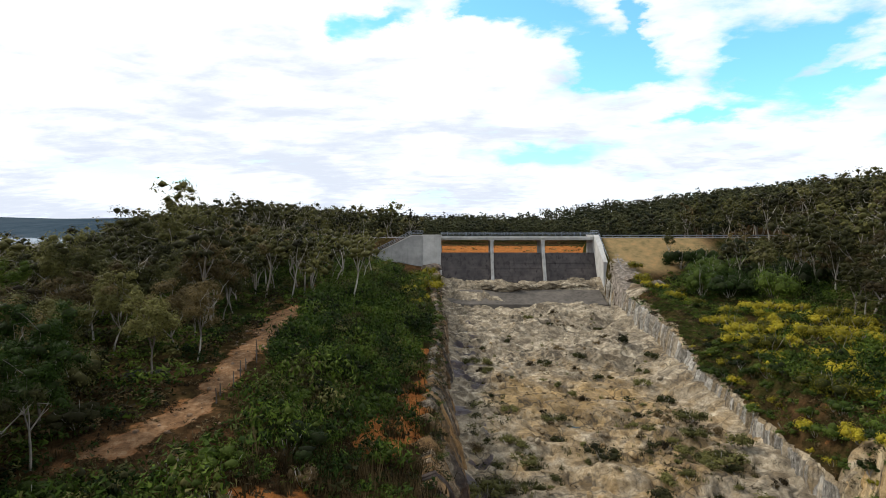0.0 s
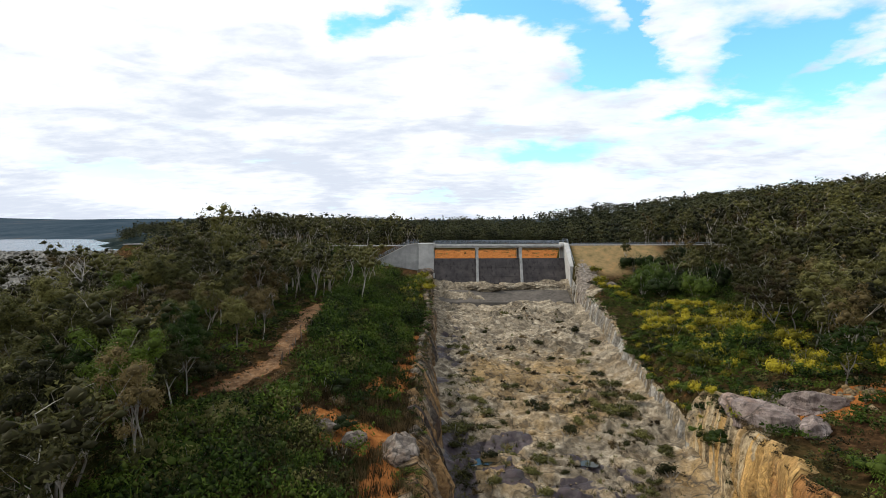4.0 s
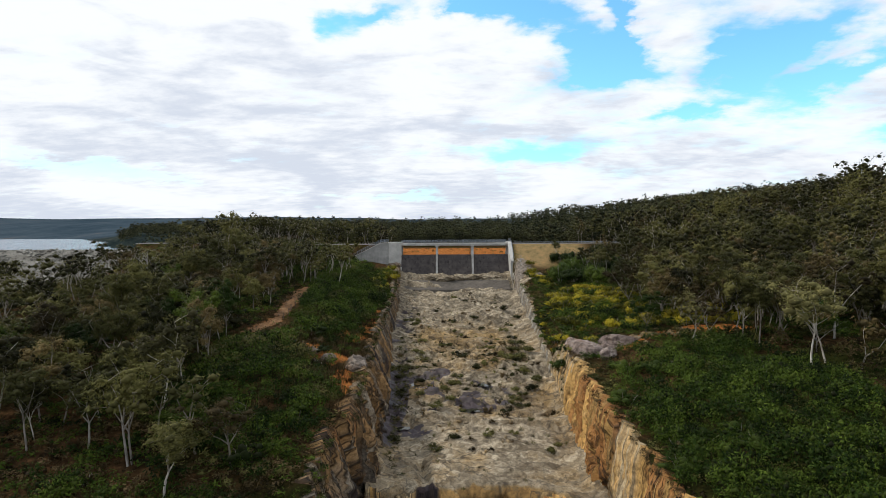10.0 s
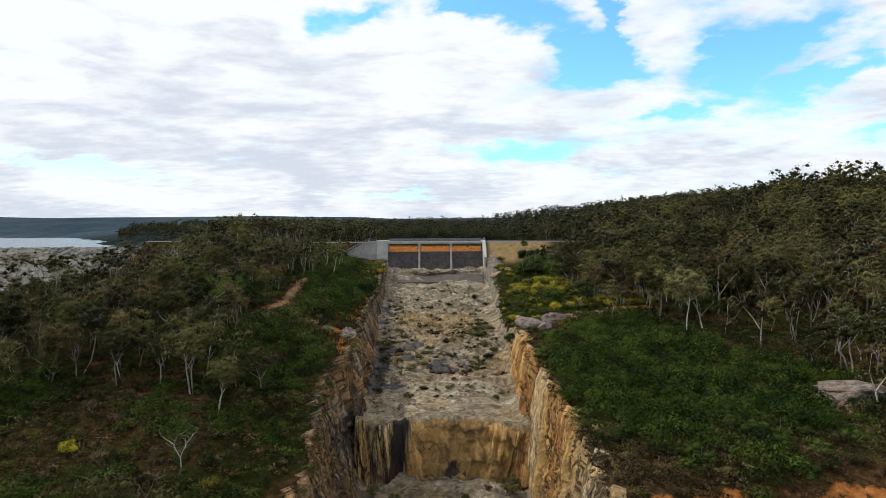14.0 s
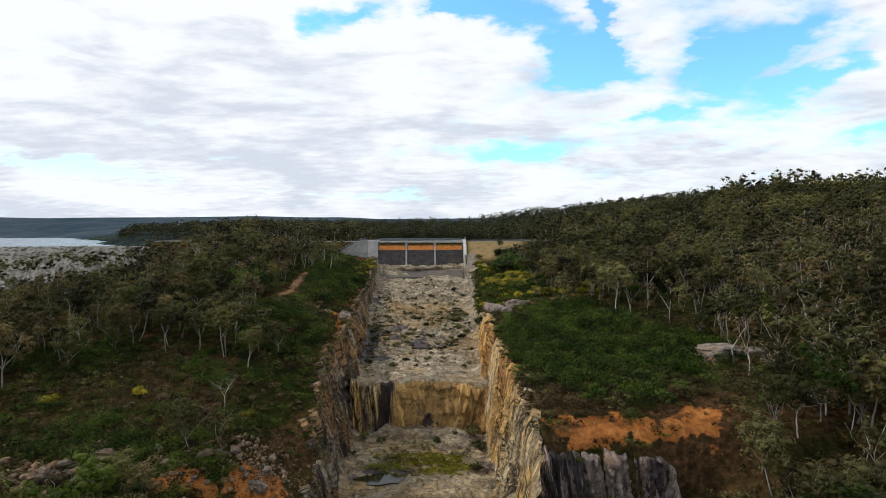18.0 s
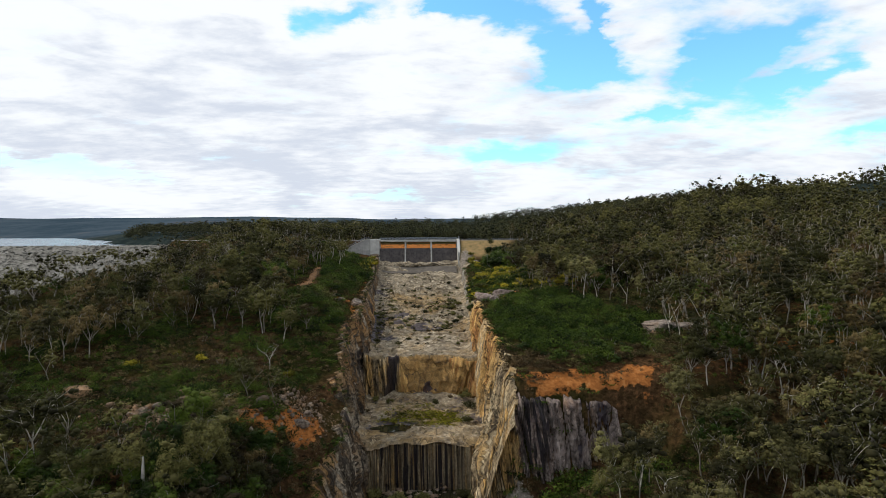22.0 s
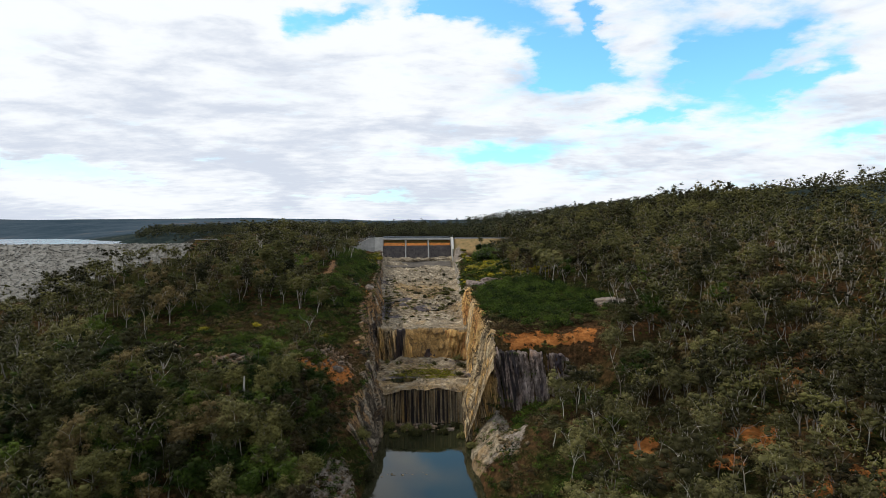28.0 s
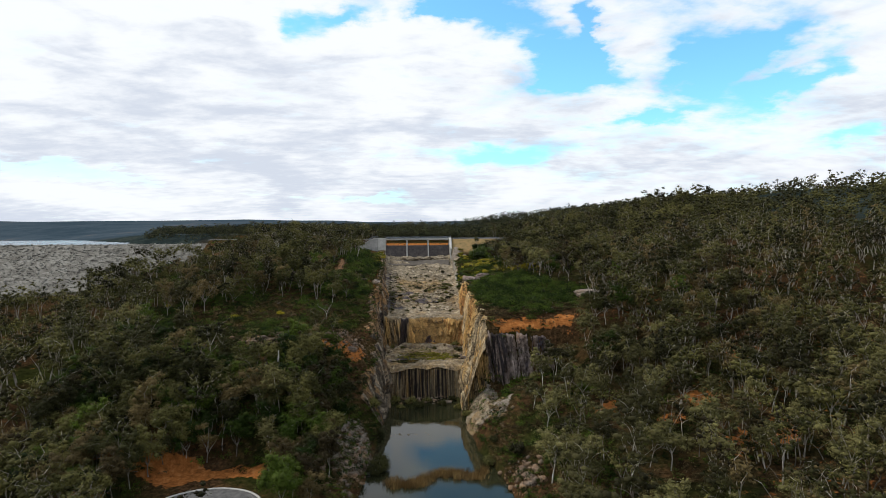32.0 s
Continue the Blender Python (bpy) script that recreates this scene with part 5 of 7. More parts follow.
def tuft(seed, r, h, n):
    """Upright blades, for sedge and reeds."""
    rng = np.random.default_rng(seed)
    c = rng.normal(size=(n, 3)) * (r * 0.5, r * 0.5, 0)
    d = rng.normal(size=(n, 3)) * (0.22, 0.22, 0) + (0, 0, 1)
    w = np.stack([rng.normal(size=n), rng.normal(size=n), 0 * c[:, 0]], 1)
    w *= 0.035 / np.linalg.norm(w, axis=1, keepdims=True)
    top = c + d * (h * (0.5 + 0.6 * rng.random((n, 1))))
    return np.stack([c - w, c + w, top], 1).reshape(-1, 3), np.arange(3 * n).reshape(n, 3)


def proto(name, pieces, label, category, group, woodmat, leafmat, woodname="trunk", leafname="crown"):
    """A thing built once: wood and foliage as two parts."""
    ob = tagged(new(name), label, category, group)
    part_np(woodname, *pieces[0], woodmat, ob, shade_smooth=True)
    if leafmat:
        leafy = part_np(leafname, *pieces[1], leafmat, ob)
        set_attr(leafy.data, "single", np.ones(len(leafy.data.vertices)))
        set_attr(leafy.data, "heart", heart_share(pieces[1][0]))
    return ob


def turned(x, y, z, rz, s, sz=1.0):
    return Matrix.LocRotScale((x, y, z), Euler((0, 0, rz)), (s, s, s * sz))


def height(x, y):
    return float(ground_z(np.array([float(x)]), np.array([float(y)]))[0])


def place(protos, pts, lo, hi, zfun=height):
    """Copies of the prototypes at the points; the first ones are moved there themselves."""
    for i, (x, y) in enumerate(pts):
        p = protos[i % len(protos)]
        m = turned(x, y, zfun(x, y) - 0.1, rng.random() * 6.283, rng.uniform(lo, hi), rng.uniform(0.85, 1.15))
        if i < len(protos):
            p.matrix_basis = m
        else:
            copy_thing(p, Matrix()).matrix_basis = m


def scatter(n, x0, x1, y0, y1, keep, gap):
    """Points at random, no nearer to one another than gap, where keep() allows."""
    out = []
    for _ in range(60):
        xs, ys = rng.uniform(x0, x1, n), rng.uniform(y0, y1, n)
        ok = rng.random(n) < keep(xs, ys)
        for x, y in zip(xs[ok], ys[ok]):
            if all((x - a) ** 2 + (y - b) ** 2 > gap * gap for a, b in out):
                out.append((x, y))
                if len(out) >= n:
                    return out
    return out


def off_channel(x, y, margin):
    xl, _ = rim_left(y)
    xr, _ = rim_right(y)
    return (x < xl - margin) | (x > xr + margin) | (y > 10)


def open_ground(x, y):
    clear = np.maximum.reduce([bare_soil(x, y), grass_bank(x, y), spot(x, y, 51.5, -144.5, 6, 3), 1 - smooth(12, 16, np.hypot(x + 37, y + 222))])
    road = (np.abs(y - road_mid(x)) < 6.0) & (x > -135) & (x < 130)
    bridge = (np.abs(x) < 25) & (y > -4) & (y < 12)
    dam = (x < -100) & (y < DAM_Y + 8) & (y > -40)
    wet = (lake_side(x, y) > -8) & (y > 30) & (y < 880)
    path = smooth(1.4, 2.6, near_line(x, y, TRAIL)) * smooth(0.8, 1.8, near_line(x - 1.2, y + 1.8, TRAIL))
    return (1 - clear) * ~road * ~dam * ~wet * ~bridge * path


def thicket(x, y):
    """Dense low wattle: on the spur, along the left rim, beside the grass bank."""
    w = np.maximum.reduce([spot(x, y, 33, -131, 17, 31), spot(x, y, 42, -142, 15, 12), spot(x, y, -25, -62, 9, 52), spot(x, y, -26, -122, 11, 14), spot(x, y, 46, -30, 14, 20), spot(x, y, 27, -74, 9, 8), spot(x, y, -30, -110, 8, 5)])
    return w * np.where(x < 0, smooth(0.8, 4.0, rim_left(y)[0] - x - 2.2 * (fbm(y * 0.15, 0 * y, 29) - 0.4)), 1.0)


def golden(x, y):
    """Where the wattle is in flower."""
    return np.maximum.reduce([spot(x, y, 28, -65, 11, 23), spot(x, y, 35, -85, 8, 7), spot(x, y, 45, -86, 14, 6), 0.8 * spot(x, y, -21.5, -26, 3.5, 22), 0.35 * spot(x, y, 22, -30, 6, 22), 0.2 * spot(x, y, 24, -95, 8, 8)])


def heath(x, y):
    return np.maximum.reduce([spot(x, y, -44, -159, 44, 29), 0.8 * spot(x, y, 36, -155, 20, 8), 0.6 * spot(x, y, 52, -100, 20, 12), spot(x, y, 25, -190, 10, 22)])


def low_ground(x, y):
    """The open strip of low scrub through which the embankment shows."""
    return (1 - smooth(8, 15, np.abs(x + 90 + 6 * smooth(-96, -70, y) + 0.55 * (y + 104)))) * smooth(-138, -130, y)


def woods_keep(x, y):
    return (1 - 0.93 * low_ground(x, y)) * open_ground(x, y) * off_channel(x, y, 5) * smooth(3.0, 5.5, near_line(x, y, TRAIL)) * smooth(3.0, 5.0, near_line(x - 3, y + 5, TRAIL)) * (1 - spot(x, y, -30, -14, 15, 26)) * (1 - np.minimum(1, 1.2 * thicket(x, y))) * (1 - 0.6 * golden(x, y)) * (1 - 0.96 * heath(x, y)) * (1 - spot(x, y, 36, -164, 17, 11))


KINDS = ((9.6, 5.0, 34, 0.0, 3, GUM, "olive-green eucalypt with pale forking limbs"), (8.0, 4.8, 30, 0.1, 4, GUM, "low spreading olive eucalypt with several stems"),
         (10.2, 4.6, 30, 0.2, 3, GUMBROWN, "thin brownish eucalypt with an open crown"), (7.0, 4.6, 30, 0.0, 3, GUM, "small dense olive eucalypt"),
         (9.2, 5.0, 22, 0.4, 4, GUMBROWN, "sparse half-bare eucalypt with pale limbs"), (11.0, 5.6, 36, 0.05, 3, GUM, "tall olive eucalypt with a domed crown"), (8.4, 5.0, 34, 0.0, 4, GREEN, "deep green broad-crowned tree"))
close_trees = [proto("gum_tree", gum_tree(100 + i, h, s, c, 190, 0.13, b, f), lab, "tree", "woodland eucalypts", BARK, m) for i, (h, s, c, b, f, m, lab) in enumerate(KINDS)]
near_trees = [proto("gum_tree", gum_tree(110 + i, h, s, c, 76, 0.17, b, f), lab, "tree", "woodland eucalypts", BARK, m) for i, (h, s, c, b, f, m, lab) in enumerate(KINDS)]
place(close_trees, scatter(62, -58, -24, -124, -70, woods_keep, 3.2), 0.6, 0.95)
place([copy_thing(p, Matrix()) for p in near_trees], scatter(80, -104, -52, -134, -92, lambda x, y: open_ground(x, y) * (1 - 0.9 * heath(x, y)), 3.0), 0.42, 0.58)
bank_keep = lambda x, y: open_ground(x, y) * off_channel(x, y, 4)
lower = [proto("broad_tree", gum_tree(120 + i, h, s, c, 110, 0.15, 0.0, 4, 5, lo), lab, "tree", "broad-crowned trees of the lower bank", BARK, m)
         for i, (h, s, c, lo, m, lab) in enumerate(((8.0, 6.0, 44, 0.08, GREEN, "broad deep green tree with foliage to the ground"), (8.5, 6.2, 44, 0.15, GUM, "broad olive tree with a billowing crown"), (6.5, 5.4, 38, 0.06, GREEN, "rounded dark green tree on the bank"),
                                                    (9.0, 5.4, 38, 0.22, GUM, "upright olive-yellow tree with pale stems"), (7.5, 5.6, 36, 0.12, GUMBROWN, "rounded bronze-brown tree on the bank")))]
place(lower, scatter(110, -74, -15, -228, -187, bank_keep, 3.0) + scatter(16, -32, -16, -190, -176, bank_keep, 3.2), 0.75, 1.1)
parasol = [proto("parasol_gum", gum_tree(130 + i, h, s, c, 70, 0.16, 0.05, 4, 5, 0.34), lab, "tree", "spreading gums of the lower slope", WHITEBARK, OLIVE)
           for i, (h, s, c, lab) in enumerate(((9.0, 7.0, 34, "spreading white-limbed gum with an umbrella crown"), (8.0, 6.2, 30, "white-limbed gum with a flat olive crown"), (9.8, 6.4, 32, "tall white-limbed gum with an olive crown")))]
place(parasol, scatter(90, 22, 98, -246, -166, lambda x, y: bank_keep(x, y) * (1 - spot(x, y, 28, -168, 20, 16)), 4.2), 0.75, 1.1)
tall = [proto("tall_gum", gum_tree(135 + i, h, s, c, 80, 0.15, 0.05, 3, 5, 0.14), lab, "tree", "tall gums over the flowering slope", BARK, m)
        for i, (h, s, c, m, lab) in enumerate(((11.5, 5.4, 38, GUM, "tall olive gum with a deep crown"), (12.0, 5.0, 36, GUMBROWN, "tall bronze-brown gum with slender limbs"), (10.5, 5.6, 38, GUM, "dense olive gum with short stems")))]
place(tall, scatter(84, 35, 70, -104, -18, lambda x, y: open_ground(x, y) * off_channel(x, y, 13) * (1 - 0.8 * spot(x, y, 40, -28, 12, 18)), 2.9), 0.75, 1.15)
pts = scatter(78, -78, -22, -222, -124, woods_keep, 3.1) + scatter(22, -72, -40, -70, -24, woods_keep, 3.4) + scatter(64, 26, 92, -190, -88, woods_keep, 3.3) + scatter(26, 50, 78, -90, -22, woods_keep, 3.2)
place(near_trees, pts, 0.8, 1.15)

# white-limbed gums that stand out from the rest
white = [proto("white_gum", gum_tree(140 + i, h, s, int(c * 1.5), 60, 0.2, b, f, 6, lo, 4, 4, 0.75), "white-trunked eucalypt with bare crooked limbs and thin foliage", "tree", "white-limbed gums", WHITEBARK, OLIVE)
         for i, (h, s, c, b, f, lo) in enumerate(((10.0, 5.6, 16, 0.4, 3, 0.4), (8.5, 5.0, 14, 0.3, 2, 0.28), (7.5, 5.0, 12, 0.5, 4, 0.3)))]
tall_white = proto("white_gum", gum_tree(147, 13.0, 7.0, 34, 60, 0.2, 0.2, 4, 6, 0.22, 5, 5, 0.8), "tall white-trunked eucalypt with crooked limbs above the spur", "tree", "white-limbed gums", WHITEBARK, OLIVE)
tall_white.matrix_basis = turned(43.3, -118.4, height(43.3, -118.4) - 0.1, 2.0, 1.0)
place(white, [(60.5, -121.0), (64.7, -149.6), (-36.8, -121), (-55.6, -181.2), (-63.2, -184.6), (-62, -131), (-52, -131), (-35, -127), (42, -187), (47.4, -189.5), (56.5, -194),
              (67.8, -188.5), (46.7, -203.4), (59.8, -206.2), (45.2, -185.6), (81.3, -172.8), (70, -128), (58, -118), (90, -150), (-70, -150), (-45, -133), (-75, -170), (75, -200), (-40, -200)] + scatter(24, 34, 95, -236, -165, woods_keep, 5) + scatter(10, -76, -28, -215, -186, woods_keep, 5), 0.85, 1.15)
dead = [proto("dead_tree", gum_tree(160 + i, h, s, 1, 3, 0.02, 0, f, 5, lo, 5), "bare grey dead eucalypt with broken limbs", "tree", "dead trees", DEADWOOD, None)
        for i, (h, s, f, lo) in enumerate(((6.0, 5.0, 5, 0.12), (10.5, 4.0, 3, 0.5), (8.0, 4.5, 4, 0.3)))]
place(dead, [(48.6, -164.5), (72, -60), (53, -160), (95, -70), (-58, -88), (108, -40), (-66, -110), (110, -90), (-48, -78), (120, -130), (85, -100), (-28, -152), (100, -20), (62, -170)], 0.75, 1.1)
stump = thing("dead_stump", "tall grey broken trunk standing without limbs", "tree stump", at=(-32.6, -192, height(-32.6, -192)))
part_np("trunk", *tube_np([(0, 0, -0.5), (0.05, 0, 2), (0, 0.1, 4.5), (0.12, 0.05, 6.8)], [0.3, 0.26, 0.23, 0.1], 8), DEADWOOD, stump)
dam_tree = proto("embankment_tree", gum_tree(172, 7.5, 4.8, 24, 60, 0.22, 0, 3), "single dark eucalypt before the embankment", "tree", "", BARK, GUM)
dam_tree.matrix_basis = turned(-105, -132, height(-105, -132) - 0.1, 0.4, 1.0)
lone = proto("bank_tree", gum_tree(171, 5.0, 3.2, 18, 70, 0.16, 0, 3), "small lone eucalypt on the grass bank", "tree", "", BARK, GUM)
lone.matrix_basis = turned(33.1, -7.3, height(33.1, -7.3) - 0.1, 1.0, 1.0)

far_kinds = [gum_tree(300 + i, h, s, c, 11, 0.3, 0.12, 3, 3, 0.27, 2, 3, 1.15) for i, (h, s, c) in enumerate(((10.5, 5.0, 15), (9, 4.6, 13), (11.5, 5.4, 16), (8, 4.8, 13), (9.5, 4.4, 9)))]


def mass(name, label, pts, kinds, leafmat, lo, hi, woodmat=PALEBARK, category="woodland", zfun=ground_z, flat=1.0):
    """Plants past counting: all wood as one mesh, all foliage as another."""
    pts = np.array(pts)
    z = zfun(pts[:, 0], pts[:, 1])
    bits, tint, heart = ([], []), [], []
    for k, (x, y) in enumerate(pts):
        a, s = rng.random() * 6.283, rng.uniform(lo, hi)
        R = np.array([[math.cos(a), -math.sin(a), 0], [math.sin(a), math.cos(a), 0], [0, 0, flat]]) * s
        for side in (0, 1):
            if kinds[k % len(kinds)][side] is not None:
                v, f = kinds[k % len(kinds)][side]
                if side:
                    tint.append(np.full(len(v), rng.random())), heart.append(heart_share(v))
                bits[side].append((v @ R.T + (x, y, z[k] - 0.08), f))
    ob = thing(name, label, category, kind="stuff")
    if bits[0]:
        part_np("trunks", *join_np(bits[0]), woodmat, ob)["kind"] = "stuff"
    leafy = part_np("foliage", *join_np(bits[1]), leafmat, ob)
    leafy["kind"] = "stuff"
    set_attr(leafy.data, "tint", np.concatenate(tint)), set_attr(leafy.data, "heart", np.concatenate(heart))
    return ob


def scatter_fast(n, x0, x1, y0, y1, keep):
    xs, ys = rng.uniform(x0, x1, n), rng.uniform(y0, y1, n)
    ok = rng.random(n) < keep(xs, ys)
    return list(zip(xs[ok], ys[ok]))


slim_kinds = [gum_tree(320 + i, h, s, c, 9, 0.36, 0.1, 2, 3, 0.24, 1, 2, 1.3) for i, (h, s, c) in enumerate(((10.5, 5.0, 11), (9, 4.6, 10), (11.5, 5.2, 12), (8, 5.0, 10), (10, 4.4, 7)))]
canopy = [gum_tree(340 + i, h, s, 10, 8, 0.42, 0, 3, 3, 0.1, 0, 2, 1.2) for i, (h, s) in enumerate(((10.5, 5.6), (9.0, 5.0), (12.0, 5.6), (10, 6.0), (8.5, 5.4)))]
DARKWOOD = mat_bark("dark_forest_bark", (0.05, 0.043, 0.036), (0.14, 0.12, 0.1))
near_hill = lambda x, y: woods_keep(x, y) * (x < 150)
far_hill = lambda x, y: woods_keep(x, y) * (x >= 150)
mass("hillside_woods", "olive-green eucalypt woodland climbing the hillside", scatter_fast(500, 55, 110, -250, 20, near_hill), far_kinds, GUM, 0.75, 1.2)
mass("slope_woods", "olive eucalypt woodland on the upper slope", scatter_fast(700, 105, 155, -250, 20, near_hill), slim_kinds, GUM, 0.75, 1.2)
mass("brown_woods", "brownish dry eucalypt woodland on the hillside", scatter_fast(520, 45, 160, -250, 20, near_hill), slim_kinds, GUMBROWN, 0.65, 1.1)
mass("ridge_woods", "dense eucalypt woodland along the hill ridge", scatter_fast(2000, 150, 330, -220, 260, far_hill), [(None, k[1]) for k in canopy], GUM, 0.75, 1.15, DARKWOOD, zfun=lambda x, y: ground_z(x, y) - 0.8)
mass("bank_woods", "olive eucalypt woodland on the bank", scatter_fast(600, -100, -24, -250, 40, woods_keep), far_kinds, GUM, 0.6, 1.0)
mass("valley_woods", "olive woodland below the embankment", scatter_fast(640, -200, -95, -240, -122, lambda x, y: woods_keep(x, y) * (1 - smooth(-112, -118, x) * smooth(-140, -126, y))), slim_kinds, GUM, 0.55, 0.9)
mass("edge_woods", "dark eucalypts at the edge of the bank above the embankment", scatter_fast(60, -116, -94, -128, -66, woods_keep), far_kinds, GUM, 0.7, 1.05, BARK)
mass("lower_woods", "eucalypt woodland on the lower slopes", scatter_fast(300, 16, 110, -300, -180, woods_keep), far_kinds, GUM, 0.55, 0.9)
upstream_keep = lambda x, y: woods_keep(x, y) * (bare_soil(x, y) < 0.02) * (1 - 0.6 * smooth(210, 320, y) * smooth(-190, -150, x))
mass("upstream_woods", "dark eucalypt forest behind the spillway", scatter_fast(5600, -320, 280, 12, 400, upstream_keep), [(None, k[1]) for k in canopy], FARLEAF, 0.75, 1.15, DARKWOOD, zfun=lambda x, y: ground_z(x, y) - 1.0)
mass("basin_woods", "dark eucalypt forest closing the bare basin", scatter_fast(1250, -75, 85, 84, 215, lambda x, y: 0 * x + 0.9), [(None, k[1]) for k in canopy], FARLEAF, 0.6, 1.0, DARKWOOD, zfun=lambda x, y: ground_z(x, y) - 0.8)

mass("crest_woods", "eucalypts standing behind the crest road", scatter_fast(200, -95, -27, 12, 52, lambda x, y: 0 * x + 0.8) + scatter_fast(130, 40, 130, 14, 50, lambda x, y: 0 * x + 0.8), far_kinds, GUM, 0.7, 1.15)

mass("rise_woods", "tall eucalypts on the rise above the flowering scrub", scatter_fast(260, 52, 170, -75, 40, woods_keep), far_kinds, GUM, 1.1, 1.55, DARKWOOD)

mass("golden_slope_woods", "olive eucalypts rising out of flowering scrub", scatter_fast(120, 34, 80, -104, -24, lambda x, y: open_ground(x, y) * off_channel(x, y, 14) * (1 - 0.6 * spot(x, y, 36, -62, 8, 16))), far_kinds, OLIVE, 0.7, 1.05, BARK)
mass("trail_woods", "olive eucalypts beside the trail", scatter_fast(70, -66, -26, -66, -8, lambda x, y: open_ground(x, y) * off_channel(x, y, 7) * smooth(3, 5, near_line(x, y, TRAIL)) * smooth(3.0, 5.0, near_line(x - 3, y + 5, TRAIL)) * (1 - spot(x, y, -30, -14, 15, 26))), far_kinds, GUM, 0.8, 1.1, BARK)

mass("emergent_gums", "tall thin-crowned eucalypts standing above the woods", [(78, -62), (86, -48), (92, -30), (70, -40), (104, -20), (112, -52), (98, -66), (120, -8), (84, -12), (130, -40), (66, -18), (140, 10), (74, -52), (90, -60), (96, -44), (82, -30), (108, -36), (118, -26), (126, -58), (-60, -42), (-67, -22), (-56, -50)], [gum_tree(350 + i, h, 6.0, 26, 30, 0.3, 0.25, 3, 4, 0.3, 4, 4, 0.8) for i, h in enumerate((13, 15, 14))], GUM, 0.95, 1.2, PALEBARK)

mass("downstream_woods", "eucalypt woodland beside the lower pool", scatter_fast(170, -75, 80, -330, -240, lambda x, y: (np.abs(x) > 26) * 1.0), far_kinds, GUM, 0.8, 1.1)

mass("road_woods", "dark green forest rising behind the crest road", scatter_fast(900, 36, 230, 15, 150, lambda x, y: open_ground(x, y) * 0.9), [(None, k[1]) for k in canopy], FARLEAF, 0.85, 1.35, DARKWOOD, zfun=lambda x, y: ground_z(x, y) - 0.8)

mass("lower_bank_woods", "olive eucalypt woodland on the lower bank", scatter_fast(190, -105, -42, -240, -145, lambda x, y: open_ground(x, y) * (1 - 0.98 * heath(x, y))), far_kinds, GUM, 0.75, 1.1)
mass("tall_gums", "tall eucalypts above the flowering scrub", scatter_fast(34, 48, 82, -62, -4, open_ground), far_kinds, GUM, 1.15, 1.5, PALEBARK)

# shrubs
shrubs = [proto("wattle_bush", shrub(200 + i, r, h, int(n * 2.2), 0.085, 12, 5, 0.26), "dense dark green wattle bush", "shrub", "green wattle bushes", DEADWOOD, GREEN, "stem", "foliage")
          for i, (r, h, n) in enumerate(((1.8, 1.7, 520), (2.3, 2.1, 680), (1.4, 1.4, 400)))]
green_pts = scatter(240, -48, 62, -165, -12, lambda x, y: thicket(x, y) * off_channel(x, y, 0.8) * open_ground(x, y), 2.1)
place(shrubs, green_pts, 0.75, 1.25)
big = [proto("tall_wattle", shrub(250 + i, 3.4, h, 2000, 0.14, 16, 7), "tall rounded deep green wattle thicket beside the bank", "shrub", "tall wattles", DEADWOOD, GREEN, "stem", "foliage") for i, h in enumerate((4.4, 5.2))]
rounded = [proto("rounded_bush", shrub(270 + i, 2.4, h, 2800, 0.085, 18, 6), lab, "shrub", "rounded bushes", DEADWOOD, m, "stem", "foliage")
           for i, (h, m, lab) in enumerate(((3.2, GUM, "broad rounded olive-yellow bush"), (4.8, GREEN, "rounded bright green tree-like bush"), (4.0, GUM, "rounded olive bush on the bank")))]
place(rounded, [(-30.5, -110.5), (-57.5, -219), (-26, -203), (-37.5, -99.5), (-24, -200), (-40, -96), (-20.5, -198), (-44, -104), (19, -205), (-28, -215), (24, -214), (-34, -117), (-24, -184), (-22, -178), (28, -180), (31, -172), (38, -190)], 0.8, 1.15)
place(big, [(33, -14), (37, -16), (41, -20), (35, -22), (39, -27), (33, -29), (43, -30), (37, -34), (32, -37), (41, -38), (46, -24), (45, -14), (36, -43), (48, -36), (50, -20), (29, -33)], 1.1, 1.6)
golds = [proto("golden_wattle", shrub(220 + i, r, h, n, 0.11, 8), "wattle bush covered in yellow blossom", "shrub", "flowering wattles", DEADWOOD, YELLOW, "stem", "blossom")
         for i, (r, h, n) in enumerate(((2.1, 2.5, 800), (1.5, 1.9, 480), (2.6, 2.9, 1000)))]
flank_keep = lambda x, y: (x > prof(y, RIGHT_BASE) + 0.3 * (rim_right(y)[0] - prof(y, RIGHT_BASE))) & (x < rim_right(y)[0] + 1)
flank_at = lambda x, y: float(flank_z(np.array([float(x)]), np.array([float(y)]))[0])
place([copy_thing(p, Matrix()) for p in golds], scatter(36, 16, 24, -96, -52, flank_keep, 1.6), 0.3, 0.6, flank_at)
place([copy_thing(p, Matrix()) for p in shrubs], scatter(48, 16, 24, -98, -54, flank_keep, 1.5), 0.6, 1.0, flank_at)
place(golds, scatter(165, -30, 60, -102, -8, lambda x, y: golden(x, y) * off_channel(x, y, 0.5) * open_ground(x, y), 1.6) + [(-24.5, -153.6), (-48, -146), (-56, -150), (-42, -148), (-78, -142)], 0.65, 1.2)

small = [(None, shrub(400 + i, r, h, n, 0.165, 4, 1)[1]) for i, (r, h, n) in enumerate(((0.9, 0.8, 36), (1.3, 1.1, 50), (0.7, 0.6, 28)))]
tufts = [(None, tuft(420 + i, 0.5, h, 26)) for i, h in enumerate((0.7, 1.0, 0.5))]


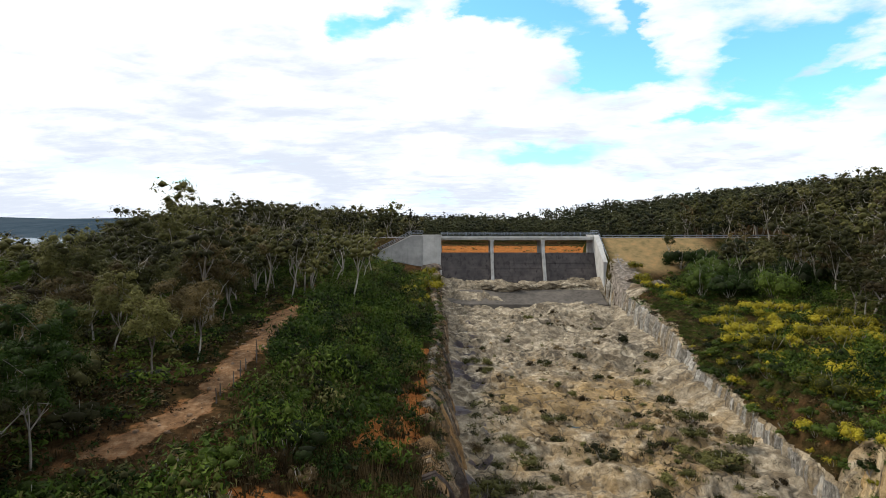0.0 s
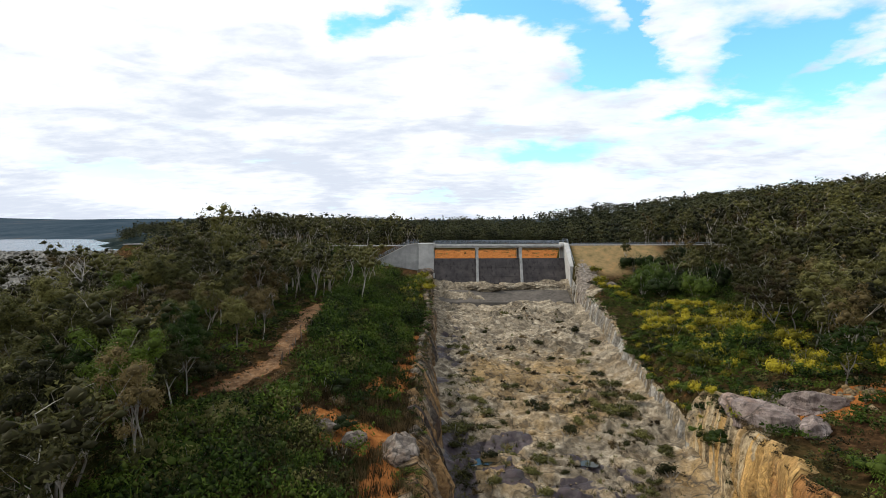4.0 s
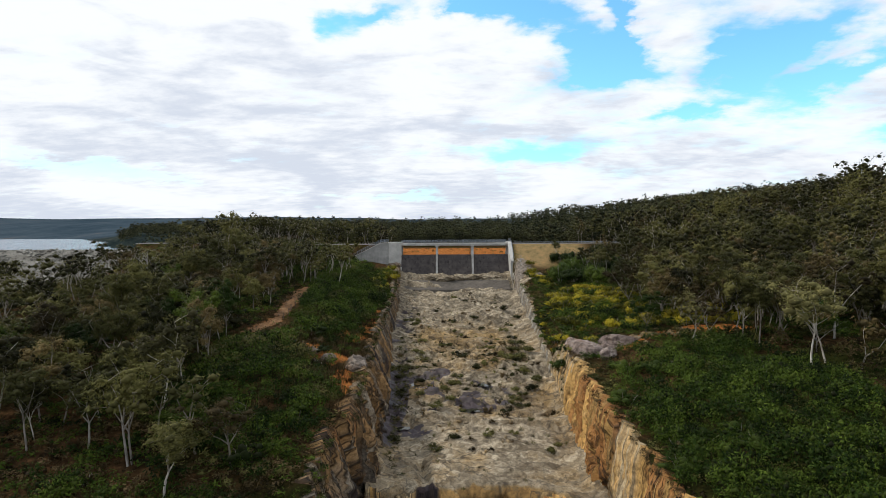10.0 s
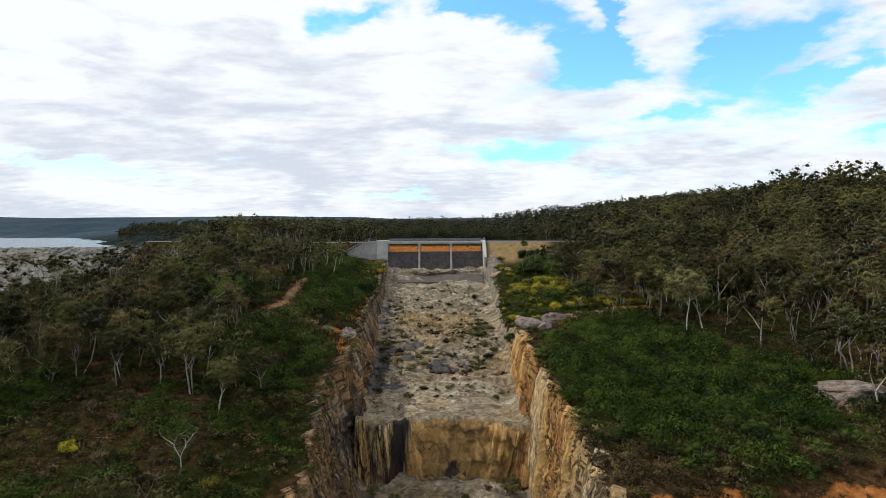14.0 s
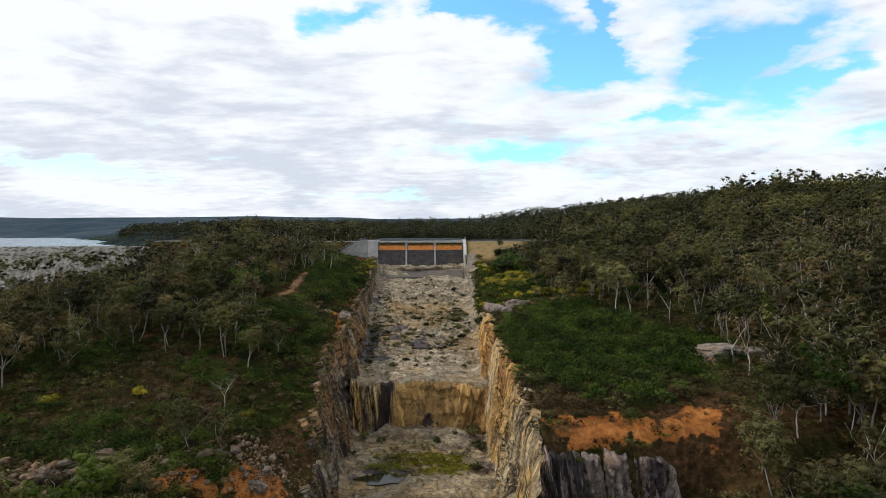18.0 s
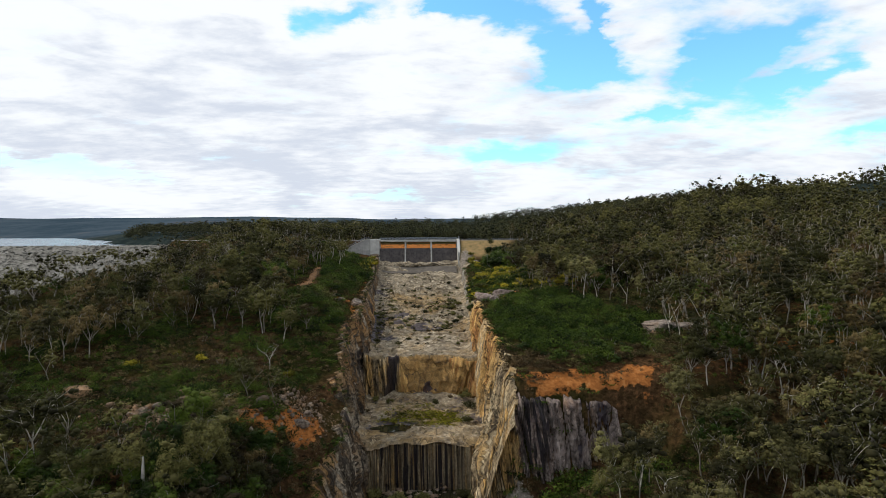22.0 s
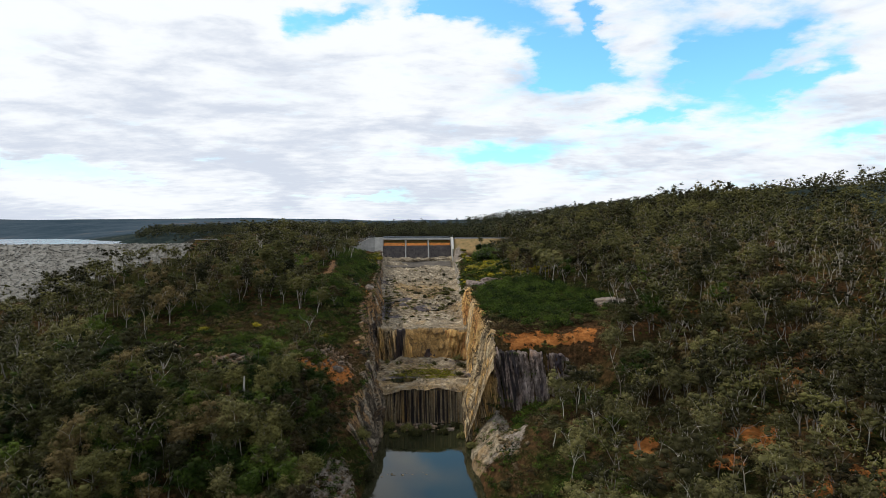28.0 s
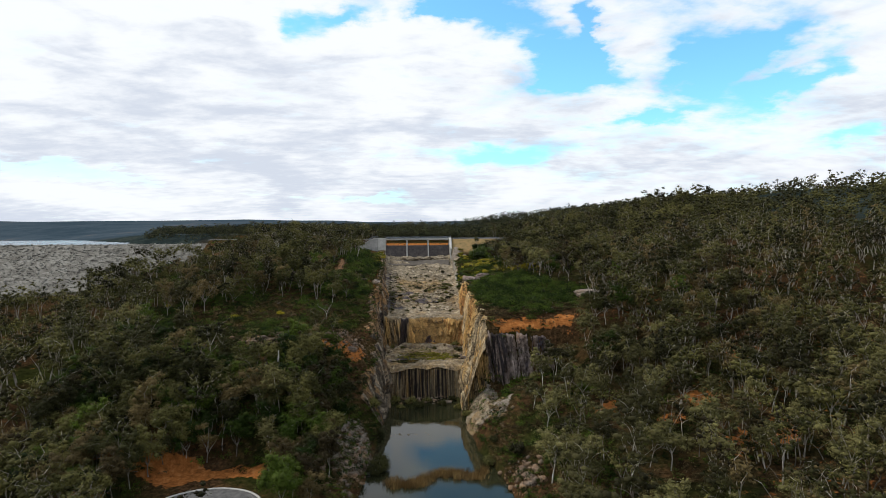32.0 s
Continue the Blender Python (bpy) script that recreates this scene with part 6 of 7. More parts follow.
def near_band(x, y):
    return off_channel(x, y, 0.6) * open_ground(x, y) * (1 - 0.8 * np.maximum(spot(x, y, -20, -161.5, 7, 5), 0.6 * spot(x, y, -40, -168, 12, 3.5)))


lush = [(None, shrub(410 + i, r, h, int(n * 1.6), 0.11, 9, 1, 0.34)[1]) for i, (r, h, n) in enumerate(((1.4, 1.3, 100), (1.8, 1.6, 130), (1.1, 1.1, 72)))]
thick = [(None, shrub(460 + i, r, h, n, 0.16, 8, 1)[1]) for i, (r, h, n) in enumerate(((1.6, 2.2, 120), (2.0, 2.8, 150), (1.3, 1.8, 96)))]
mass("green_scrub", "dense low green wattle scrub", scatter_fast(13000, -50, 62, -165, -10, lambda x, y: near_band(x, y) * np.minimum(1, 1.3 * thicket(x, y))), lush, GREEN, 0.45, 1.75, category="scrub", flat=1.35)
mass("strip_scrub", "low olive scrub on the bank before the embankment", scatter_fast(1500, -140, -68, -140, -20, lambda x, y: open_ground(x, y) * 0.95), thick, GUM, 0.55, 1.15, category="scrub")
mass("mixed_scrub", "olive and grey-green scrub among the wattle", scatter_fast(2300, -50, -16, -140, -14, lambda x, y: near_band(x, y) * np.minimum(1, 1.2 * thicket(x, y)) * smooth(0.42, 0.55, fbm(x * 0.12, y * 0.12, 27))), lush, GUM, 0.6, 1.6, category="scrub", flat=1.3)
mass("heath_bushes", "dark green bushes in drifts over the heath", scatter_fast(1500, -84, -20, -174, -132, lambda x, y: near_band(x, y) * smooth(0.47, 0.56, fbm(x * 0.09, y * 0.16, 28))), lush, GREEN, 0.6, 1.5, category="scrub", flat=1.2)
mass("heath_thicket", "rounded deep green bushes in drifts over the heath", scatter_fast(300, -84, -21, -174, -126, lambda x, y: near_band(x, y) * smooth(0.48, 0.55, fbm(x * 0.07, y * 0.14, 28))), thick, GREEN, 0.55, 1.1, category="scrub", flat=1.1)
mass("heath_tussock", "brown and olive tussock over the heath", scatter_fast(1500, -84, -18, -176, -130, near_band), small, HEATH, 0.7, 1.5, category="scrub")
mass("soil_scrub", "low heath breaking the open orange soil", scatter_fast(150, -33, -14, -172, -158, lambda x, y: off_channel(x, y, 0.3) * 0.7), small, HEATH, 0.5, 1.2, category="scrub")
mass("heath_scrub", "low brown and olive heath between the trees", scatter_fast(2400, -85, 85, -235, -10, lambda x, y: near_band(x, y) * (1 - 0.9 * thicket(x, y))), small, HEATH, 0.7, 1.5, category="scrub")
mass("olive_scrub", "olive understorey scrub under the trees", scatter_fast(2200, -85, 85, -235, -10, lambda x, y: near_band(x, y) * (1 - 0.8 * thicket(x, y))), small, GUM, 0.8, 1.7, category="scrub")
mass("dark_scrub", "dark green understorey scrub", scatter_fast(1900, -85, 85, -235, -10, lambda x, y: near_band(x, y) * (1 - 0.8 * thicket(x, y)) * (1 - 0.7 * heath(x, y))), small, GREEN, 0.9, 1.9, category="scrub")
mass("dry_sedge", "straw-coloured sedge tufts", scatter_fast(900, -60, 60, -180, -20, lambda x, y: off_channel(x, y, 0.2) * (0.25 + 0.75 * bare_soil(x, y)) * (1 - thicket(x, y))), tufts, HEATH, 0.7, 1.4, category="grass")
fill = [(None, shrub(450 + i, r, h, n, 0.15, 5, 1)[1]) for i, (r, h, n) in enumerate(((1.1, 1.2, 50), (1.5, 1.6, 70), (0.9, 0.9, 40)))]
mass("bank_scrub", "dark mixed scrub covering the bank between the trees", scatter_fast(2200, -62, -17, -172, -50, lambda x, y: near_band(x, y) * (1 - 0.75 * heath(x, y))), fill, GREEN, 0.7, 1.4, category="scrub")
mass("bank_heath", "olive-brown heath covering the bank", scatter_fast(2100, -66, -17, -238, -60, lambda x, y: near_band(x, y)), fill, HEATH, 0.6, 1.2, category="scrub")
mass("spur_scrub", "olive scrub at the foot of the spur thicket", scatter_fast(1400, 17, 62, -200, -85, lambda x, y: near_band(x, y)), fill, GUM, 0.6, 1.2, category="scrub")


mass("flank_scrub", "low scrub on the bench above the cut face", scatter_fast(1100, 15, 25, -100, -26, flank_keep), fill, GREEN, 0.4, 0.8, category="scrub", zfun=flank_z)
mass("flank_heath", "dry heath on the bench above the cut face", scatter_fast(900, 15, 25, -102, -26, flank_keep), fill, HEATH, 0.4, 0.8, category="scrub", zfun=flank_z)

mass("rim_tussock", "olive and straw tussock grass along the cliff rim", scatter_fast(1500, -27, -14, -128, -60, lambda x, y: off_channel(x, y, 0.1) * (1 - 0.9 * bare_soil(x, y)) * (0.35 + 0.65 * spot(x, y, -19, -100, 6, 26))), [(None, tuft(425 + i, 0.7, h, 40)) for i, h in enumerate((0.9, 1.3, 0.7))], HEATH, 0.7, 1.4, category="grass")
dry = [proto("dry_bush", shrub(280 + i, 1.2, h, 700, 0.08, 9, 9), "grey-brown half-dead banksia bush", "shrub", "dry banksias", DEADWOOD, HEATH, "stem", "foliage") for i, h in enumerate((1.9, 1.5))]
place(dry, [(-26.2, -106.5), (-27.8, -107.6), (-24.6, -107.2), (-29.5, -104), (-23.2, -101.5), (-33.5, -108), (-20.8, -112), (-45, -140), (-38, -150), (-52, -147), (-31, -156), (-47, -158), (-36, -139), (38, -157), (31, -154.5), (46, -156)], 0.8, 1.3)
edge = [(x, y) for x, y in zip(rng.uniform(-42, -26, 900), rng.uniform(-106, -62, 900)) if 1.0 < near_line(np.array([x]), np.array([y]), TRAIL)[0] < 3.6]
mass("trail_heath", "low brown heath fringing the trail", edge, small, HEATH, 0.3, 0.7, category="scrub")
grey = proto("grey_bush", shrub(285, 1.7, 1.1, 1100, 0.07, 10, 6), "pale grey-green saltbush beside the trail", "shrub", "", DEADWOOD, mat_leaf("saltbush_leaves", (0.06, 0.07, 0.05), (0.16, 0.17, 0.12), (0.3, 0.31, 0.24)), "stem", "foliage")
grey.matrix_basis = turned(-37.2, -92.5, height(-37.2, -92.5) - 0.1, 0.3, 1.0)
for k in range(11):
    x, y = -30.2 + 0.9 * k / 10 - 1.2 * (k / 10) ** 2 + 0.25 * math.sin(k * 2.7), -84 - 12.5 * k / 10
    stake = thing("fence_stake", "thin dark wooden stake beside the trail", "stake", "trail stakes", at=(x, y, height(x, y)))
    part_np("stake", *tube_np([(0, 0, -0.3), (0.02 * math.sin(k), 0.02, 0.5), (0.05 * math.sin(k), 0.03 * math.cos(k), 1.0 + 0.25 * math.sin(k * 1.9))], [0.05, 0.045, 0.035], 5), DARKWOOD, stake)
rim_y = rng.uniform(-168, -16, 900)
rim_pts = [(float(rim_left(y)[0]) + rng.uniform(-1.6, 0.5), y) for y in rim_y]
mass("rim_scrub", "dry scrub and sedge hanging over the cliff rim", rim_pts[:520], fill, HEATH, 0.35, 0.75, category="scrub", zfun=lambda x, y: rim_left(y)[1] - 0.1)
mass("rim_green", "green scrub along the cliff rim", rim_pts[520:], fill, GREEN, 0.35, 0.75, category="scrub", zfun=lambda x, y: rim_left(y)[1] - 0.1)
rim_y = rng.uniform(-160, -98, 260)
mass("rim_heath", "dry heath along the cliff rim", [(float(rim_right(y)[0]) + rng.uniform(-0.3, 1.6), y) for y in rim_y], fill, HEATH, 0.3, 0.65, category="scrub", zfun=lambda x, y: rim_right(y)[1] - 0.1)

mass("blossom_scrub", "dark green scrub between the flowering wattles", scatter_fast(1900, 19, 70, -104, -18, lambda x, y: off_channel(x, y, 0.3) * open_ground(x, y) * (1 - 0.7 * spot(x, y, 30, -97, 9, 3))), fill, GREEN, 0.7, 1.8, category="scrub")

bank_x = rng.uniform(-128, -38, 420)
mass("road_bank_scrub", "green and olive scrub on the banks of the crest road", [(x, float(road_mid(x)) + rng.choice((-1, 1)) * rng.uniform(4.6, 11)) for x in bank_x], fill, GREEN, 0.8, 1.6, category="scrub")

mass("basin_scrub", "dark bushes on the bare orange basin", scatter_fast(90, -26, 30, 16, 100, lambda x, y: smooth(14, 60, y)), fill, GUM, 0.5, 1.2, category="scrub")

mass("wing_scrub", "green scrub before the wing wall", scatter_fast(170, -66, -33, -16, -2.4, lambda x, y: 0 * x + 0.9), fill, GREEN, 0.9, 2.0, category="scrub")

mass("crest_understorey", "tall green and olive shrubs under the crest trees", scatter_fast(260, -74, -27, -50, -7, lambda x, y: open_ground(x, y) * off_channel(x, y, 6)), thick, GREEN, 0.8, 1.6, category="scrub")
mass("slope_understorey", "olive shrubs under the trees of the flowering slope", scatter_fast(330, 34, 74, -106, -20, lambda x, y: open_ground(x, y) * off_channel(x, y, 12)), thick, GUM, 0.7, 1.5, category="scrub")
mass("hill_understorey", "olive-brown shrubs under the hillside trees", scatter_fast(520, 44, 118, -244, -96, woods_keep), thick, HEATH, 0.6, 1.3, category="scrub")
mass("bank_understorey", "olive shrubs under the left bank trees", scatter_fast(330, -80, -24, -128, -46, woods_keep), thick, GUM, 0.6, 1.3, category="scrub")
mass("low_understorey", "dark green shrubs between the lower bank trees", scatter_fast(300, -74, -14, -228, -184, bank_keep), thick, GREEN, 0.7, 1.5, category="scrub")

# plants on the bedrock floor
def bed_z(x, y):
    x, y = np.asarray(x, float), np.asarray(y, float)
    return np.where(-y < 123.5, floor_z(y) + bed_relief(x, y), prof(y, [(122, -31.3), (151.4, -33.3)]) + shelf_relief(x, y))


def bed_at(x, y):
    return float(bed_z(np.array([float(x)]), np.array([float(y)]))[0])


mass("moss_grass", "yellow-green moss and sedge on the wet shelf", scatter_fast(3600, -9, 13, -149, -129, lambda x, y: np.maximum.reduce([spot(x, y, 3, -138.5, 9, 2.6), spot(x, y, -4, -141.3, 5, 1.6), spot(x, y, 6, -142.5, 6, 1.5), 0.15 * spot(x, y, 2, -139, 11, 8)])), small, MOSS, 0.6, 1.15, category="grass", zfun=bed_z, flat=0.4)
olive = [proto("rock_bush", shrub(230 + i, r, h, n, 0.11, 7), "small olive bush rooted in a rock joint", "shrub", "bushes on the rock floor", DEADWOOD, m, "stem", "foliage")
         for i, (r, h, n, m) in enumerate(((1.2, 1.2, 420, GUM), (0.8, 0.9, 260, HEATH), (1.5, 1.3, 520, GUM)))]
floor_keep = lambda x, y: np.maximum.reduce([0.9 * spot(x, y, 9, -76, 6, 18), 0.6 * spot(x, y, -9, -88, 5, 20), 0.6 * spot(x, y, 2, -95, 9, 8), 0.12 + 0 * x])
place([copy_thing(p, Matrix()) for p in olive], [(11.3, -44.6), (-10.8, -55), (15.2, -48), (12, -94), (6.6, -82), (-0.5, -79), (13, -77), (7, -100), (-2, -91.5), (2, -87), (12.4, -103.5), (10.5, -80), (11.5, -86), (13.2, -72), (12, -69), (10, -73), (14, -83), (13, -90), (8.5, -88), (-12.4, -76), (-12, -84), (-9, -128), (13, -127), (11.5, -129), (-11, -152), (8, -128.5), (-6, -132), (5, -131), (-11, -136), (12.5, -134), (10.5, -143)], 0.9, 1.7, bed_at)
place(olive, scatter(150, -13, 14, -118, -22, floor_keep, 1.3), 0.5, 1.25, bed_at)
mass("joint_heath", "low dark heath in the rock joints", scatter_fast(900, -13, 14, -118, -24, lambda x, y: floor_keep(x, y) * smooth(0.5, 0.62, fbm(x * 0.25, y * 0.6, 57))), small, HEATH, 0.35, 0.8, category="scrub", zfun=bed_z)
mass("foot_scrub", "dark scrub along the shaded foot of the cut", scatter_fast(320, -13.2, -8.6, -121, -66, lambda x, y: smooth(-8.6, -11.5, x)), fill, GUM, 0.4, 0.85, category="scrub", zfun=bed_z)
mass("joint_grass", "sparse grass tufts in the rock joints", scatter_fast(3000, -14, 15, -150, -18, floor_keep), tufts, GUM, 0.4, 0.9, category="grass", zfun=bed_z)

# scrub on the slopes that fall to the pool
wet_slope = lambda x, y: (1 - 0.8 * spot(x, y, 16, -177, 5, 10)) * (ground_z(x, y) > -41.0) * (np.abs(x) > 9.5) * (1 - 0.85 * bare_soil(x, y)) * (np.hypot(x + 37, y + 224) > 12)
mass("slope_scrub", "dark green scrub on the slopes above the pool", scatter_fast(1500, -36, 36, -228, -163, wet_slope), fill, GREEN, 0.8, 1.6, category="scrub")
mass("slope_heath", "brown heath on the slopes above the pool", scatter_fast(1300, -36, 36, -228, -163, wet_slope), fill, HEATH, 0.7, 1.4, category="scrub")

mass("spur_edge_heath", "grey-green heath thinning out over the orange soil", scatter_fast(1100, 17, 52, -164, -148, lambda x, y: off_channel(x, y, 0.4) * smooth(-164.5, -157, y) * smooth(0.36, 0.56, fbm(x * 0.3, y * 0.3, 58))), fill, HEATH, 0.6, 1.3, category="scrub")
mass("spur_tail", "low grey-green heath trailing off the spur thicket", scatter_fast(900, 30, 58, -158, -134, lambda x, y: open_ground(x, y) * (1 - 0.8 * thicket(x, y))), lush, GUM, 0.35, 0.85, category="scrub")
mass("spur_foot_scrub", "brown and green scrub below the dark rock face", scatter_fast(420, 22, 52, -188, -169.5, lambda x, y: 0 * x + 0.9), fill, HEATH, 0.7, 1.3, category="scrub")
mass("spur_foot_green", "deep green bushes below the dark rock face", scatter_fast(260, 24, 48, -188, -168.5, lambda x, y: spot(x, y, 32, -176, 14, 9)), fill, GREEN, 1.0, 1.9, category="scrub")

mass("face_foot_bushes", "tall deep green bushes against the foot of the dark rock face", scatter_fast(46, 21, 41, -174, -170, lambda x, y: 0 * x + 0.9), thick, GREEN, 1.1, 1.9, category="scrub")

# reeds and bushes at the pool
reed_kinds = [(None, tuft(440 + i, 0.9, 1.5, 60)) for i in range(3)]
reed_x = rng.uniform(-8, 12, 130)
reeds = [(x, -210.5 + 0.22 * (x + 5) + 1.6 * math.sin(x * 0.5) + rng.normal() * 0.9) for x in reed_x]
mass("reed_bed", "band of dry orange reeds standing in the pool", reeds, reed_kinds, REED, 0.7, 1.2, category="reeds", zfun=lambda x, y: 0 * x - 41.7)
place([proto("pool_bush", shrub(240 + i, 2.4, 3.0, 1500, 0.17, 10), "rounded green willow-like bush at the pool edge", "shrub", "pool-side bushes", DEADWOOD, GUM, "stem", "foliage") for i in range(2)],
      [(-10.4, -206), (-11, -186), (11, -161), (12, -172), (15, -197), (-13, -176), (13.5, -203), (-9.5, -160), (-7.5, -157.5), (-3.5, -159.5), (1.5, -158.5), (5.5, -162), (8.8, -157.5), (-6, -163.5), (-1, -163), (9.5, -165)], 0.55, 1.05, lambda x, y: max(height(x, y), -41.8))
willow = proto("pool_bush", shrub(244, 3.0, 3.8, 2400, 0.15, 14, 8), "broad grey-green willow bush leaning over the pool", "shrub", "pool-side bushes", DEADWOOD, GUM, "stem", "foliage")
willow.matrix_basis = turned(-9.2, -203.5, -41.9, 0.6, 1.0)

# ---- boulders and rubble ----


def boulder(seed, sx, sy, sz):
    """A jointed block: a sphere cut by flat planes and roughened."""
    rng = np.random.default_rng(seed)
    bm = bmesh.new()
    bmesh.ops.create_icosphere(bm, subdivisions=4, radius=1.0)
    planes = [(Vector(rng.normal(size=3)).normalized(), rng.uniform(0.55, 0.85)) for _ in range(9)]
    for v in bm.verts:
        p = v.co.copy()
        for nrm, d in planes:
            h = p.dot(nrm)
            if h > d:
                p -= nrm * (h - d) * 0.92
        p += p.normalized() * (noise.fractal(v.co * 2.2 + Vector((seed, 0, 0)), 1.0, 2.0, 5) * 0.13)
        v.co = Vector((p.x * sx, p.y * sy, p.z * sz))
    for f in bm.faces:
        f.smooth = False
    return bm


def attr_zero(ob, warm=0.0):
    n = len(ob.data.vertices)
    set_attr(ob.data, "warm", np.full(n, warm)), set_attr(ob.data, "wet", np.zeros(n))


def lone_rock(name, label, seed, x, y, sx, sy, sz, turn=0.0, sink=0.35, warm=0.0, z=None, mat=RUBBLE):
    me = bpy.data.meshes.new(name)
    bm = boulder(seed, sx, sy, sz)
    bm.to_mesh(me)
    bm.free()
    me.materials.append(mat)
    ob = thing(name, label, "boulder", data=me)
    attr_zero(ob, warm)
    ob.matrix_basis = pose(x, y, (height(x, y) if z is None else z) + sz * (1 - 2 * sink), 0, 0, turn)


lone_rock("rim_boulder", "large pale layered boulder on the channel rim", 1, 19.8, -96.6, 5.2, 2.8, 2.2, -62, 0.4, 0.0, -12.6, PINKROCK)
lone_rock("rim_boulder", "grey layered rock ledge on the channel rim", 15, 25.5, -97.5, 3.6, 2.0, 1.5, -12, 0.42, mat=PINKROCK)
lone_rock("boulder", "pale split boulder on the rim", 2, 22.5, -102.2, 1.9, 1.4, 1.2, 40, 0.35, mat=PINKROCK)
lone_rock("boulder", "pinkish bare boulder among heath", 3, -59, -160.7, 2.6, 1.8, 1.3, 10, 0.35, 0.6)
lone_rock("rock_outcrop", "pale weathered outcrop among trees", 4, 51.5, -144.5, 4.6, 2.6, 1.5, -10)
lone_rock("rock_outcrop", "low grey outcrop beside trees", 5, 56.5, -146.5, 2.6, 1.8, 1.0, 30)
lone_rock("boulder", "white-grey rock at the orange rim", 6, -16.6, -107, 1.7, 2.6, 1.7, 10, 0.35)
lone_rock("boulder", "grey rock in orange soil", 7, -20.5, -107.5, 1.4, 1.0, 0.9, 60)
lone_rock("boulder", "grey rock in orange soil", 8, -23.2, -107, 1.2, 0.9, 0.7, 0)
lone_rock("boulder", "large grey rock at the foot of the wing wall", 10, -20, -5.5, 2.4, 1.6, 1.2, 10, 0.3, 0.1)
lone_rock("boulder", "pale rock beside the training wall", 11, 22.5, -17, 2.2, 2.6, 1.3, 30, 0.3)
lone_rock("boulder", "pale rock beside the training wall", 12, 24.5, -23, 2.4, 2.0, 1.1, 70, 0.3)
lone_rock("boulder", "dark rock ledge among trees", 13, -46, -108, 2.4, 1.4, 0.9, 5)
lone_rock("boulder", "flat pale stone below the rock step", 14, 7.0, -160, 1.7, 0.9, 0.5, 5, 0.3, 0, -41.7)

# bedrock knobs over the apron at the weir's toe
for k in range(17):
    x = -9.5 + 1.45 * k + 0.8 * math.sin(k * 2.1)
    y = -5.9 - 1.6 * abs(math.sin(k * 1.3)) - 3.2 * math.exp(-((x + 2) / 4.5) ** 2) * (k % 2)
    lone_rock("bedrock_knob", "pale jointed bedrock knob at the toe of the weir", 50 + k % 6, x, y, 1.9 + 0.7 * (k % 3), 1.3 + 0.4 * (k % 2), 0.75 + 0.25 * (k % 3), 15 * math.sin(k), 0.4, 0.0, float(prof(y, [(4, -6.6), (9, -7.8), (16, -10.2)])), ROCK)

# rock ledges of the left slope
for k in range(16):
    x, y = -46 + 1.8 * k + 2 * math.sin(k * 2.3), -168.5 + 0.4 * k + 2.0 * math.sin(k * 1.7)
    lone_rock("boulder", "pinkish-grey angular rock on the stony slope", 30 + k % 5, x, y, 0.7 + 0.5 * (k % 3), 0.6 + 0.3 * (k % 2), 0.5 + 0.2 * (k % 3), 37 * k, 0.3, 0.2)

rng = np.random.default_rng(21)


def rubble(name, label, n, cx, cy, rx, ry, lo, hi, mat, zfun=ground_z):
    px, py = cx + rx * 0.5 * rng.normal(size=n), cy + ry * 0.5 * rng.normal(size=n)
    size = lo + (hi - lo) * rng.random(n) ** 3
    V, F = rocks_np(px, py, zfun(px, py) + size * 0.15, size, rng)
    ob = thing(name, label, "rubble", kind="stuff", data=mesh_np(name, V, F, mat))
    attr_zero(ob, 0.4)


rubble("loose_stones", "grey and pinkish stones scattered over the slope", 300, -20, -161, 7, 5, 0.08, 0.5, RUBBLE)
rubble("loose_stones", "pinkish-grey stones along the lower slope", 620, -38, -168, 18, 5, 0.1, 0.75, RUBBLE)
rubble("loose_stones", "pale rubble beside the pool", 420, -15.5, -208, 5, 12, 0.1, 0.8, RUBBLE)
rubble("loose_stones", "pale rubble beside the pool", 220, 18.5, -213, 4, 6, 0.15, 0.9, RUBBLE)
ys, xs = np.arange(-196, -164, 0.3), np.arange(9.5, 22.5, 0.25)
Y, X = np.meshgrid(ys, xs, indexing="ij")
mid = 13.6 + 0.04 * (Y + 178)
rise = spot(X + 2 * (fbm(X * 0.4, Y * 0.3, 97) - 0.5), Y, mid, -178, 4.4, 14)
Z = ground_z(X, Y) - 0.6 + rise * (0.35 + terrace(1.5 * fbm(X * 0.35, Y * 0.3, 98, 5), 0.4) + 0.4 * rock_relief(X, Y))
me = mesh_np("pool_ledge", np.stack([X.ravel(), Y.ravel(), Z.ravel()], 1), grid_faces(len(ys), len(xs)), PALESTONE)
set_attr(me, "warm", 0.35 * fbm(X * 0.3, Y * 0.3, 99)), set_attr(me, "wet", 0 * X)
thing("pool_ledge", "pale broken rock slope falling to the pool", "rock", kind="structure", data=me)
rubble("loose_stones", "rock debris below the cliff", 200, 16.0, -181, 4, 12, 0.1, 0.7, PALESTONE)
rubble("loose_stones", "stones on the channel floor", 700, 0, -75, 13, 48, 0.08, 0.5, ROCK, bed_z)
rubble("loose_stones", "stones on the rock shelf", 220, 1, -138, 11, 11, 0.06, 0.4, ROCK, bed_z)
rubble("loose_stones", "fallen stones at the edge of the pool", 170, 0, -157, 11, 4, 0.15, 0.8, RUBBLE, lambda x, y: 0 * x - 41.75)
rubble("loose_stones", "row of stones breaking the pool surface", 60, -3, -184.5, 5, 0.8, 0.1, 0.4, ROCK, lambda x, y: 0 * x - 41.75)
rubble("loose_stones", "pale stones spilling from the outcrop", 260, 53, -145.5, 9, 4, 0.15, 0.9, RUBBLE)
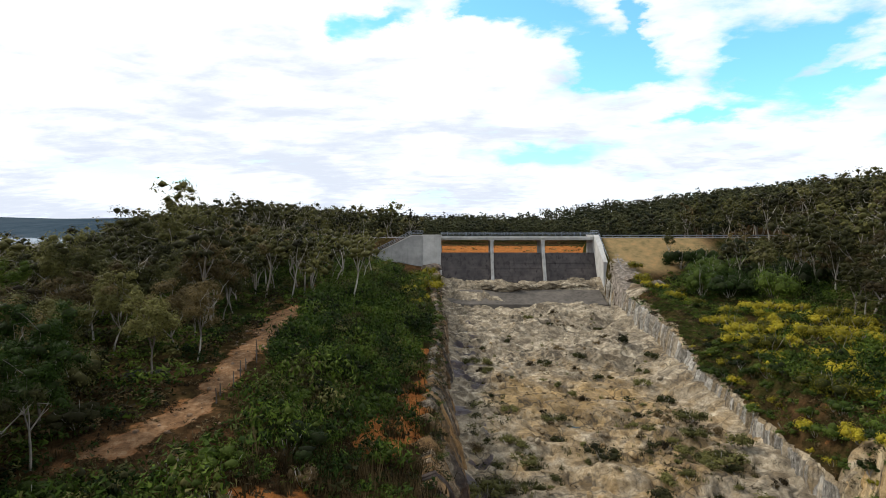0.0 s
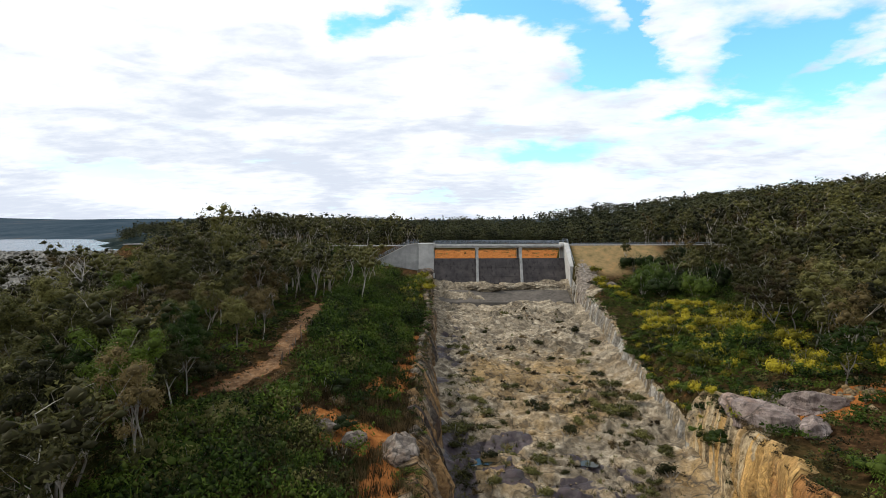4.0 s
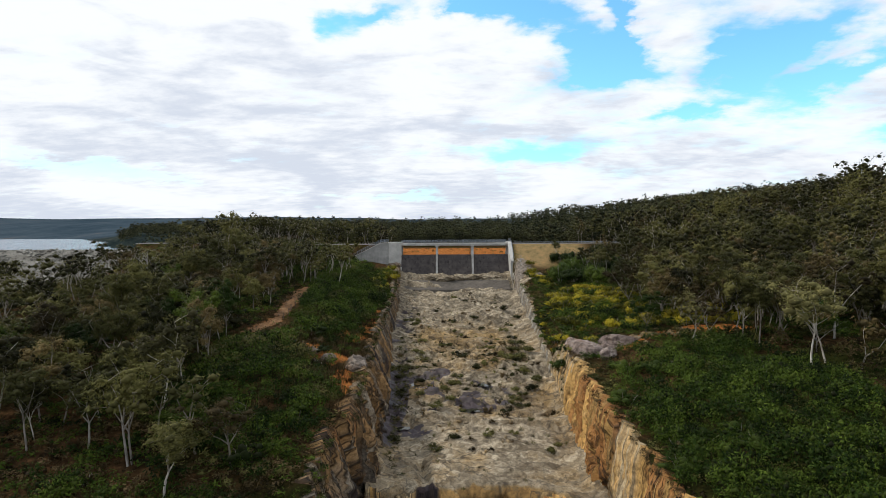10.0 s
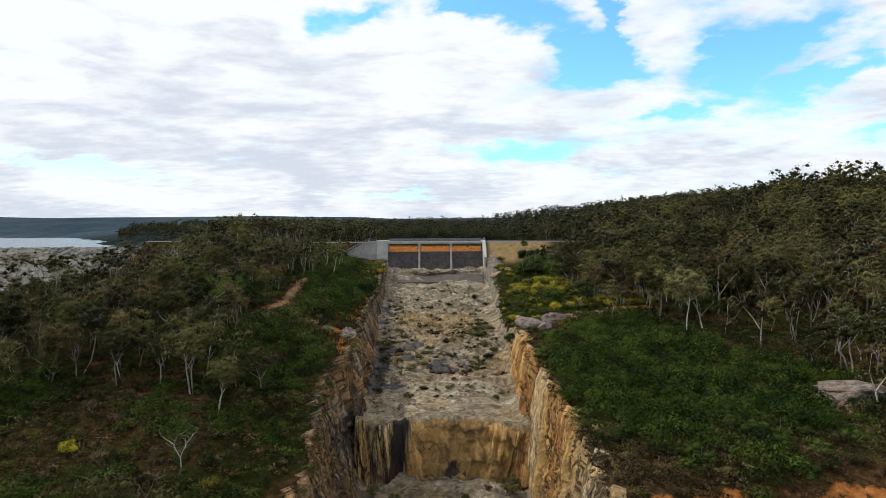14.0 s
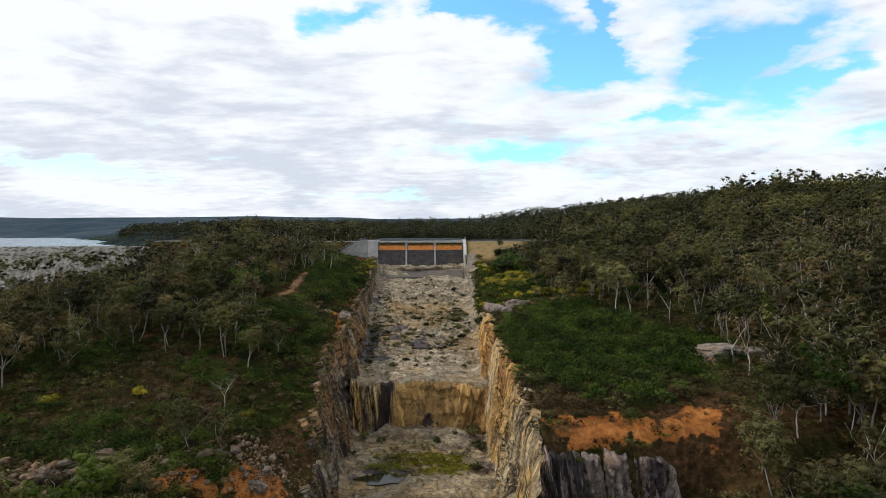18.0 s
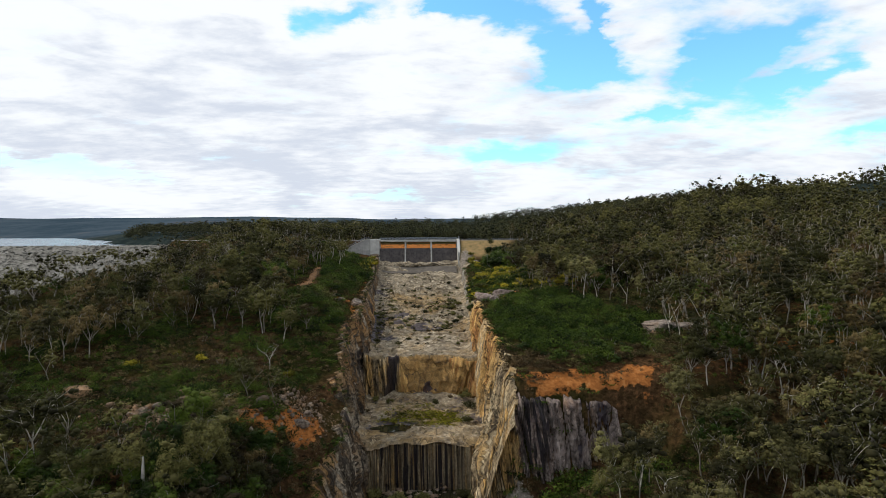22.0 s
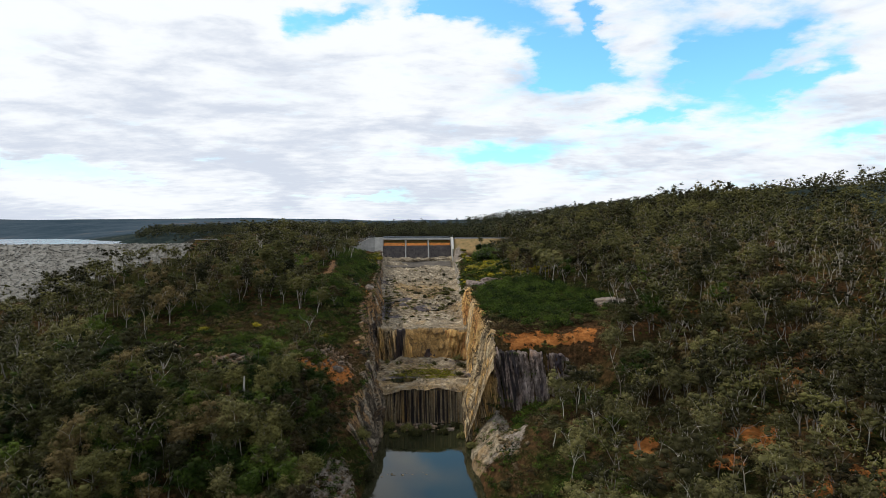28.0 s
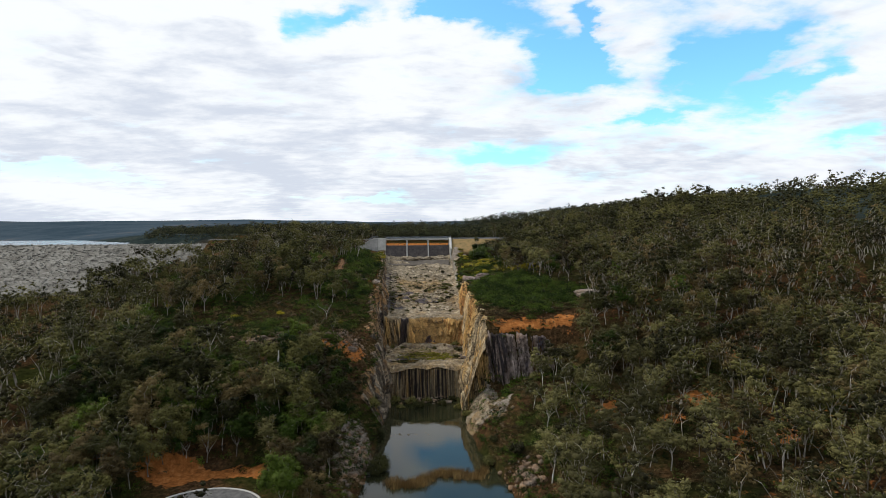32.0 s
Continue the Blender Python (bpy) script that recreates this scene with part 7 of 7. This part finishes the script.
rubble("loose_stones", "small pale stones on the trail", 160, -32, -88, 3.5, 22, 0.05, 0.22, RUBBLE)
rubble("loose_stones", "stones along the orange rim", 160, 30, -97, 11, 4, 0.1, 0.6, ROCK)

# puddles on the rock floor
for i, (x, y, r) in enumerate(((-1.6, -69.6, 0.6), (2.5, -92.6, 1.3), (-9, -92.3, 1.4), (0.3, -101.2, 1.3), (-10, -108, 1.3), (-5.0, -145.2, 3.2))):
    a = np.linspace(0, 6.283, 24, endpoint=False)
    rr = r * (0.35 + 1.2 * vnoise(np.cos(a) * 2.3 + i * 9, np.sin(a) * 2.3, 5))
    z = float(np.median(bed_z(x + rr * np.cos(a) * 1.4, y + rr * np.sin(a) * 0.7))) + 0.06
    V = np.stack([x + rr * np.cos(a) * 1.4, y + rr * np.sin(a) * 0.7, 0 * a + z], 1)
    thing("puddle", "shallow rain puddle on the bedrock", "water", kind="structure", data=mesh_np("puddle", V, np.arange(24)[None], POOL))

# turning loop by the pool
LOOPSEAL = Mat("worn_bitumen", 0.9)
LOOPSEAL.color(LOOPSEAL.ramp(LOOPSEAL.noise(1.2, 7, 0.65), (0.3, (0.05, 0.05, 0.052)), (0.7, (0.13, 0.128, 0.125)))).bump(LOOPSEAL.noise(14, 4), 0.3, 0.02)
a = np.linspace(0, 6.283, 61)
R, A = np.meshgrid(np.array([0.05, 4.0, 7.6, 8.0]), a, indexing="ij")
X, Y = -37 + R * np.cos(A) * 1.15, -226 + R * np.sin(A) * 0.95
me = mesh_np("turning_circle", np.stack([X.ravel(), Y.ravel(), 0 * X.ravel() - 38.12], 1), grid_faces(4, 61), LOOPSEAL.m)
thing("turning_circle", "grey sealed turning circle with a pale kerb", "road", kind="structure", data=me)
bits = []
for k in range(60):
    P = [(-37 + r * math.cos(t) * 1.15, -226 + r * math.sin(t) * 0.95, h) for r in (8.0, 8.3) for t in (a[k], a[k + 1]) for h in (-38.3, -37.98)]
    bits.append((np.array(P), np.array([(0, 1, 3, 2), (4, 6, 7, 5), (1, 5, 7, 3)])))
V, F = join_np(bits)
thing("kerb", "pale concrete kerb round the turning circle", "kerb", kind="structure", data=mesh_np("kerb", V, F, PALECONC))
